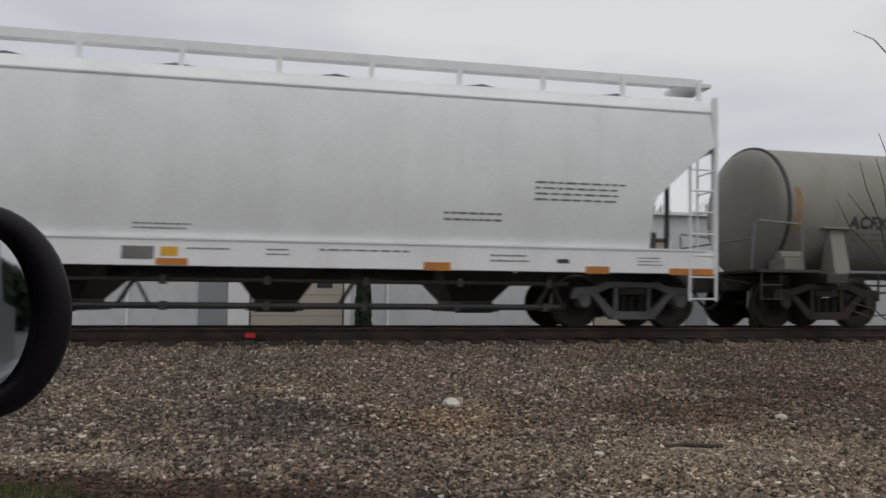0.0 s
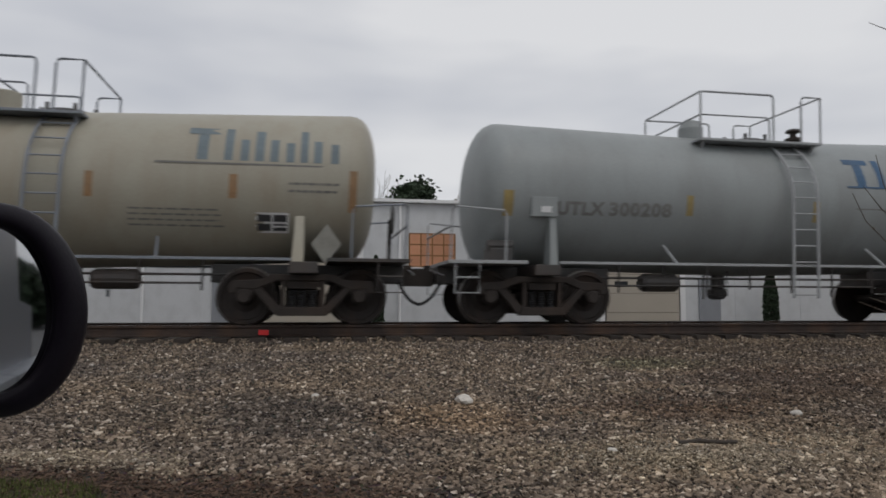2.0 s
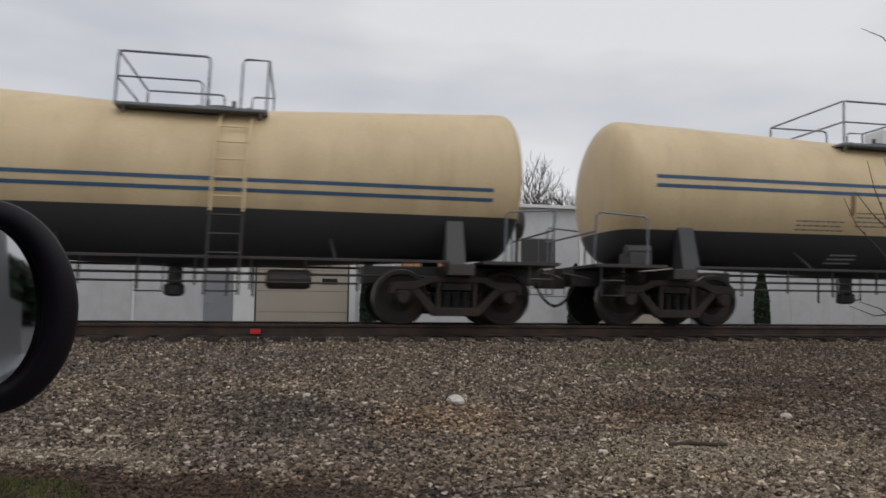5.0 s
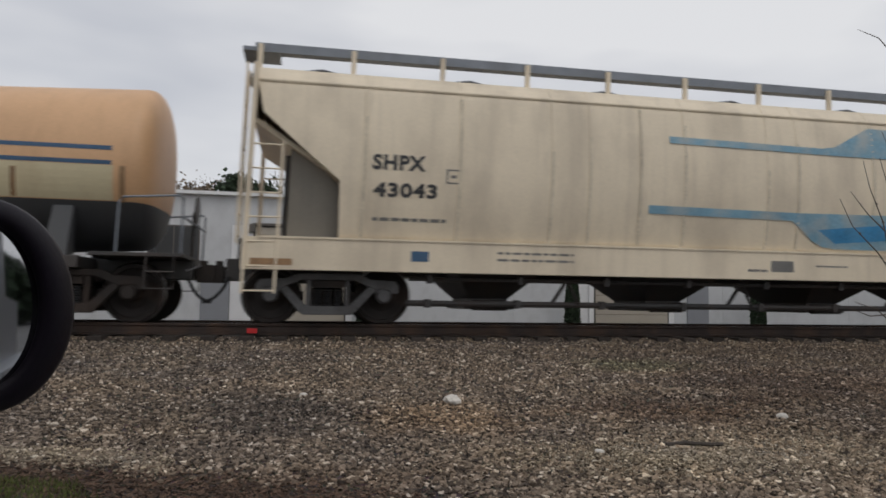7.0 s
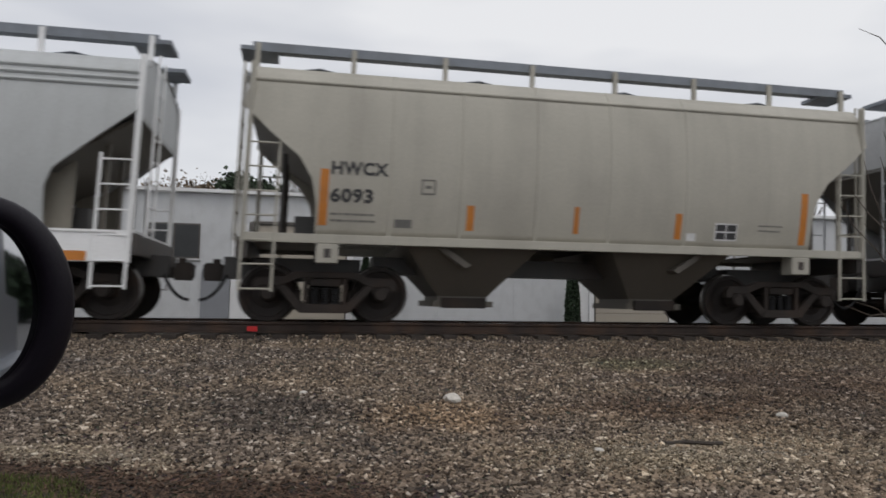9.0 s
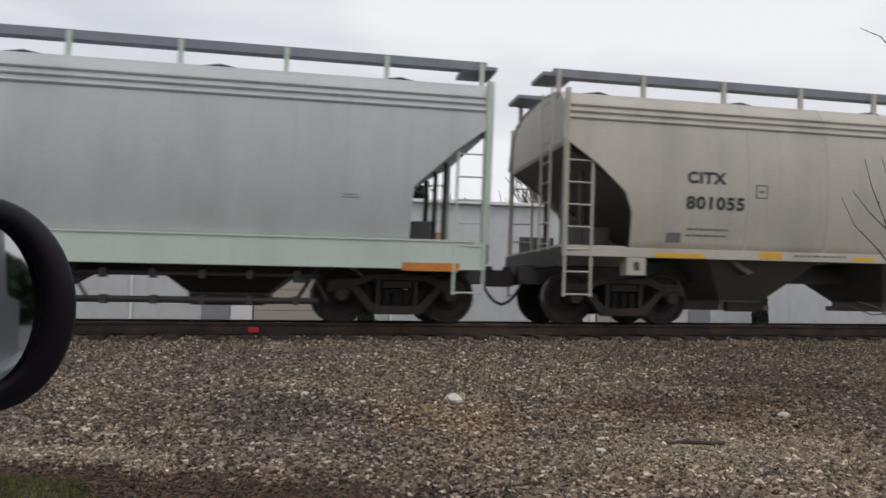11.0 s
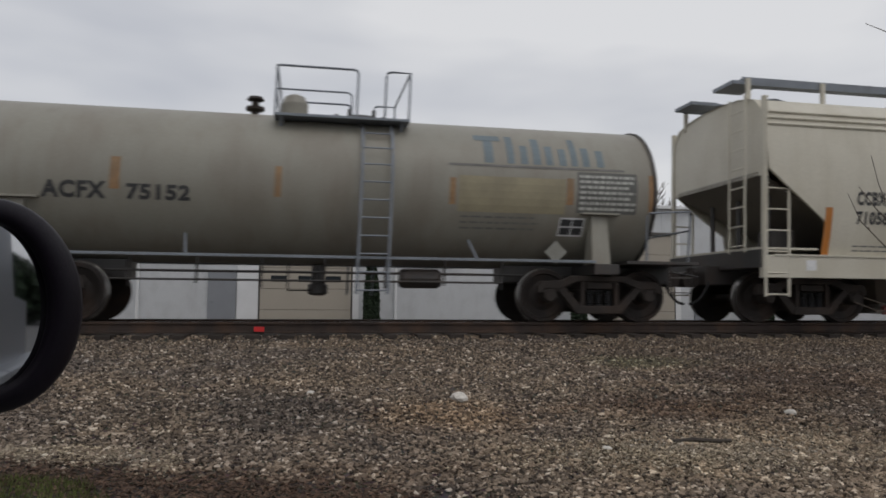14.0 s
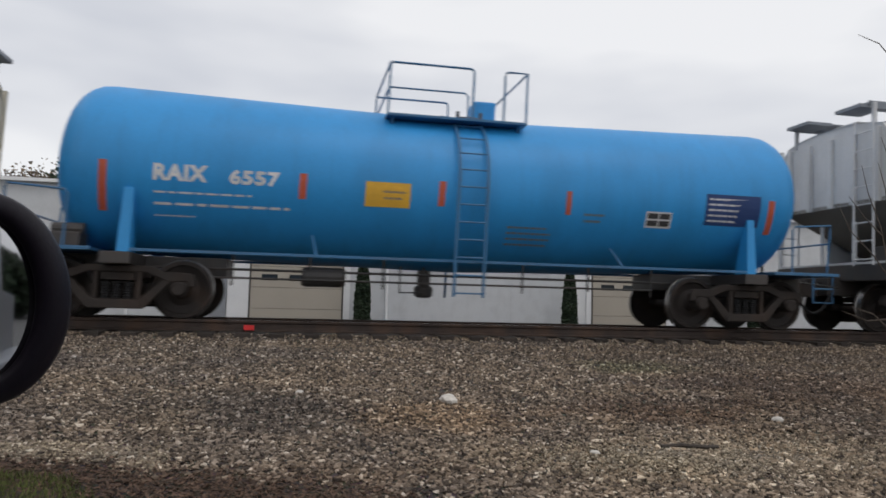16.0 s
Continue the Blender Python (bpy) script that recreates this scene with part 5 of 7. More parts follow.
            for yy in (0.75, 1.22):
                tube(bm, [(xo + s * 0.16, y * yy, 1.3), (xo + s * 0.16, y * yy, top + 0.1)], 0.02, 6)
            for k in range(8):
                z = 1.42 + 0.35 * k
                tube(bm, [(xo + s * 0.16, y * 0.75, z), (xo + s * 0.16, y * 1.22, z)], 0.014, 5)
            if y < 0:
                part("end_ladder", bm, ladder_mat, car)
            else:
                bm.free()
        bm = bmesh.new()
        x0, x1 = sorted((s * (h - 0.6), s * (h + 1.66)))
        box(bm, x0, x1, -0.32, 0.32, 0.74, 1.10, 0.02)
        x0, x1 = sorted((s * (hl - 0.12), s * (hl + 0.06)))
        box(bm, x0, x1, -W, W, 1.02, 1.34, 0.015)
        part("end_sill", bm, under, car)
        x0, x1 = sorted((s * (h + 0.15), s * (hl + 0.02)))
        part("end_deck", box(bmesh.new(), x0, x1, -W + 0.1, W - 0.1, 1.345, 1.385, 0.006), ladder_mat, car)
        for y in (-0.9, 0.0, 0.9):
            part("end_post", tube(bmesh.new(), [(s * (h + 0.75), y, 1.36), (s * (h + 0.75), y, 2.75)], 0.045, 6), ladder_mat if end_ribs else bay_mat if s > 0 else under, car)
        x0, x1 = sorted((s * (h + .2), s * (h + .55)))
        part("brake_cabinet", box(bmesh.new(), x0, x1, -0.9, -0.3, 1.4, 1.75, 0.03), under, car)
        add_coupler(car, h + 1.76, s)
        # crossing board at the roof end
        x0, x1 = sorted((s * (hl - 0.35), s * (hl + 0.24)))
        part("end_running_board", box(bmesh.new(), x0, x1, -1.02, -0.38, roof_z + 0.20, roof_z + 0.27, 0.006), board, car)
        part("end_running_board", box(bmesh.new(), x0, x1, 0.38, 1.02, roof_z + 0.20, roof_z + 0.27, 0.006), board, car)
    if style == "thin":
        for x in (-h - 0.02, h + 0.02):
            for y in (-1, 1):
                y0, y1 = sorted((y * (W - 0.25), y * (W + 0.04)))
                pad = part("jacking_pad", box(bmesh.new(), x - 0.17, x + 0.17, y0, y1, sz0 - 0.30, sz0 - 0.004, 0.015), sill_mat, car)
                # a black plate paints in the dark of the pad's hole
                part("pad_slot", box(bmesh.new(), x - 0.05, x + 0.05, y * (W + 0.043) - 0.004, y * (W + 0.043) + 0.004, sz0 - 0.22, sz0 - 0.08, 0.002), M_BLACK, pad)
    # running boards on posts, hatches
    for y in (-1, 1):
        bm = bmesh.new()
        box(bm, -hl - 0.05, hl + 0.05, y * 0.80 - 0.22, y * 0.80 + 0.22, roof_z + 0.28, roof_z + 0.31)
        box(bm, -hl - 0.05, hl + 0.05, y * 1.02 - 0.012, y * 1.02 + 0.012, roof_z + 0.19, roof_z + 0.335)
        part("running_board", bm, board, car)
        k = int(2 * hl / 1.45)
        for i in range(k + 1):
            x = -hl + 0.04 + (2 * hl - 0.08) * i / k
            part("board_post", box(bmesh.new(), x - 0.04, x + 0.04, y * 1.06 - 0.03, y * 1.06 + 0.03, top - 0.04, roof_z + 0.30, 0.008), ladder_mat, car)
    k = int(2 * hl / 2.4)
    for i in range(k):
        x = -hl + 1.2 + (2 * hl - 2.4) * i / max(k - 1, 1)
        hatch = part("roof_hatch", box(bmesh.new(), x - 0.85, x + 0.85, -0.3, 0.3, roof_z - 0.02, roof_z + 0.14, 0.02), shell, car)
        part("hatch_clamp", tube(bmesh.new(), [(x - 0.45, -0.42, roof_z + 0.10), (x - 0.15, -0.45, roof_z + 0.14), (x + 0.1, -0.42, roof_z + 0.10)], 0.025, 6), M_GALV, hatch)
    # bays
    pitch = pitch or (tc - 2.2) / bays
    span = pitch * bays
    for i in range(bays):
        x = -span / 2 + span * (i + 0.5) / bays
        w = bay_w or pitch * 0.49
        zt, zb = sz0 + 0.05, bay_z
        bm = bmesh.new()
        ring = []
        for z, hw, hy in ((zt, w, 1.40), (zb + 0.18, bay_low, 0.66), (zb + 0.10, bay_low, 0.66), (zb + 0.10, bay_low + 0.09, 0.74), (zb, bay_low + 0.09, 0.74)):
            ring.append([bm.verts.new(p) for p in ((x - hw, -hy, z), (x + hw, -hy, z), (x + hw, hy, z), (x - hw, hy, z))])
        for a, b in zip(ring, ring[1:]):
            for j in range(4):
                bm.faces.new((a[j], a[(j + 1) % 4], b[(j + 1) % 4], b[j]))
        bm.faces.new(ring[-1])
        bmesh.ops.recalc_face_normals(bm, faces=bm.faces)
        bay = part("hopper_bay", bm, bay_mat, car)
        part("outlet_gate", box(bmesh.new(), x - bay_low * 0.9, x + bay_low * 0.9, -0.80, -0.735, zb - 0.02, zb + 0.16, 0.012), gate or M_IRON, bay)
    bm = bmesh.new()
    box(bm, -(h - 0.8), h - 0.8, -0.3, 0.3, 0.86, 1.16)
    part("centre_sill", bm, under, car)
    if pipes:
        bm = bmesh.new()
        for z, y in ((0.40, -1.1), (0.79, -1.25)):
            tube(bm, [(-h + 1.25, y, z), (h - 1.25, y, z)], 0.05 if z < 0.7 else 0.035, 8)
            for k in range(9):
                x = -h + 1.6 + (tc - 3.2) * k / 8
                box(bm, x - 0.05, x + 0.05, y - 0.07, y + 0.07, z - 0.07, z + 0.07, 0.01)
        part("discharge_pipe", bm, under, car)
        for i in range(bays):
            x = -span / 2 + span * (i + 0.5) / bays + span / bays * 0.36
            part("pipe_bracket", tube(bmesh.new(), [(x - 0.2, -1.1, 0.40), (x + 0.1, -1.2, 0.92)], 0.035, 6), under, car)
            part("pipe_bracket", tube(bmesh.new(), [(x + 0.28, -1.15, 0.40), (x - 0.02, -1.2, 0.92)], 0.025, 6), under, car)
    add_truck(car, -h, tone)
    add_truck(car, h, tone)
    return car, Side(car, half)


# ---------------------------------------------------------------- the car from which the view is taken
M_CARBLACK = mat("black_textured_plastic", (0.010, 0.007, 0.013), 0.5, 0, 0.2, 10, 200, 0.05, spec=0.15)
M_CARPAINT = mat("silver_car_paint", (0.42, 0.43, 0.45), 0.3, 0.3, 0.04, 2, 30, 0.0)
M_MIRROR = mat("mirror_glass", (0.50, 0.51, 0.53), 0.03, 1.0, 0.02, 2, 10, 0.0)


def ray_to(px, py, depth):
    """A point at a depth along the middle view."""
    m = view(-11.28, 4.27, -0.84)
    f = 784 / math.tan(radians(32.5))
    return m @ Vector(((px - 784) / f * depth, -(py - 441) / f * depth, -depth))


def build_own_car():
    c = ray_to(-40, 537, 0.80)
    toward = (Vector(EYE) - c).normalized()
    away = Vector((1.0, -0.200, -0.02)).normalized()
    normal = (toward + away).normalized()
    car = empty("parked_car", pose(1.2, -0.45, GROUND + 0.035), "silver car with a black door mirror, window down", "car")
    inv = car.matrix_basis.inverted()
    level = pose(1.2, -0.45, -0.23).inverted()      # the body is drawn over ground at -0.23
    # mirror housing: an oval shell turned about the line of sight
    f = 784 / math.tan(radians(32.5))
    u = 0.80 / f
    side = Vector((0, 0, 1)).cross(toward).normalized()
    upv = toward.cross(side).normalized()
    bm = bmesh.new()
    rings = []

    def lay(ex, ey, d):
        """The point of the mirror's plane, d in front of it, that lies in the direction (ex, ey) off its centre."""
        way = ray_to(-40 + ex / u, 537 - ey / u, 1.0) - Vector(EYE)
        return inv @ (Vector(EYE) + way * ((c + normal * d - Vector(EYE)).dot(normal) / way.dot(normal)))
    for a, b, d in ((108, 149, -0.003), (112, 152, 0.006), (128, 163, 0.012), (150, 178, 0.008), (168, 190, 0.0), (173, 193, -0.012), (158, 180, -0.06), (110, 130, -0.09), (60, 80, -0.10)):
        ring = []
        for k in range(48):
            t = k * math.tau / 48
            ring.append(bm.verts.new(lay(a * u * math.cos(t), b * u * math.sin(t), d)))
        rings.append(ring)
    for p, q in zip(rings, rings[1:]):
        for k in range(48):
            bm.faces.new((p[k], p[(k + 1) % 48], q[(k + 1) % 48], q[k]))
    bm.faces.new(rings[-1])
    bmesh.ops.recalc_face_normals(bm, faces=bm.faces)
    housing = part("door_mirror", bm, M_CARBLACK, car, "black plastic oval door mirror", smooth=True)
    bm = bmesh.new()
    bm.faces.new([bm.verts.new(lay(112 * u * math.cos(k * math.tau / 48), 153 * u * math.sin(k * math.tau / 48), -0.002)) for k in range(48)])
    part("mirror_glass", bm, M_MIRROR, housing, "mirror glass")
    # body: lower doors, sills, pillars, roof, glass; the front window is open
    Y = 0.62

    def put(name, bm, m, parent=car, label="", smooth=False):
        bmesh.ops.transform(bm, matrix=level, verts=bm.verts)
        return part(name, bm, m, parent, label, smooth)
    for x0, x1, nm in ((-0.735, 0.50, "front_door"), (0.515, 1.45, "rear_door"), (1.465, 2.28, "rear_wing"), (-2.30, -0.75, "front_wing")):
        for ya, yb in ((Y - 0.10, Y), (-1.52, -1.42)):
            d = put(nm, box(bmesh.new(), x0, x1, ya, yb, 0.08, 0.64, 0.03), M_CARPAINT)
            if "door" in nm:
                yh = yb + 0.022 if yb > 0 else ya - 0.022
                put("door_handle", box(bmesh.new(), x1 - 0.30, x1 - 0.10, yh - 0.013, yh + 0.013, 0.52, 0.56, 0.008), M_CARPAINT, d)
    for ya, yb in ((Y - 0.14, Y - 0.02), (-1.50, -1.38)):
        put("sill", box(bmesh.new(), -0.9, 1.6, ya, yb, -0.05, 0.075, 0.01), M_CARBLACK)
    put("roof", box(bmesh.new(), -0.35, 1.40, -1.36, Y - 0.16, 1.50, 1.56, 0.025), M_CARPAINT)
    put("bonnet", prism(bmesh.new(), [(-2.38, 0.60), (-2.30, 0.74), (-1.0, 0.86), (-0.95, 0.80), (-2.2, 0.60)], -1.42, Y - 0.10), M_CARPAINT)
    put("boot_lid", prism(bmesh.new(), [(1.86, 0.80), (1.86, 0.90), (2.26, 0.86), (2.32, 0.60), (2.2, 0.60)], -1.42, Y - 0.10), M_CARPAINT)
    put("windscreen", prism(bmesh.new(), [(-0.98, 0.86), (-0.96, 0.86), (-0.35, 1.50), (-0.37, 1.50)], -1.34, Y - 0.16), M_GLASS_DARK)
    put("rear_screen", prism(bmesh.new(), [(1.88, 0.88), (1.86, 0.88), (1.38, 1.50), (1.40, 1.50)], -1.34, Y - 0.16), M_GLASS_DARK)
    for x, nm in ((-2.42, "front_bumper"), (2.26, "rear_bumper")):
        put(nm, box(bmesh.new(), x, x + 0.16, -1.46, Y - 0.06, 0.05, 0.58, 0.05), M_CARPAINT)
    for ya, yb in ((Y - 0.12, Y - 0.07), (-1.47, -1.42)):
        put("rear_window", box(bmesh.new(), 0.80, 1.36, ya + 0.02, ya + 0.035, 0.65, 1.46), M_GLASS_DARK)
        put("pillar", prism(bmesh.new(), [(0.66, 0.64), (0.80, 0.64), (0.80, 1.50), (0.70, 1.50)], ya, yb), M_CARBLACK)
        put("rear_pillar", prism(bmesh.new(), [(1.36, 0.64), (1.95, 0.64), (1.45, 1.5), (1.36, 1.5)], ya, yb), M_CARPAINT)
        put("front_pillar", prism(bmesh.new(), [(-1.02, 0.64), (-0.90, 0.64), (-0.30, 1.5), (-0.40, 1.5)], ya, yb), M_CARPAINT)
        put("cant_rail", box(bmesh.new(), -0.36, 1.42, ya, yb + 0.0, 1.49, 1.55, 0.01), M_CARPAINT)
    put("mirror_arm", tube(bmesh.new(), [(-0.52, Y - 0.05, 0.70), (-0.50, Y + 0.08, 0.78), (c.x - 0.06, c.y + 0.02, c.z - 0.06 - GROUND - 0.23)], 0.025, 8), M_CARBLACK)
    put("floor_pan", box(bmesh.new(), -2.2, 2.2, -1.4, Y - 0.15, -0.02, 0.04), M_CARBLACK)
    put("dashboard", box(bmesh.new(), -1.05, -0.72, -1.38, Y - 0.16, 0.40, 0.70, 0.05), M_CARBLACK)
    for y in (-0.95, -0.02):
        put("seat", box(bmesh.new(), 0.12, 0.62, y - 0.24, y + 0.24, 0.10, 0.38, 0.06), M_CARBLACK)
        put("seat_back", prism(bmesh.new(), [(0.52, 0.36), (0.68, 0.36), (0.86, 1.00), (0.74, 1.02)], y - 0.24, y + 0.24), M_CARBLACK)
    for x in (-1.42, 1.45):
        for ya, sg in ((Y - 0.01, 1), (-1.51, -1)):
            bm = lathe(bmesh.new(), [(ya - sg * 0.22, 0.0), (ya - sg * 0.22, 0.24), (ya - sg * 0.20, 0.315), (ya - sg * 0.05, 0.32), (ya, 0.29), (ya + sg * 0.005, 0.2), (ya + sg * 0.01, 0.0)], 28, "y", (x, 0, 0.09))
            put("wheel", bm, M_HOSE, smooth=False)
    return car


# ---------------------------------------------------------------- the train
SPEED = 15.935
LAG = 0.063


M_OLDTAPE = mat("weathered_orange_tape", (0.31, 0.185, 0.095), 0.65, 0, 0.4, 7, 50, 0.03, (0.20, 0.15, 0.10), 0.9)
M_YTAPE = mat("amber_reflector_tape", (0.72, 0.42, 0.06), 0.5, 0, 0.12, 5, 50, 0.03, GRIME, 0.3)
M_REDTAPE = mat("red_orange_reflector_tape", (0.50, 0.10, 0.05), 0.5, 0, 0.2, 5, 50, 0.03, GRIME, 0.3)
M_FADEDBLUE = mat("faded_blue_mark", (0.16, 0.20, 0.22), 0.65, 0, 0.15, 4, 40, 0, GRIME, 0.2)
M_LOGOBLUE = mat("blue_mark_paint", (0.05, 0.11, 0.20), 0.6, 0, 0.15, 4, 40, 0, GRIME, 0.2)
M_OCHRE = mat("ochre_patch_paint", (0.315, 0.278, 0.185), 0.65, 0, 0.12, 2, 30, 0, GRIME, 0.4)
M_PATCH = mat("grey_white_patch", (0.48, 0.48, 0.44), 0.6, 0, 0.1, 3, 30, 0, GRIME, 0.3)
M_PLACARD = mat("worn_grey_placard", (0.29, 0.285, 0.255), 0.7, 0, 0.2, 6, 40, 0, GRIME, 0.4)
M_DATAPANEL = mat("dark_grey_data_panel", (0.13, 0.13, 0.12), 0.6, 0, 0.2, 5, 40, 0)
M_REDMARK = mat("faded_red_stencil", (0.42, 0.25, 0.22), 0.6, 0, 0.2, 4, 40, 0)
M_NAVY = mat("navy_panel_paint", (0.02, 0.05, 0.16), 0.5, 0, 0.15, 4, 40, 0)
M_SWOOSH = mat("weathered_blue_swoosh", (0.20, 0.36, 0.46), 0.6, 0, 0.25, 1.2, 20, 0, (0.50, 0.48, 0.42), 0.9)
M_SWOOSH_DEEP = mat("strong_blue_swoosh", (0.05, 0.25, 0.48), 0.6, 0, 0.3, 2, 20, 0, (0.16, 0.33, 0.46), 0.7)
M_CREAMBAND = paint("cream_band_paint", (0.62, 0.54, 0.35), (0.30, 0.18, 0.09), 0.35)
M_SEAMDIRT = mat("grime_on_weld_seam", (0.56, 0.495, 0.385), 0.7, 0, 0.5, 2.5, 30, 0.0, (0.68, 0.61, 0.47), 0.9)
M_RUSTRUN = mat("pale_rust_stain", (0.52, 0.40, 0.24), 0.6, 0, 0.3, 3, 30, 0, (0.70, 0.61, 0.46), 0.9)
M_DULLTAPE = mat("dull_yellow_tape", (0.34, 0.255, 0.10), 0.65, 0, 0.3, 7, 50, 0.03, GRIME, 0.6)
M_RUSTLID = mat("rusty_valve_cover", (0.34, 0.15, 0.10), 0.8, 0, 0.3, 8, 60, 0.2)
M_REDGATE = mat("faded_red_gate", (0.22, 0.07, 0.06), 0.75, 0, 0.3, 6, 60, 0.1, GRIME, 0.5)


def build_train():
    white = paint("white_hopper_paint", (0.84, 0.85, 0.84), GRIME, 0.12)
    whitesill = paint("white_sill_paint", (0.86, 0.86, 0.86), GRIME, 0.15)
    olive = paint("olive_grey_tank_paint", (0.27, 0.258, 0.217), (0.13, 0.085, 0.06), 0.55)
    olive2 = paint("pale_olive_tank_paint", (0.355, 0.335, 0.272), (0.22, 0.14, 0.07), 0.45)
    slate = paint("slate_grey_tank_paint", (0.27, 0.29, 0.29), GRIME, 0.4)
    cream = paint("cream_tank_paint", (0.73, 0.625, 0.465), (0.30, 0.22, 0.12), 0.35)
    yellowcream = paint("yellow_cream_tank_paint", (0.71, 0.555, 0.335), (0.30, 0.18, 0.09), 0.4)
    salmon = paint("faded_salmon_tank_paint", (0.67, 0.41, 0.225), (0.34, 0.19, 0.10), 0.45)
    black = paint("black_tank_paint", (0.060, 0.062, 0.066), (0.075, 0.07, 0.062), 0.5)
    dustywhite = paint("dusty_cream_hopper_paint", (0.77, 0.665, 0.505), (0.36, 0.30, 0.23), 0.7)
    pale = paint("pale_grey_hopper_paint", (0.485, 0.50, 0.50), GRIME, 0.25)
    taupe = paint("taupe_hopper_paint", (0.43, 0.408, 0.35), GRIME, 0.3)
    stone = paint("stone_grey_hopper_paint", (0.50, 0.468, 0.40), GRIME, 0.3)
    whitetank = paint("white_tank_paint", (0.84, 0.825, 0.76), (0.42, 0.37, 0.27), 0.35)
    bluep = paint("bright_blue_tank_paint", (0.026, 0.29, 0.66), (0.02, 0.07, 0.13), 0.3)
    greyhop = paint("old_white_hopper_paint", (0.62, 0.63, 0.64), GRIME, 0.4)
    # bays and slope sheets: a darker taupe than the bodies, with grime noise
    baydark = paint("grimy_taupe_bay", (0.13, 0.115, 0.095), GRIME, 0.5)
    palegreen = paint("pale_green_sill_paint", (0.52, 0.60, 0.53), GRIME, 0.2)
    greyrail = paint("pale_grey_rail_paint", (0.36, 0.37, 0.38), GRIME, 0.3)
    bluerail = paint("blue_rail_paint", (0.04, 0.15, 0.30), GRIME, 0.5)
    # end plates: shade under the slope sheet is put into this grimy tan
    web_shade_dirt = paint("grimy_tan_end_plate", (0.21, 0.19, 0.155), GRIME, 0.6)
    longstone = paint("yellowish_stone_hopper_paint", (0.59, 0.555, 0.465), (0.30, 0.25, 0.15), 0.4)
    L = LAG

    def add(made):
        CARS.append(made[0])
        return made[1]
    sd = {}
    sd["c0"] = add(hopper_car(-9.75 + L, 5.57 + L, "clean white covered hopper with orange reflectors", white, whitesill, 4, "deep", sill=(0.98, 1.38), bulge=0.22, corrugated=False, tone="grey", board=whitesill, top=4.02, bay_w=0.74, bay_low=0.36, bay_z=0.32))
    sd["c1"] = add(tank_car(9.44 + L, 18.67 + L, "olive-grey tank car with flat heads and a faded mark", olive, rim=True, flat=0.2, dome="cap", r=1.22, zc=2.22, pl=-0.95, pr=1.22, ladder=0.70, guard=0.78))
    sd["c2"] = add(tank_car(22.62 + L, 31.64 + L, "pale olive funnel-shaped tank car with rust-stained bands", olive2, dome="drum", r=1.22, zc=2.15, rise=0.20, pl=-0.66, pr=1.08, ladder=0.72, valve=False, saddle=(0.09, 0.60)))
    sd["c3"] = add(tank_car(35.58 + L, 43.98 + L, "slate-grey tank car with a large blue company mark", slate, dome="cap", gear=1, r=1.25, zc=2.18, rise=0.13, pl=-1.30, pr=1.17, ladder=0.51, guard=0.85, drum=slate, rail=greyrail, paddle=True))
    sd["c4"] = add(tank_car(47.88 + L, 56.85 + L, "dusty cream tank car with cream ladder and rails", cream, rail=cream, dome="cap", r=1.25, zc=2.18, rise=0.08, pl=-0.64, pr=1.06, ladder=0.73, guard=0.74, drum=cream, dome_x=-0.50, valve_x=-1.19, cap=0.0, saddle=(0.12, 0.56)))
    sd["c5"] = add(tank_car(60.73 + L, 69.7 + L, "cream over black tank car with two blue stripes", yellowcream, black, 1.84, ladder_mat=yellowcream, dome="none", supports=black, r=1.28, zc=2.23, rise=0.24, pl=-1.30, pr=1.00, ladder=0.52, flat=0.26, corner=0.5, valve=False))
    sd["g1"] = add(tank_car(73.65 + L, 82.05 + L, "cream over black tank car with two blue stripes", yellowcream, black, 1.84, ladder_mat=yellowcream, dome="none", supports=black, r=1.28, zc=2.23, rise=0.24, pl=-1.30, pr=1.00, ladder=0.52, flat=0.26, corner=0.5, valve=False))
    sd["b1"] = add(tank_car(86.0 + L, 95.03 + L, "cream over black tank car with a white brushed emblem", yellowcream, black, 1.74, ladder_mat=yellowcream, dome="box", supports=black, r=1.29, zc=2.28, rise=0.20, pl=-1.12, pr=1.24, ladder=0.65, lid=whitesill, flat=0.26, corner=0.5, valve=False))
    sd["b2"] = add(tank_car(99.1 + L, 108.03 + L, "faded salmon and cream over black tank car", salmon, black, 1.87, ladder_mat=yellowcream, dome="none", supports=black, r=1.28, zc=2.25, rise=0.25, pl=-1.29, pr=1.12, ladder=0.57, lid=whitesill, flat=0.26, corner=0.5, valve=False))
    sd["b3"] = add(hopper_car(111.88 + L, 127.2 + L, "dusty cream covered hopper with blue painted swooshes", dustywhite, None, 4, "deep", web=0.70, web_mat=web_shade_dirt, sill=(0.88, 1.37), corrugated=False, tone="grey", top=4.0, bay_w=0.72, bay_low=0.34, bay_z=0.31,
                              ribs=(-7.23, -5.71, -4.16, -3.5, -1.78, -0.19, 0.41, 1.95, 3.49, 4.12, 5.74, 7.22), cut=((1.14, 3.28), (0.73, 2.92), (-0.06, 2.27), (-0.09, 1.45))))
    sd["b4"] = add(hopper_car(131.12 + L, 139.54 + L, "pale grey covered hopper with white sill", pale, whitesill, 2, "deep", web=0.42, web_mat=web_shade_dirt, ladder_top=2.5, sill=(0.91, 1.35), pipes=False, bay_mat=baydark, top=3.95, pitch=3.5, bay_w=1.15, bay_z=0.34, cut=((1.28, 3.16), (0.78, 2.74), (0.20, 2.24), (0.10, 1.98), (0.10, 1.45))))
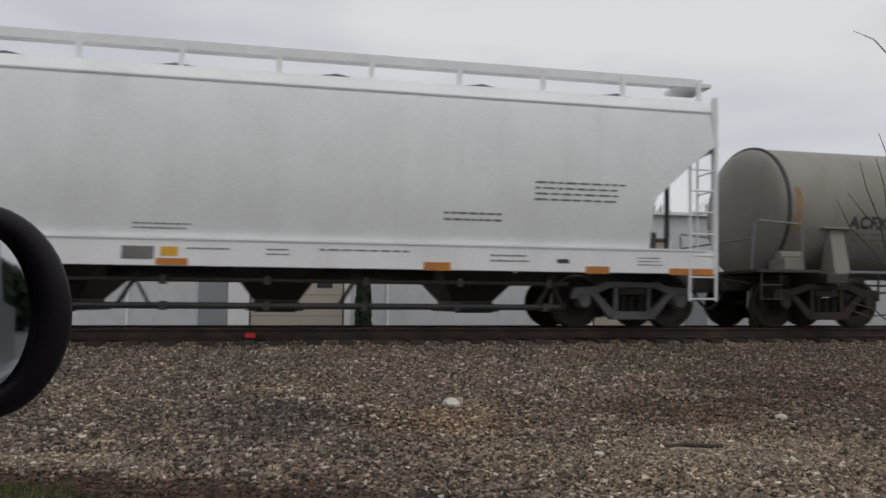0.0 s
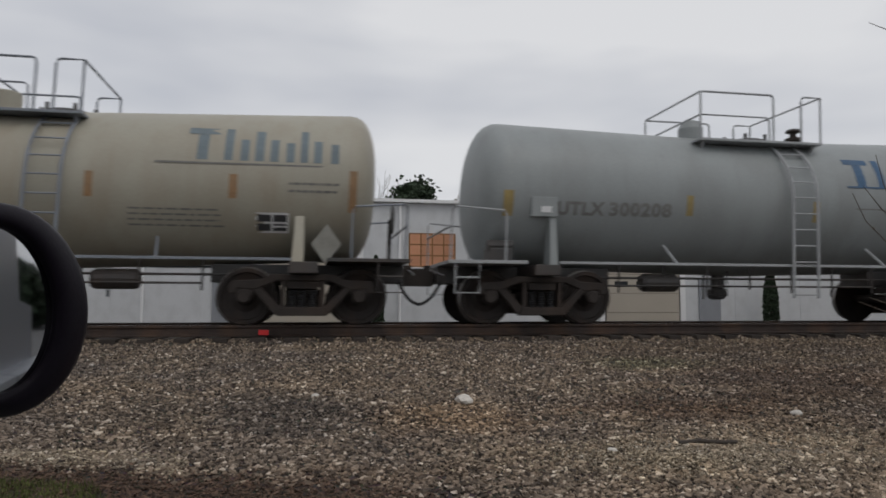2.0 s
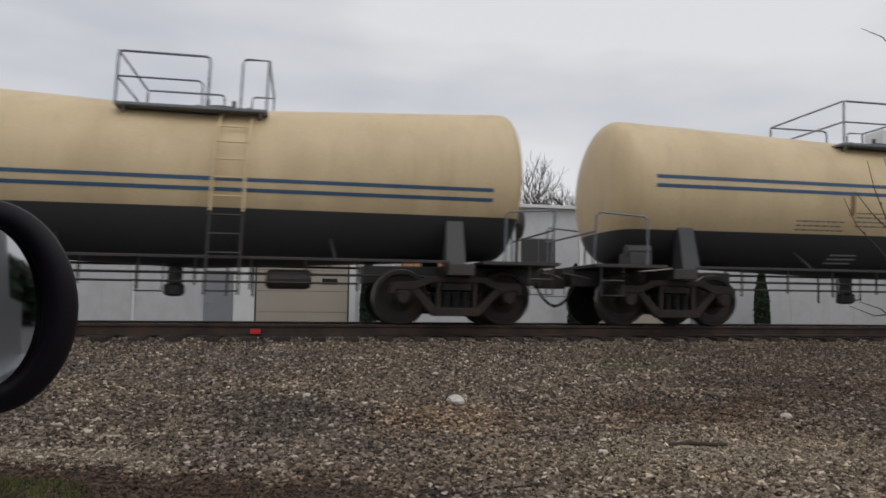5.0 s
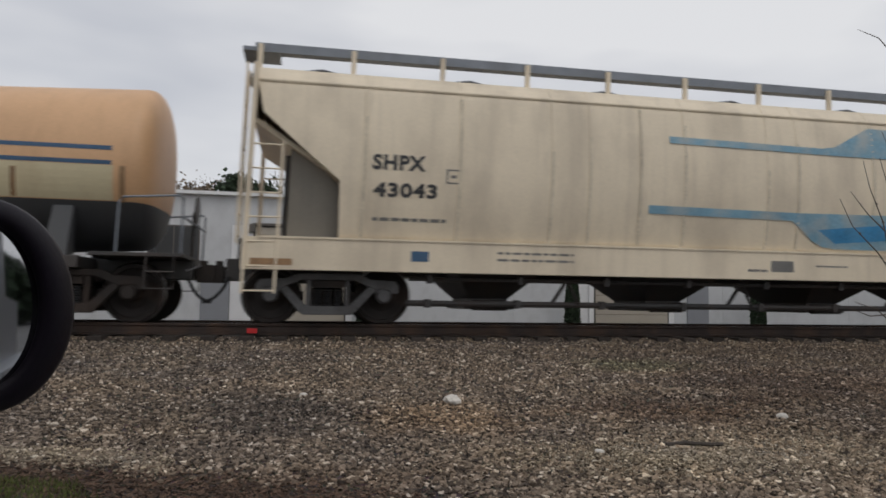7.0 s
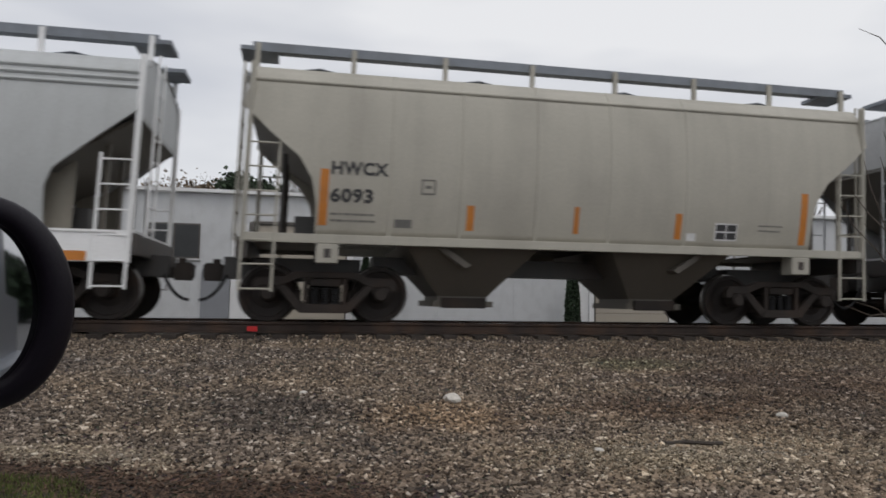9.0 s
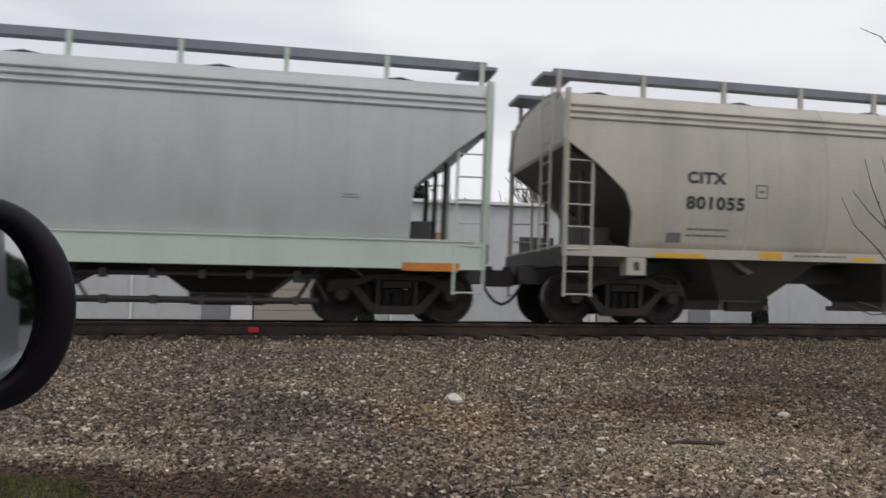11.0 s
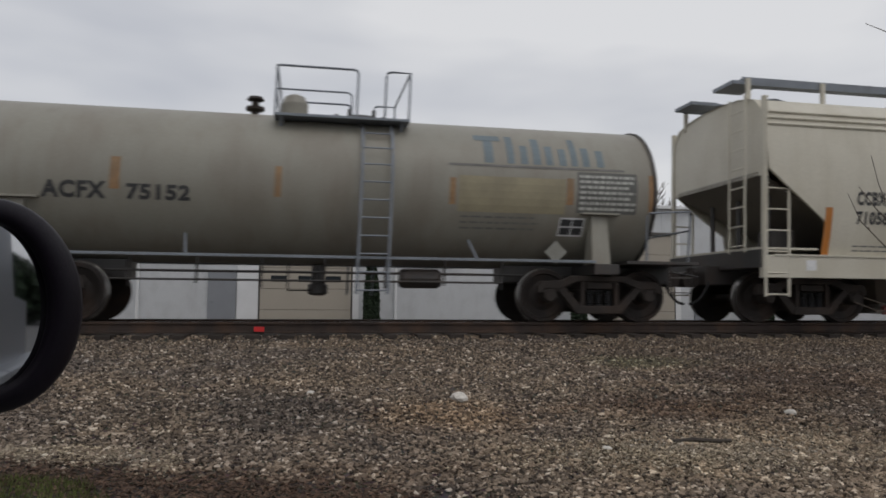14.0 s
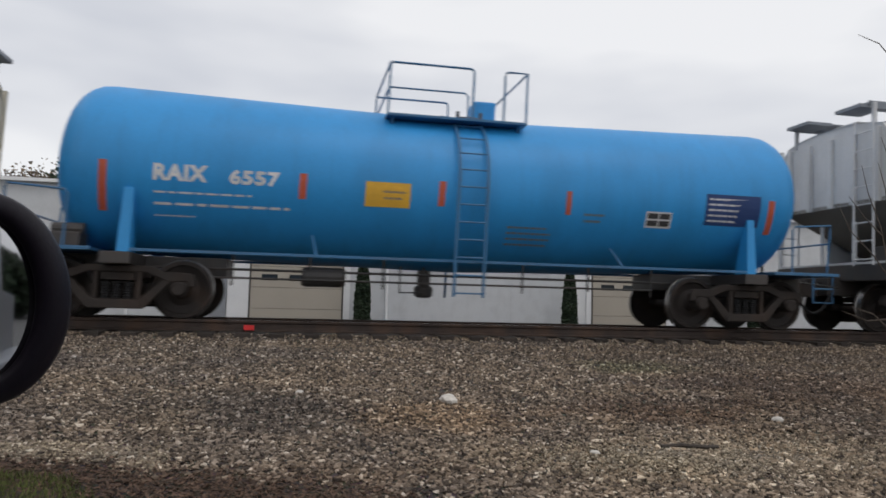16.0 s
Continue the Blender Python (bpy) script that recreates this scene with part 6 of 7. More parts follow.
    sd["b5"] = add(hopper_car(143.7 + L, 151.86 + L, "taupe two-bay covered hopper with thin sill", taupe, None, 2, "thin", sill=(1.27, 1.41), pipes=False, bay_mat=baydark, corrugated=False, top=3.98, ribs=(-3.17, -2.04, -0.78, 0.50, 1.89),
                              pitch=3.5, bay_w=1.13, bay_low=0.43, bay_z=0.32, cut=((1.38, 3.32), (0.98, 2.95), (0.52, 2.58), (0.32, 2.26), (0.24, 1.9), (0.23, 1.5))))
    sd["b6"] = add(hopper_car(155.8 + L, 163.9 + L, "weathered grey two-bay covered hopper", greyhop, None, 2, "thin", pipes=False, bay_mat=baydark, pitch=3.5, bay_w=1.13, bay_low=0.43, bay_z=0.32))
    sd["c0b"] = add(hopper_car(167.9 + L, 176.7 + L, "pale grey covered hopper with pale green sill", pale, palegreen, 2, "deep", top=3.95, pitch=3.5, bay_w=1.15, bay_z=0.34))
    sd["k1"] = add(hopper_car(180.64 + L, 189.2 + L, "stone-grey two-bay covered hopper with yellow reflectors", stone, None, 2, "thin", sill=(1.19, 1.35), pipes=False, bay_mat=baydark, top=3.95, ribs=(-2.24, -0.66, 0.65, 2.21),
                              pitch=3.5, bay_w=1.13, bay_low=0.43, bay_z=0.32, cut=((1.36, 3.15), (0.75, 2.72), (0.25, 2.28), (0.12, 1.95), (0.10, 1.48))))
    sd["k2"] = add(tank_car(193.1 + L, 201.86 + L, "white over black tank car with rusty valve cover", whitetank, black, 1.84, dome="box", lid=M_RUSTLID, supports=black, r=1.25, zc=2.21, rise=0.15, pl=-1.12, pr=1.25, ladder=0.70, guard=0.82, drum=black, gear=1, rail=greyrail, dome_x=-0.85))
    sd["k3"] = add(tank_car(205.91 + L, 214.64 + L, "white over black tank car with yellow reflectors", whitetank, black, 1.82, dome="drum", supports=black, tone="grey", r=1.25, zc=2.23, rise=0.12, pl=-1.24, pr=1.20, ladder=-0.41, lid=whitesill, dome_x=0.56, mirrored=True))
    sd["k4"] = add(tank_car(218.62 + L, 227.9 + L, "olive-grey tank car with flat heads and an ochre panel", olive, rim=True, flat=0.2, dome="cap", r=1.22, zc=2.23, pl=-0.94, pr=1.26, ladder=0.73, guard=0.78))
    sd["k5"] = add(hopper_car(232.01 + L, 248.09 + L, "long stone-grey covered hopper with pointed bays", longstone, None, 4, "deep", sill=(0.85, 1.24), pipes=False, bay_mat=baydark, top=4.0, pitch=4.05, bay_w=0.95, bay_low=0.20, bay_z=0.22, gate=M_REDGATE, ladder_top=2.42,
                              cut=((1.25, 2.75), (0.88, 2.44), (0.09, 1.84), (0.09, 1.25))))
    sd["k6"] = add(tank_car(252.2 + L, 262.76 + L, "bright blue tank car with white lettering", bluep, dome="box", rail=bluerail, r=1.31, zc=2.26, rise=0.15, flat=0.5, frame=M_BLACK, gear=1, pl=-1.39, pr=1.03, ladder=0.04, guard=0.86, valve=False, saddle=(0.09, 0.44)))
    sd["k7"] = add(hopper_car(266.75 + L, 276.7 + L, "old white covered hopper with ribbed end", greyhop, None, 3, "deep", end_ribs=True, top=3.95, cut=((1.25, 2.62), (0.9, 2.55), (0.1, 2.2), (0.1, 1.45)), bay_mat=baydark))
    mark_train(sd)


def mark_train(sd):
    """Numbers, reflectors, stencils and company marks on the near sides."""
    s = sd["c0"]
    s.lines(5.67, 7.27, 2.11, 2.48, 4, M_SOFTINK)
    s.lines(-0.42, 0.40, 1.50, 1.63, 2, M_FADED)
    s.lines(4.18, 5.24, 1.74, 1.94, 2, M_FADED)
    s.plate(-0.54, -0.10, 1.07, 1.26, M_FADED)
    s.plate(-0.01, 0.23, 1.12, 1.26, M_YELLOW)
    s.plate(-0.07, 0.38, 0.99, 1.09, M_ORANGE)
    s.plate(3.89, 4.32, 0.97, 1.10, M_ORANGE)
    s.plate(6.59, 7.01, 0.96, 1.08, M_ORANGE)
    s.plate(8.09, 8.92, 0.96, 1.07, M_ORANGE)
    s.lines(0.36, 1.01, 1.20, 1.28, 1, M_FADED)
    s.lines(2.27, 3.79, 1.22, 1.30, 1, M_SOFTINK)
    s.lines(4.97, 5.65, 1.10, 1.27, 2, M_FADED)
    s.plate(6.09, 6.30, 1.12, 1.19, M_INK)
    s.lines(7.51, 7.96, 1.09, 1.26, 3, M_SOFTINK)
    s.lines(1.49, 1.86, 1.14, 1.28, 2, M_FADED)
    s = sd["c1"]
    s.text("ACFX", -4.26, -3.40, 1.88, 2.12, M_INK)
    s.text("79210", -3.12, -2.22, 1.88, 2.13, M_INK)
    s.plate(-5.38, -5.26, 1.84, 2.62, M_OLDTAPE)
    s.plate(-3.36, -3.25, 2.00, 2.42, M_OLDTAPE)
    s.plate(-0.89, -0.80, 1.98, 2.39, M_OLDTAPE)
    s.lines(-4.13, -2.00, 1.63, 1.84, 2, M_FADED)
    s.tag(-1.82, -0.78, 1.71, 2.11, M_WHITEINK)
    s.plate(-0.88, -0.75, 2.02, 2.46, M_OLDTAPE)
    s.plate(1.73, 1.84, 2.02, 2.46, M_OLDTAPE)
    s.plate(3.74, 3.85, 2.04, 2.47, M_OLDTAPE)
    s.plate(5.35, 5.48, 1.92, 2.53, M_OLDTAPE)
    s.blocks(1.86, 4.03, 2.62, 3.17, M_FADEDBLUE)
    s.plate(1.23, 3.97, 2.56, 2.60, M_FADED)
    s.plate(1.31, 3.69, 1.85, 2.50, M_OCHRE)
    s.plate(4.08, 5.20, 2.00, 2.60, M_DATAPANEL, "data_panel", 0.002)
    s.lines(4.12, 5.18, 2.02, 2.57, 6, M_PATCH, fill=0.5, words=11, off=0.010)
    s.panel(3.69, 4.13, 1.53, 1.81)
    s.diamond(3.60, 4.02, 1.07, 1.48)
    s.lines(2.09, 3.49, 1.55, 1.85, 3, M_FADED)
    s = sd["c2"]
    s.text("GATX", -4.14, -3.24, 1.91, 2.15, M_SOFTINK)
    s.text("4911", -2.89, -2.27, 1.90, 2.14, M_SOFTINK)
    s.plate(-5.19, -5.05, 1.88, 2.74, M_OLDTAPE)
    s.plate(-3.09, -2.97, 2.04, 2.37, M_OLDTAPE)
    s.plate(-1.00, -0.88, 2.05, 2.42, M_OLDTAPE)
    s.plate(1.25, 1.36, 1.98, 2.36, M_OLDTAPE)
    s.plate(3.32, 3.44, 2.01, 2.38, M_OLDTAPE)
    s.plate(5.16, 5.28, 1.84, 2.49, M_OLDTAPE)
    s.lines(-4.13, -2.26, 1.58, 1.84, 2, M_FADED)
    s.lines(-1.38, -0.48, 1.53, 1.64, 2, M_FADED)
    s.lines(1.86, 3.27, 1.55, 1.87, 4, M_FADED)
    s.panel(3.73, 4.24, 1.51, 1.81)
    s.blocks(2.66, 4.98, 2.60, 3.15, M_FADEDBLUE)
    s.plate(2.22, 4.94, 2.53, 2.56, M_FADED)
    s.diamond(4.60, 5.08, 1.02, 1.66)
    s.lines(4.22, 5.06, 2.09, 2.32, 2, M_FADED)
    s = sd["c3"]
    s.text("UTLX", -4.03, -3.18, 1.88, 2.11, M_SOFTINK)
    s.text("300208", -3.10, -1.96, 1.88, 2.12, M_SOFTINK)
    s.blocks(1.56, 4.10, 2.54, 3.08, M_LOGOBLUE)
    s.plate(1.50, 4.08, 2.51, 2.54, M_LOGOBLUE)
    s.lines(1.66, 2.59, 2.08, 2.16, 1, M_SOFTINK)
    s.panel(3.37, 3.82, 1.49, 1.76)
    s.plate(-1.68, -1.56, 1.92, 2.27, M_DULLTAPE)
    s.plate(0.79, 0.91, 1.86, 2.23, M_DULLTAPE)
    s.plate(2.95, 3.08, 1.93, 2.24, M_DULLTAPE)
    s.plate(-4.96, -4.79, 1.85, 2.27, M_DULLTAPE)
    s = sd["c4"]
    s.text("GATX", -4.15, -3.29, 1.90, 2.14, M_INK)
    s.text("65335", -3.01, -2.01, 1.90, 2.16, M_INK)
    s.plate(-5.15, -5.03, 1.84, 2.72, M_OLDTAPE)
    s.plate(-3.17, -3.06, 2.04, 2.48, M_OLDTAPE)
    s.plate(-0.92, -0.81, 2.06, 2.49, M_OLDTAPE)
    s.plate(1.85, 1.96, 2.03, 2.49, M_OLDTAPE)
    s.plate(3.67, 3.78, 2.02, 2.49, M_OLDTAPE)
    s.plate(5.01, 5.12, 1.81, 2.64, M_OLDTAPE)
    s.plate(-5.10, -4.92, 1.63, 1.72, M_REDMARK)
    s.lines(-4.11, -1.97, 1.60, 1.83, 2, M_FADED)
    s.lines(-1.23, -0.52, 1.55, 1.61, 1, M_FADED)
    s.lines(2.05, 3.48, 1.55, 1.85, 4, M_FADED)
    s.plate(3.74, 4.17, 1.55, 1.80, M_INK)
    s.lines(2.35, 3.33, 1.89, 2.46, 5, M_WHITEINK)
    s.lines(4.07, 4.81, 2.16, 2.27, 2, M_FADED)
    s.shape([(-0.10, 1.66), (0.0, 1.52), (0.10, 1.60), (0.12, 1.85), (0.17, 2.05), (0.10, 2.28), (0.02, 2.20), (-0.04, 2.36), (-0.08, 2.10), (-0.13, 1.90)], M_RUSTRUN, "rust_run", 0.005)
    s = sd["c5"]
    s.band(-5.04, 5.04, 2.517, 2.581, M_LOGOBLUE, "stripe")
    s.band(-5.04, 5.04, 2.284, 2.347, M_LOGOBLUE, "stripe")
    s.text("SHPX", -4.02, -3.22, 1.90, 2.16, M_INK)
    s.text("206357", -3.05, -1.87, 1.88, 2.14, M_INK)
    s.plate(-5.23, -5.10, 1.45, 2.32, M_YTAPE)
    s.plate(-3.12, -3.04, 1.89, 2.29, M_YTAPE)
    s.plate(-0.29, -0.18, 1.92, 2.28, M_YTAPE)
    s.plate(2.19, 2.29, 1.84, 2.29, M_YTAPE)
    s.lines(-3.99, -2.35, 1.58, 1.83, 2, M_WHITEINK)
    s.lines(-1.65, -0.34, 2.00, 2.12, 1, M_FADED)
    s.plate(2.02, 3.52, 2.60, 3.30, M_PATCH)
    s.plate(-4.42, -4.18, 1.27, 1.41, M_WHITEINK)
    s.lines(-1.99, -1.03, 1.19, 1.48, 3, M_FADED)
    s.panel(1.50, 2.15, 1.16, 1.47)
    s = sd["b1"]
    s.band(-5.07, 5.07, 2.609, 2.675, M_LOGOBLUE, "stripe")
    s.band(-5.07, 5.07, 2.451, 2.516, M_LOGOBLUE, "stripe")
    s.scrawl(1.90, 3.41, 2.62, 3.32, M_WHITEINK)
    s.plate(-1.23, -1.13, 2.08, 2.47, M_OLDTAPE)
    s.plate(1.35, 1.43, 2.08, 2.45, M_OLDTAPE)
    s.plate(3.45, 3.55, 2.08, 2.48, M_OLDTAPE)
    s.plate(5.20, 5.32, 1.85, 2.71, M_OLDTAPE)
    s.lines(-2.28, -1.21, 1.77, 2.00, 3, M_FADED)
    s.lines(-1.09, -0.02, 1.86, 2.17, 4, M_FADED)
    s.lines(2.15, 3.31, 2.17, 2.38, 2, M_FADED)
    s.lines(2.53, 3.60, 1.77, 1.95, 2, M_FADED)
    s.plate(3.73, 4.10, 1.80, 2.04, M_INK)
    s.lines(4.20, 5.15, 1.87, 2.28, 4, M_FADED)
    s.lines(-1.30, -0.72, 1.21, 1.42, 3, M_WHITEINK)
    s = sd["b2"]
    s.band(-5.02, 5.02, 2.613, 2.678, M_LOGOBLUE, "stripe")
    s.band(-5.02, 5.02, 2.394, 2.457, M_LOGOBLUE, "stripe")
    s.band(-5.05, 5.05, 1.881, 2.385, M_CREAMBAND, "lower_band")
    s.text("SHPX", -4.11, -3.24, 1.92, 2.17, M_INK)
    s.text("204164", -2.82, -1.64, 1.91, 2.17, M_INK)
    s.plate(-3.10, -3.00, 1.90, 2.31, M_OLDTAPE)
    s.plate(-1.41, -1.32, 1.88, 2.30, M_OLDTAPE)
    s.plate(1.89, 1.96, 1.86, 2.29, M_OLDTAPE)
    s.plate(3.66, 3.74, 1.89, 2.31, M_OLDTAPE)
    s.plate(5.14, 5.22, 1.86, 2.38, M_OLDTAPE)
    s.lines(-1.29, 0.10, 2.12, 2.21, 1, M_FADED)
    s.lines(2.05, 3.38, 2.12, 2.23, 1, M_FADED)
    s.scrawl(1.93, 3.37, 2.61, 3.30, M_LOGOBLUE)
    s.lines(-2.93, -1.55, 1.56, 1.84, 2, M_WHITEINK)
    s.lines(-1.22, -0.15, 1.58, 1.84, 3, M_WHITEINK)
    s.panel(1.27, 1.85, 1.43, 1.74)
    s.lines(2.39, 3.50, 1.30, 1.74, 4, M_FADED)
    s = sd["b3"]
    s.text("SHPX", -7.11, -6.27, 2.46, 2.71, M_INK)
    s.text("43043", -7.08, -6.07, 2.04, 2.27, M_INK)
    s.lines(-7.07, -5.82, 1.62, 1.78, 1, M_FADED)
    s.square_mark(-5.93, -5.70, 2.29, 2.52)
    for x, z1 in ((-7.23, 3.3), (-5.71, 3.7), (-4.16, 2.9), (-3.5, 3.2), (-2.6, 3.75), (-1.78, 3.5), (-0.19, 2.8), (0.41, 3.3), (1.95, 3.7), (3.49, 3.0), (4.12, 3.4), (5.74, 3.6), (7.22, 3.2)):
        s.plate(x - 0.018, x + 0.018, 1.42, z1, M_SEAMDIRT, "grime_streak", off=0.016)
    s.plate(-6.43, -6.15, 1.05, 1.21, M_LOGOBLUE)
    s.lines(-5.03, -3.69, 1.05, 1.27, 2, M_FADED)
    s.plate(-8.86, -8.24, 0.95, 1.05, M_OLDTAPE)
    s.lines(5.80, 7.04, 2.17, 2.61, 4, M_FADED)
    s.plate(-0.10, 0.34, 1.02, 1.21, M_FADED)
    s.plate(2.49, 2.93, 1.04, 1.17, M_OLDTAPE)
    s.plate(6.09, 6.33, 1.01, 1.14, M_FADED)
    s.lines(0.79, 1.49, 1.09, 1.18, 1, M_FADED)
    s.lines(-0.55, -0.14, 0.97, 1.10, 1, M_SOFTINK)
    s.lines(4.58, 5.08, 1.19, 1.27, 1, M_FADED)
    s = sd["b4"]
    s.text("SHQX", -3.65, -2.78, 2.45, 2.68, M_INK)
    s.text("1663", -3.65, -2.92, 2.00, 2.24, M_INK)
    s.lines(-3.66, -2.79, 1.52, 1.71, 2, M_FADED)
    s.square_mark(-2.58, -2.34, 2.21, 2.48)
    s.lines(-0.37, 0.56, 1.59, 1.92, 4, M_REDMARK)
    s.lines(2.47, 3.48, 1.99, 2.12, 2, M_SOFTINK)
    s.panel(2.95, 3.42, 1.52, 1.83)
    s.plate(-2.17, -1.73, 0.91, 1.02, M_ORANGE)
    s.plate(-0.07, 0.38, 0.92, 1.04, M_ORANGE)
    s.plate(1.97, 2.39, 0.93, 1.06, M_ORANGE)
    s.plate(4.09, 4.95, 0.92, 1.06, M_ORANGE)
    s.lines(-1.56, -0.48, 1.10, 1.20, 1, M_SOFTINK)
    s.lines(-0.31, 0.57, 1.11, 1.19, 2, M_FADED)
    s.plate(2.76, 2.97, 1.07, 1.13, M_INK)
    s.plate(-4.86, -4.01, 0.93, 1.07, M_ORANGE)
    s = sd["b5"]
    s.text("HWCX", -4.11, -3.23, 2.33, 2.54, M_INK)
    s.text("6093", -4.11, -3.45, 1.90, 2.13, M_INK)
    s.plate(-4.27, -4.14, 1.55, 2.41, M_ORANGE)
    s.plate(-1.94, -1.82, 1.54, 1.94, M_ORANGE)
    s.plate(-0.13, -0.04, 1.55, 1.99, M_ORANGE)
    s.plate(1.69, 1.81, 1.52, 1.95, M_ORANGE)
    s.plate(4.08, 4.21, 1.49, 2.39, M_ORANGE)
    s.square_mark(-2.70, -2.47, 2.08, 2.32)
    s.lines(-4.09, -3.36, 1.58, 1.78, 2, M_FADED)
    s.plate(-3.09, -2.82, 1.55, 1.68, M_FADED)
    s.panel(2.44, 2.87, 1.52, 1.82)
    s.plate(1.86, 2.09, 1.50, 1.63, M_WHITEINK)
    s.lines(3.27, 3.77, 1.67, 1.84, 2, M_FADED)
    s = sd["c0b"]
    s.plate(4.39, 5.31, 0.89, 1.02, M_ORANGE)
    s.lines(3.41, 3.70, 1.98, 2.07, 2, M_FADED)
    s = sd["k1"]
    s.text("CITX", -3.42, -2.68, 2.47, 2.68, M_INK)
    s.text("801055", -3.43, -2.32, 2.03, 2.26, M_INK)
    s.square_mark(-2.11, -1.88, 2.26, 2.50)
    s.lines(-3.38, -2.56, 1.54, 1.75, 2, M_FADED)
    s.plate(-3.74, -3.47, 1.46, 1.63, M_FADED)
    s.lines(0.71, 2.49, 2.03, 2.17, 2, M_FADED)
    s.panel(2.80, 3.27, 1.58, 1.88)
    s.plate(-3.97, -3.04, 1.20, 1.35, M_YELLOW)
    s.plate(-2.00, -1.56, 1.22, 1.34, M_YELLOW)
    s.plate(-0.13, 0.29, 1.22, 1.35, M_YELLOW)
    s.plate(1.47, 1.92, 1.21, 1.34, M_YELLOW)
    s.plate(3.17, 4.02, 1.20, 1.34, M_YELLOW)
    s.lines(-1.33, -0.22, 1.24, 1.33, 1, M_FADED)
    s = sd["k2"]
    s.text("UTLX", -4.00, -3.36, 1.90, 2.14, M_INK)
    s.text("300427", -3.20, -2.28, 1.86, 2.14, M_INK)
    s.lines(-4.00, -2.93, 2.19, 2.28, 1, M_SOFTINK)
    s.plate(-5.07, -4.91, 1.49, 2.29, M_YTAPE)
    s.plate(-2.22, -2.12, 1.88, 2.29, M_YTAPE)
    s.plate(0.02, 0.13, 1.89, 2.27, M_YTAPE)
    s.plate(2.58, 2.67, 1.88, 2.29, M_YTAPE)
    s.lines(-3.96, -2.65, 1.56, 1.79, 2, M_FADED)
    s.lines(-2.09, -1.71, 2.64, 2.84, 2, M_FADED)
    s.plate(2.62, 2.73, 1.87, 2.30, M_YTAPE)
    s.plate(5.14, 5.28, 1.51, 2.31, M_YTAPE)
    s.plate(3.58, 4.55, 1.84, 2.30, M_FADED)
    s.lines(3.63, 4.51, 1.86, 2.26, 4, M_WHITEINK)
    s.panel(3.05, 3.44, 1.88, 2.12)
    s.lines(1.77, 2.21, 1.83, 2.00, 3, M_SOFTINK)
    s = sd["k3"]
    s.text("UTLX", -4.07, -3.45, 1.93, 2.17, M_INK)
    s.text("300415", -3.30, -2.37, 1.91, 2.15, M_INK)
    s.lines(-4.08, -2.90, 2.21, 2.31, 1, M_SOFTINK)
    s.plate(-4.66, -4.54, 1.67, 2.60, M_YTAPE)
    s.plate(-2.32, -2.23, 1.88, 2.30, M_YTAPE)
    s.plate(-0.77, -0.68, 1.90, 2.33, M_YTAPE)
    s.plate(1.44, 1.57, 1.85, 2.26, M_YTAPE)
    s.plate(4.88, 5.02, 1.81, 2.61, M_YTAPE)
    s.lines(1.63, 2.16, 1.83, 2.02, 3, M_SOFTINK)
    s.panel(2.90, 3.29, 1.85, 2.11)
    s.plate(3.77, 4.86, 1.83, 2.33, M_PATCH)
    s.lines(3.77, 4.77, 2.35, 2.66, 3, M_FADED)
    s.lines(-2.08, -1.67, 2.51, 2.71, 3, M_FADED)
    s = sd["k4"]
    s.text("ACFX", -4.19, -3.29, 1.89, 2.15, M_INK)
    s.text("75152", -3.01, -2.09, 1.89, 2.13, M_INK)
    s.plate(-3.25, -3.11, 2.04, 2.53, M_OLDTAPE)
    s.plate(-0.85, -0.75, 2.00, 2.48, M_OLDTAPE)
    s.plate(1.93, 2.03, 1.98, 2.42, M_OLDTAPE)
    s.plate(3.94, 4.06, 2.03, 2.48, M_OLDTAPE)
    s.plate(5.43, 5.55, 1.95, 2.59, M_OLDTAPE)
    s.blocks(2.37, 4.63, 2.70, 3.23, M_FADEDBLUE)
    s.plate(1.91, 4.99, 2.63, 2.67, M_FADED)
    s.plate(4.13, 5.21, 1.90, 2.60, M_DATAPANEL, "data_panel", 0.002)
    s.lines(4.17, 5.19, 1.93, 2.57, 7, M_PATCH, fill=0.5, words=11, off=0.010)
    s.lines(2.14, 3.55, 1.57, 1.84, 3, M_FADED)
    s.panel(3.86, 4.31, 1.52, 1.82)
    s.diamond(3.67, 4.07, 1.05, 1.45)
    s.plate(2.08, 3.92, 1.87, 2.46, M_OCHRE)
    s = sd["k5"]
    s.text("CCBX", -7.54, -6.94, 2.15, 2.40, M_INK)
    s.text("71058", -7.54, -6.87, 1.81, 2.05, M_INK)
    s.square_mark(-6.32, -6.01, 2.15, 2.38)
    s.lines(-7.55, -6.35, 1.31, 1.47, 2, M_SOFTINK)
    s.plate(-8.16, -8.02, 1.27, 2.10, M_ORANGE)
    s.plate(-3.75, -3.66, 1.28, 1.70, M_ORANGE)
    s.plate(-0.72, -0.24, 0.90, 1.08, M_FADED)
    s.plate(-8.53, -8.33, 0.98, 1.16, M_WHITEINK)
    s.plate(-0.64, -0.54, 1.26, 1.67, M_ORANGE)
    s.plate(2.26, 2.36, 1.30, 1.71, M_ORANGE)
    s.plate(5.02, 5.12, 1.23, 1.64, M_ORANGE)
    s.panel(6.36, 6.92, 1.28, 1.61)
    s.plate(-0.54, -0.07, 0.97, 1.12, M_FADED)
    s.lines(0.94, 2.28, 1.69, 1.84, 1, M_FADED)
    s.plate(-1.92, -1.80, 1.37, 1.48, M_YELLOW)
    s.plate(6.94, 7.36, 0.90, 1.16, M_FADED)
    s.plate(8.01, 8.26, 0.99, 1.09, M_FADED)
    s.plate(8.19, 8.35, 1.26, 2.10, M_ORANGE)
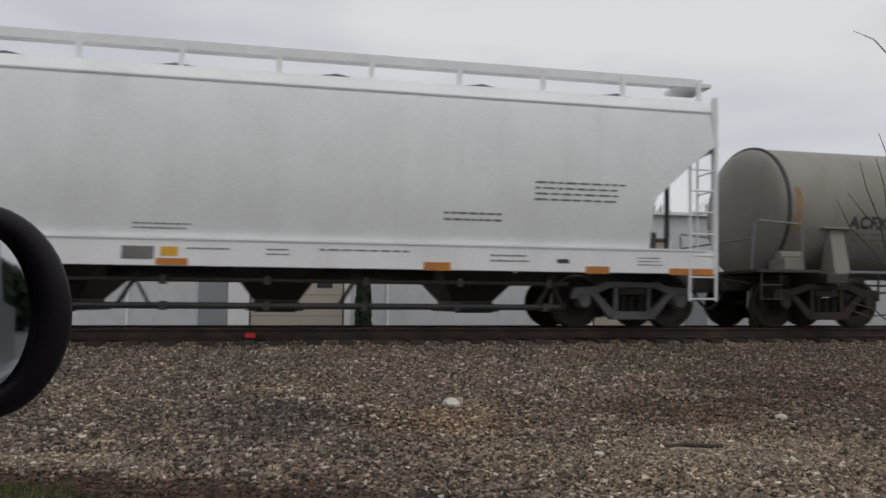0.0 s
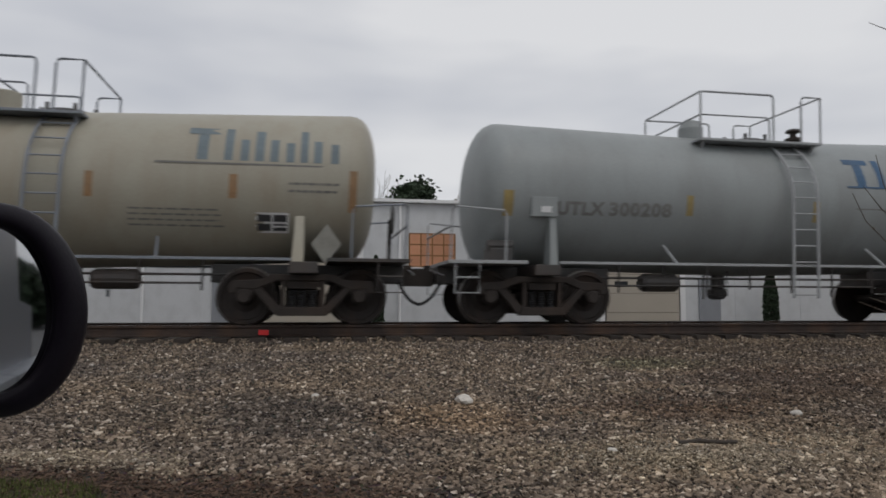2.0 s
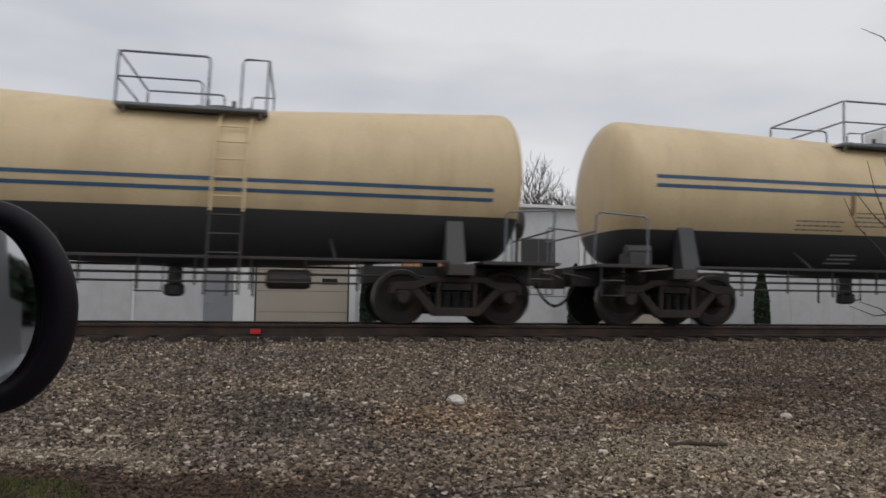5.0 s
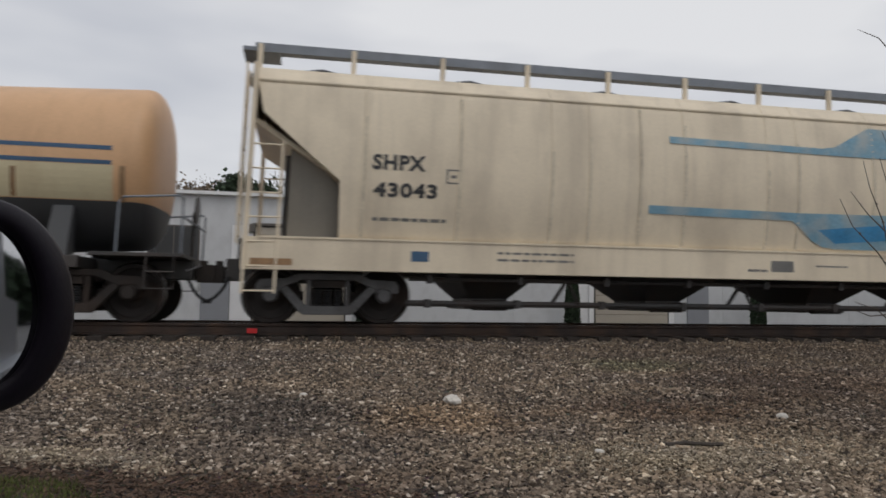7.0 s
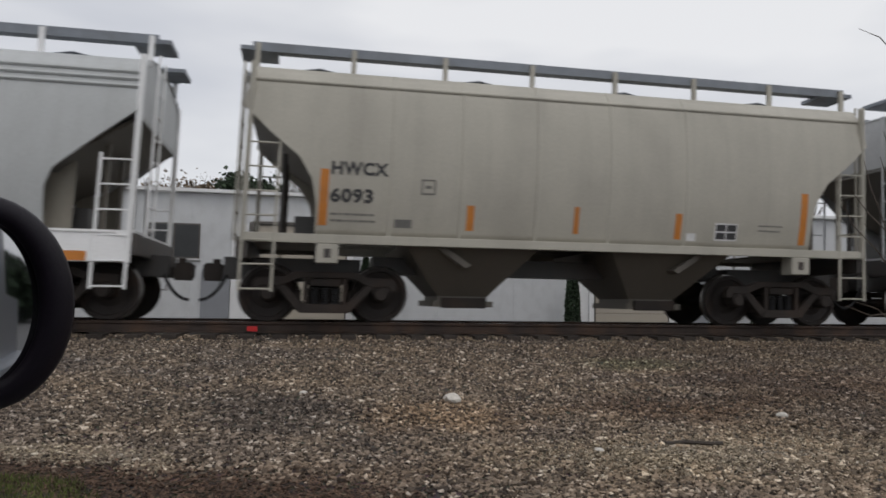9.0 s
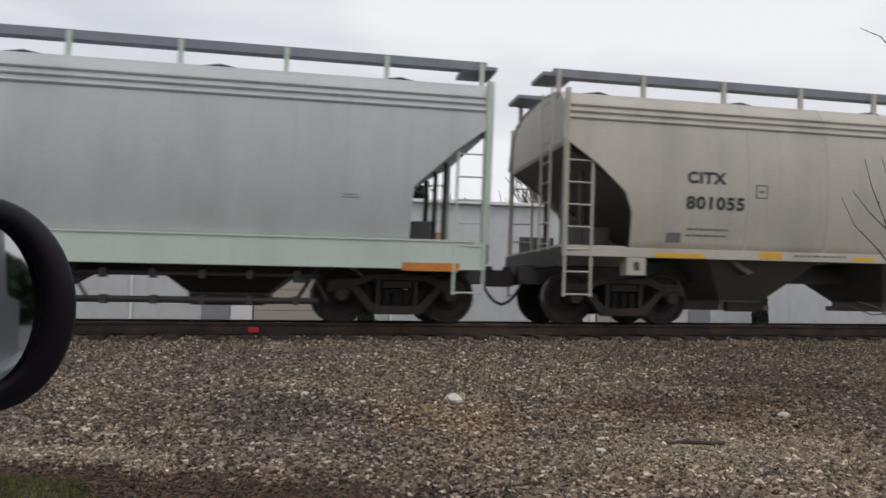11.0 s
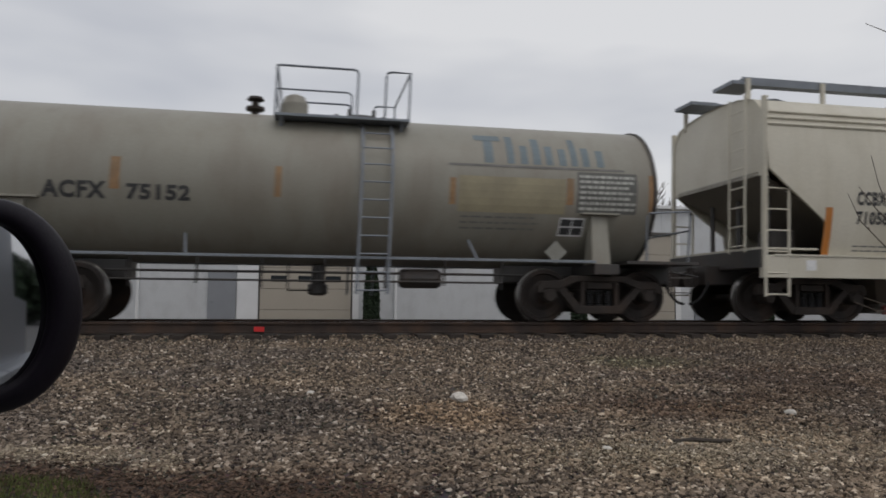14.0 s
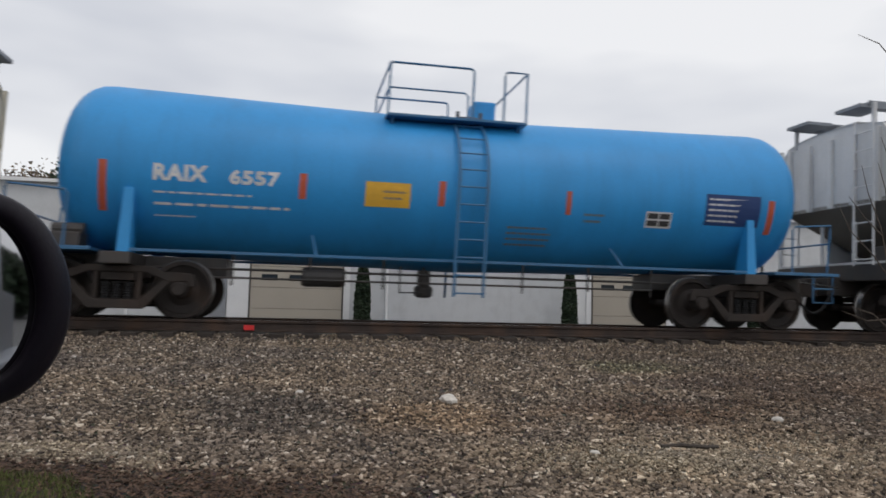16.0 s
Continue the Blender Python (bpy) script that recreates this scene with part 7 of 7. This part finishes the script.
    s.lines(5.87, 6.12, 1.33, 1.46, 2, M_FADED)
    s = sd["k6"]
    s.text("RAIX", -4.86, -4.08, 2.13, 2.38, M_WHITEINK)
    s.text("6557", -3.76, -3.01, 2.12, 2.35, M_WHITEINK)
    s.lines(-4.84, -3.24, 1.92, 2.00, 1, M_WHITEINK)
    s.lines(-4.83, -2.75, 1.74, 1.85, 1, M_WHITEINK)
    s.lines(-4.83, -4.24, 1.60, 1.65, 1, M_WHITEINK)
    s.plate(-5.62, -5.51, 1.66, 2.39, M_REDTAPE)
    s.plate(-2.71, -2.60, 1.96, 2.35, M_REDTAPE)
    s.plate(-0.50, -0.39, 1.96, 2.36, M_REDTAPE)
    s.plate(1.69, 1.78, 1.93, 2.32, M_REDTAPE)
    s.plate(5.51, 5.63, 1.77, 2.36, M_REDTAPE)
    s.plate(-1.68, -0.96, 1.90, 2.29, M_YELLOW)
    s.lines(-1.61, -1.03, 1.99, 2.19, 2, M_SOFTINK)
    s.panel(3.17, 3.65, 1.79, 2.06)
    s.plate(4.28, 5.35, 1.88, 2.42, M_NAVY)
    s.lines(4.34, 5.31, 1.91, 2.38, 5, M_WHITEINK)
    s.lines(2.03, 2.41, 1.79, 2.00, 2, M_FADED)
    s.lines(0.72, 1.51, 1.37, 1.73, 4, M_FADED)
    s = sd["b3"]
    s.shape([(-2.08, 3.29), (-2.07, 3.17), (1.05, 3.12), (2.59, 3.11), (3.72, 3.10), (4.00, 3.17), (4.24, 3.31), (4.46, 3.48), (4.63, 3.65), (3.30, 3.66), (1.90, 3.68), (1.62, 3.51), (1.40, 3.37), (1.15, 3.28), (0.9, 3.24)], M_SWOOSH, off=0.016)
    s.shape([(-2.45, 2.09), (-2.44, 1.95), (0.29, 1.92), (0.48, 1.78), (0.72, 1.58), (0.92, 1.49), (1.20, 1.45), (3.46, 1.45), (3.28, 1.64), (3.02, 1.85), (2.70, 2.00), (2.32, 2.08), (0.45, 2.06)], M_SWOOSH, off=0.016)
    s.shape([(0.82, 1.78), (1.19, 1.55), (2.45, 1.64), (2.79, 1.78), (2.15, 1.90)], M_SWOOSH_DEEP, off=0.019)
    for z in (2.24, 2.08):
        sd["g1"].band(-4.7, 4.7, z, z + 0.06, M_LOGOBLUE, "stripe")


# ---------------------------------------------------------------- build
build_ground()
build_road()
build_track()
build_warehouse()
build_windows()
build_trees()
build_own_car()
build_verge()
CARS = []
build_train()
stones("gravel", M_GRAVEL, 125000, lambda rs, n: in_view(rs, n, 3.4, 11.35, 1.1), lambda rs, n: 0.009 + 0.018 * rs.rand(n) ** 1.9, 3, "loose brown and grey crushed stone")

stones("outer_gravel", M_GRAVEL, 60000, lambda rs, n: in_view(rs, n, 3.4, 11.35, 1.0, True), lambda rs, n: 0.012 + 0.024 * rs.rand(n) ** 1.6, 9, "loose brown and grey crushed stone")


def motions():
    """The train runs past at an even pace; its wheels roll without slipping."""
    times = [0.0, 2.0, 4.0, 6.0, 8.0, 10.0, 12.0, 14.0, 16.0]
    for car in CARS:
        x = car.location.x
        walk(car, [(t, pose(x - SPEED * t, TRACK_Y, -DROP)) for t in times])
    for w, x in WHEELSETS:
        rows = [(k / FPS, pose(x, 0, WHEEL_R) @ Matrix.Rotation(-SPEED * (k / FPS) / WHEEL_R, 4, "Y")) for k in range(0, 481)]
        walk(w, rows)


motions()
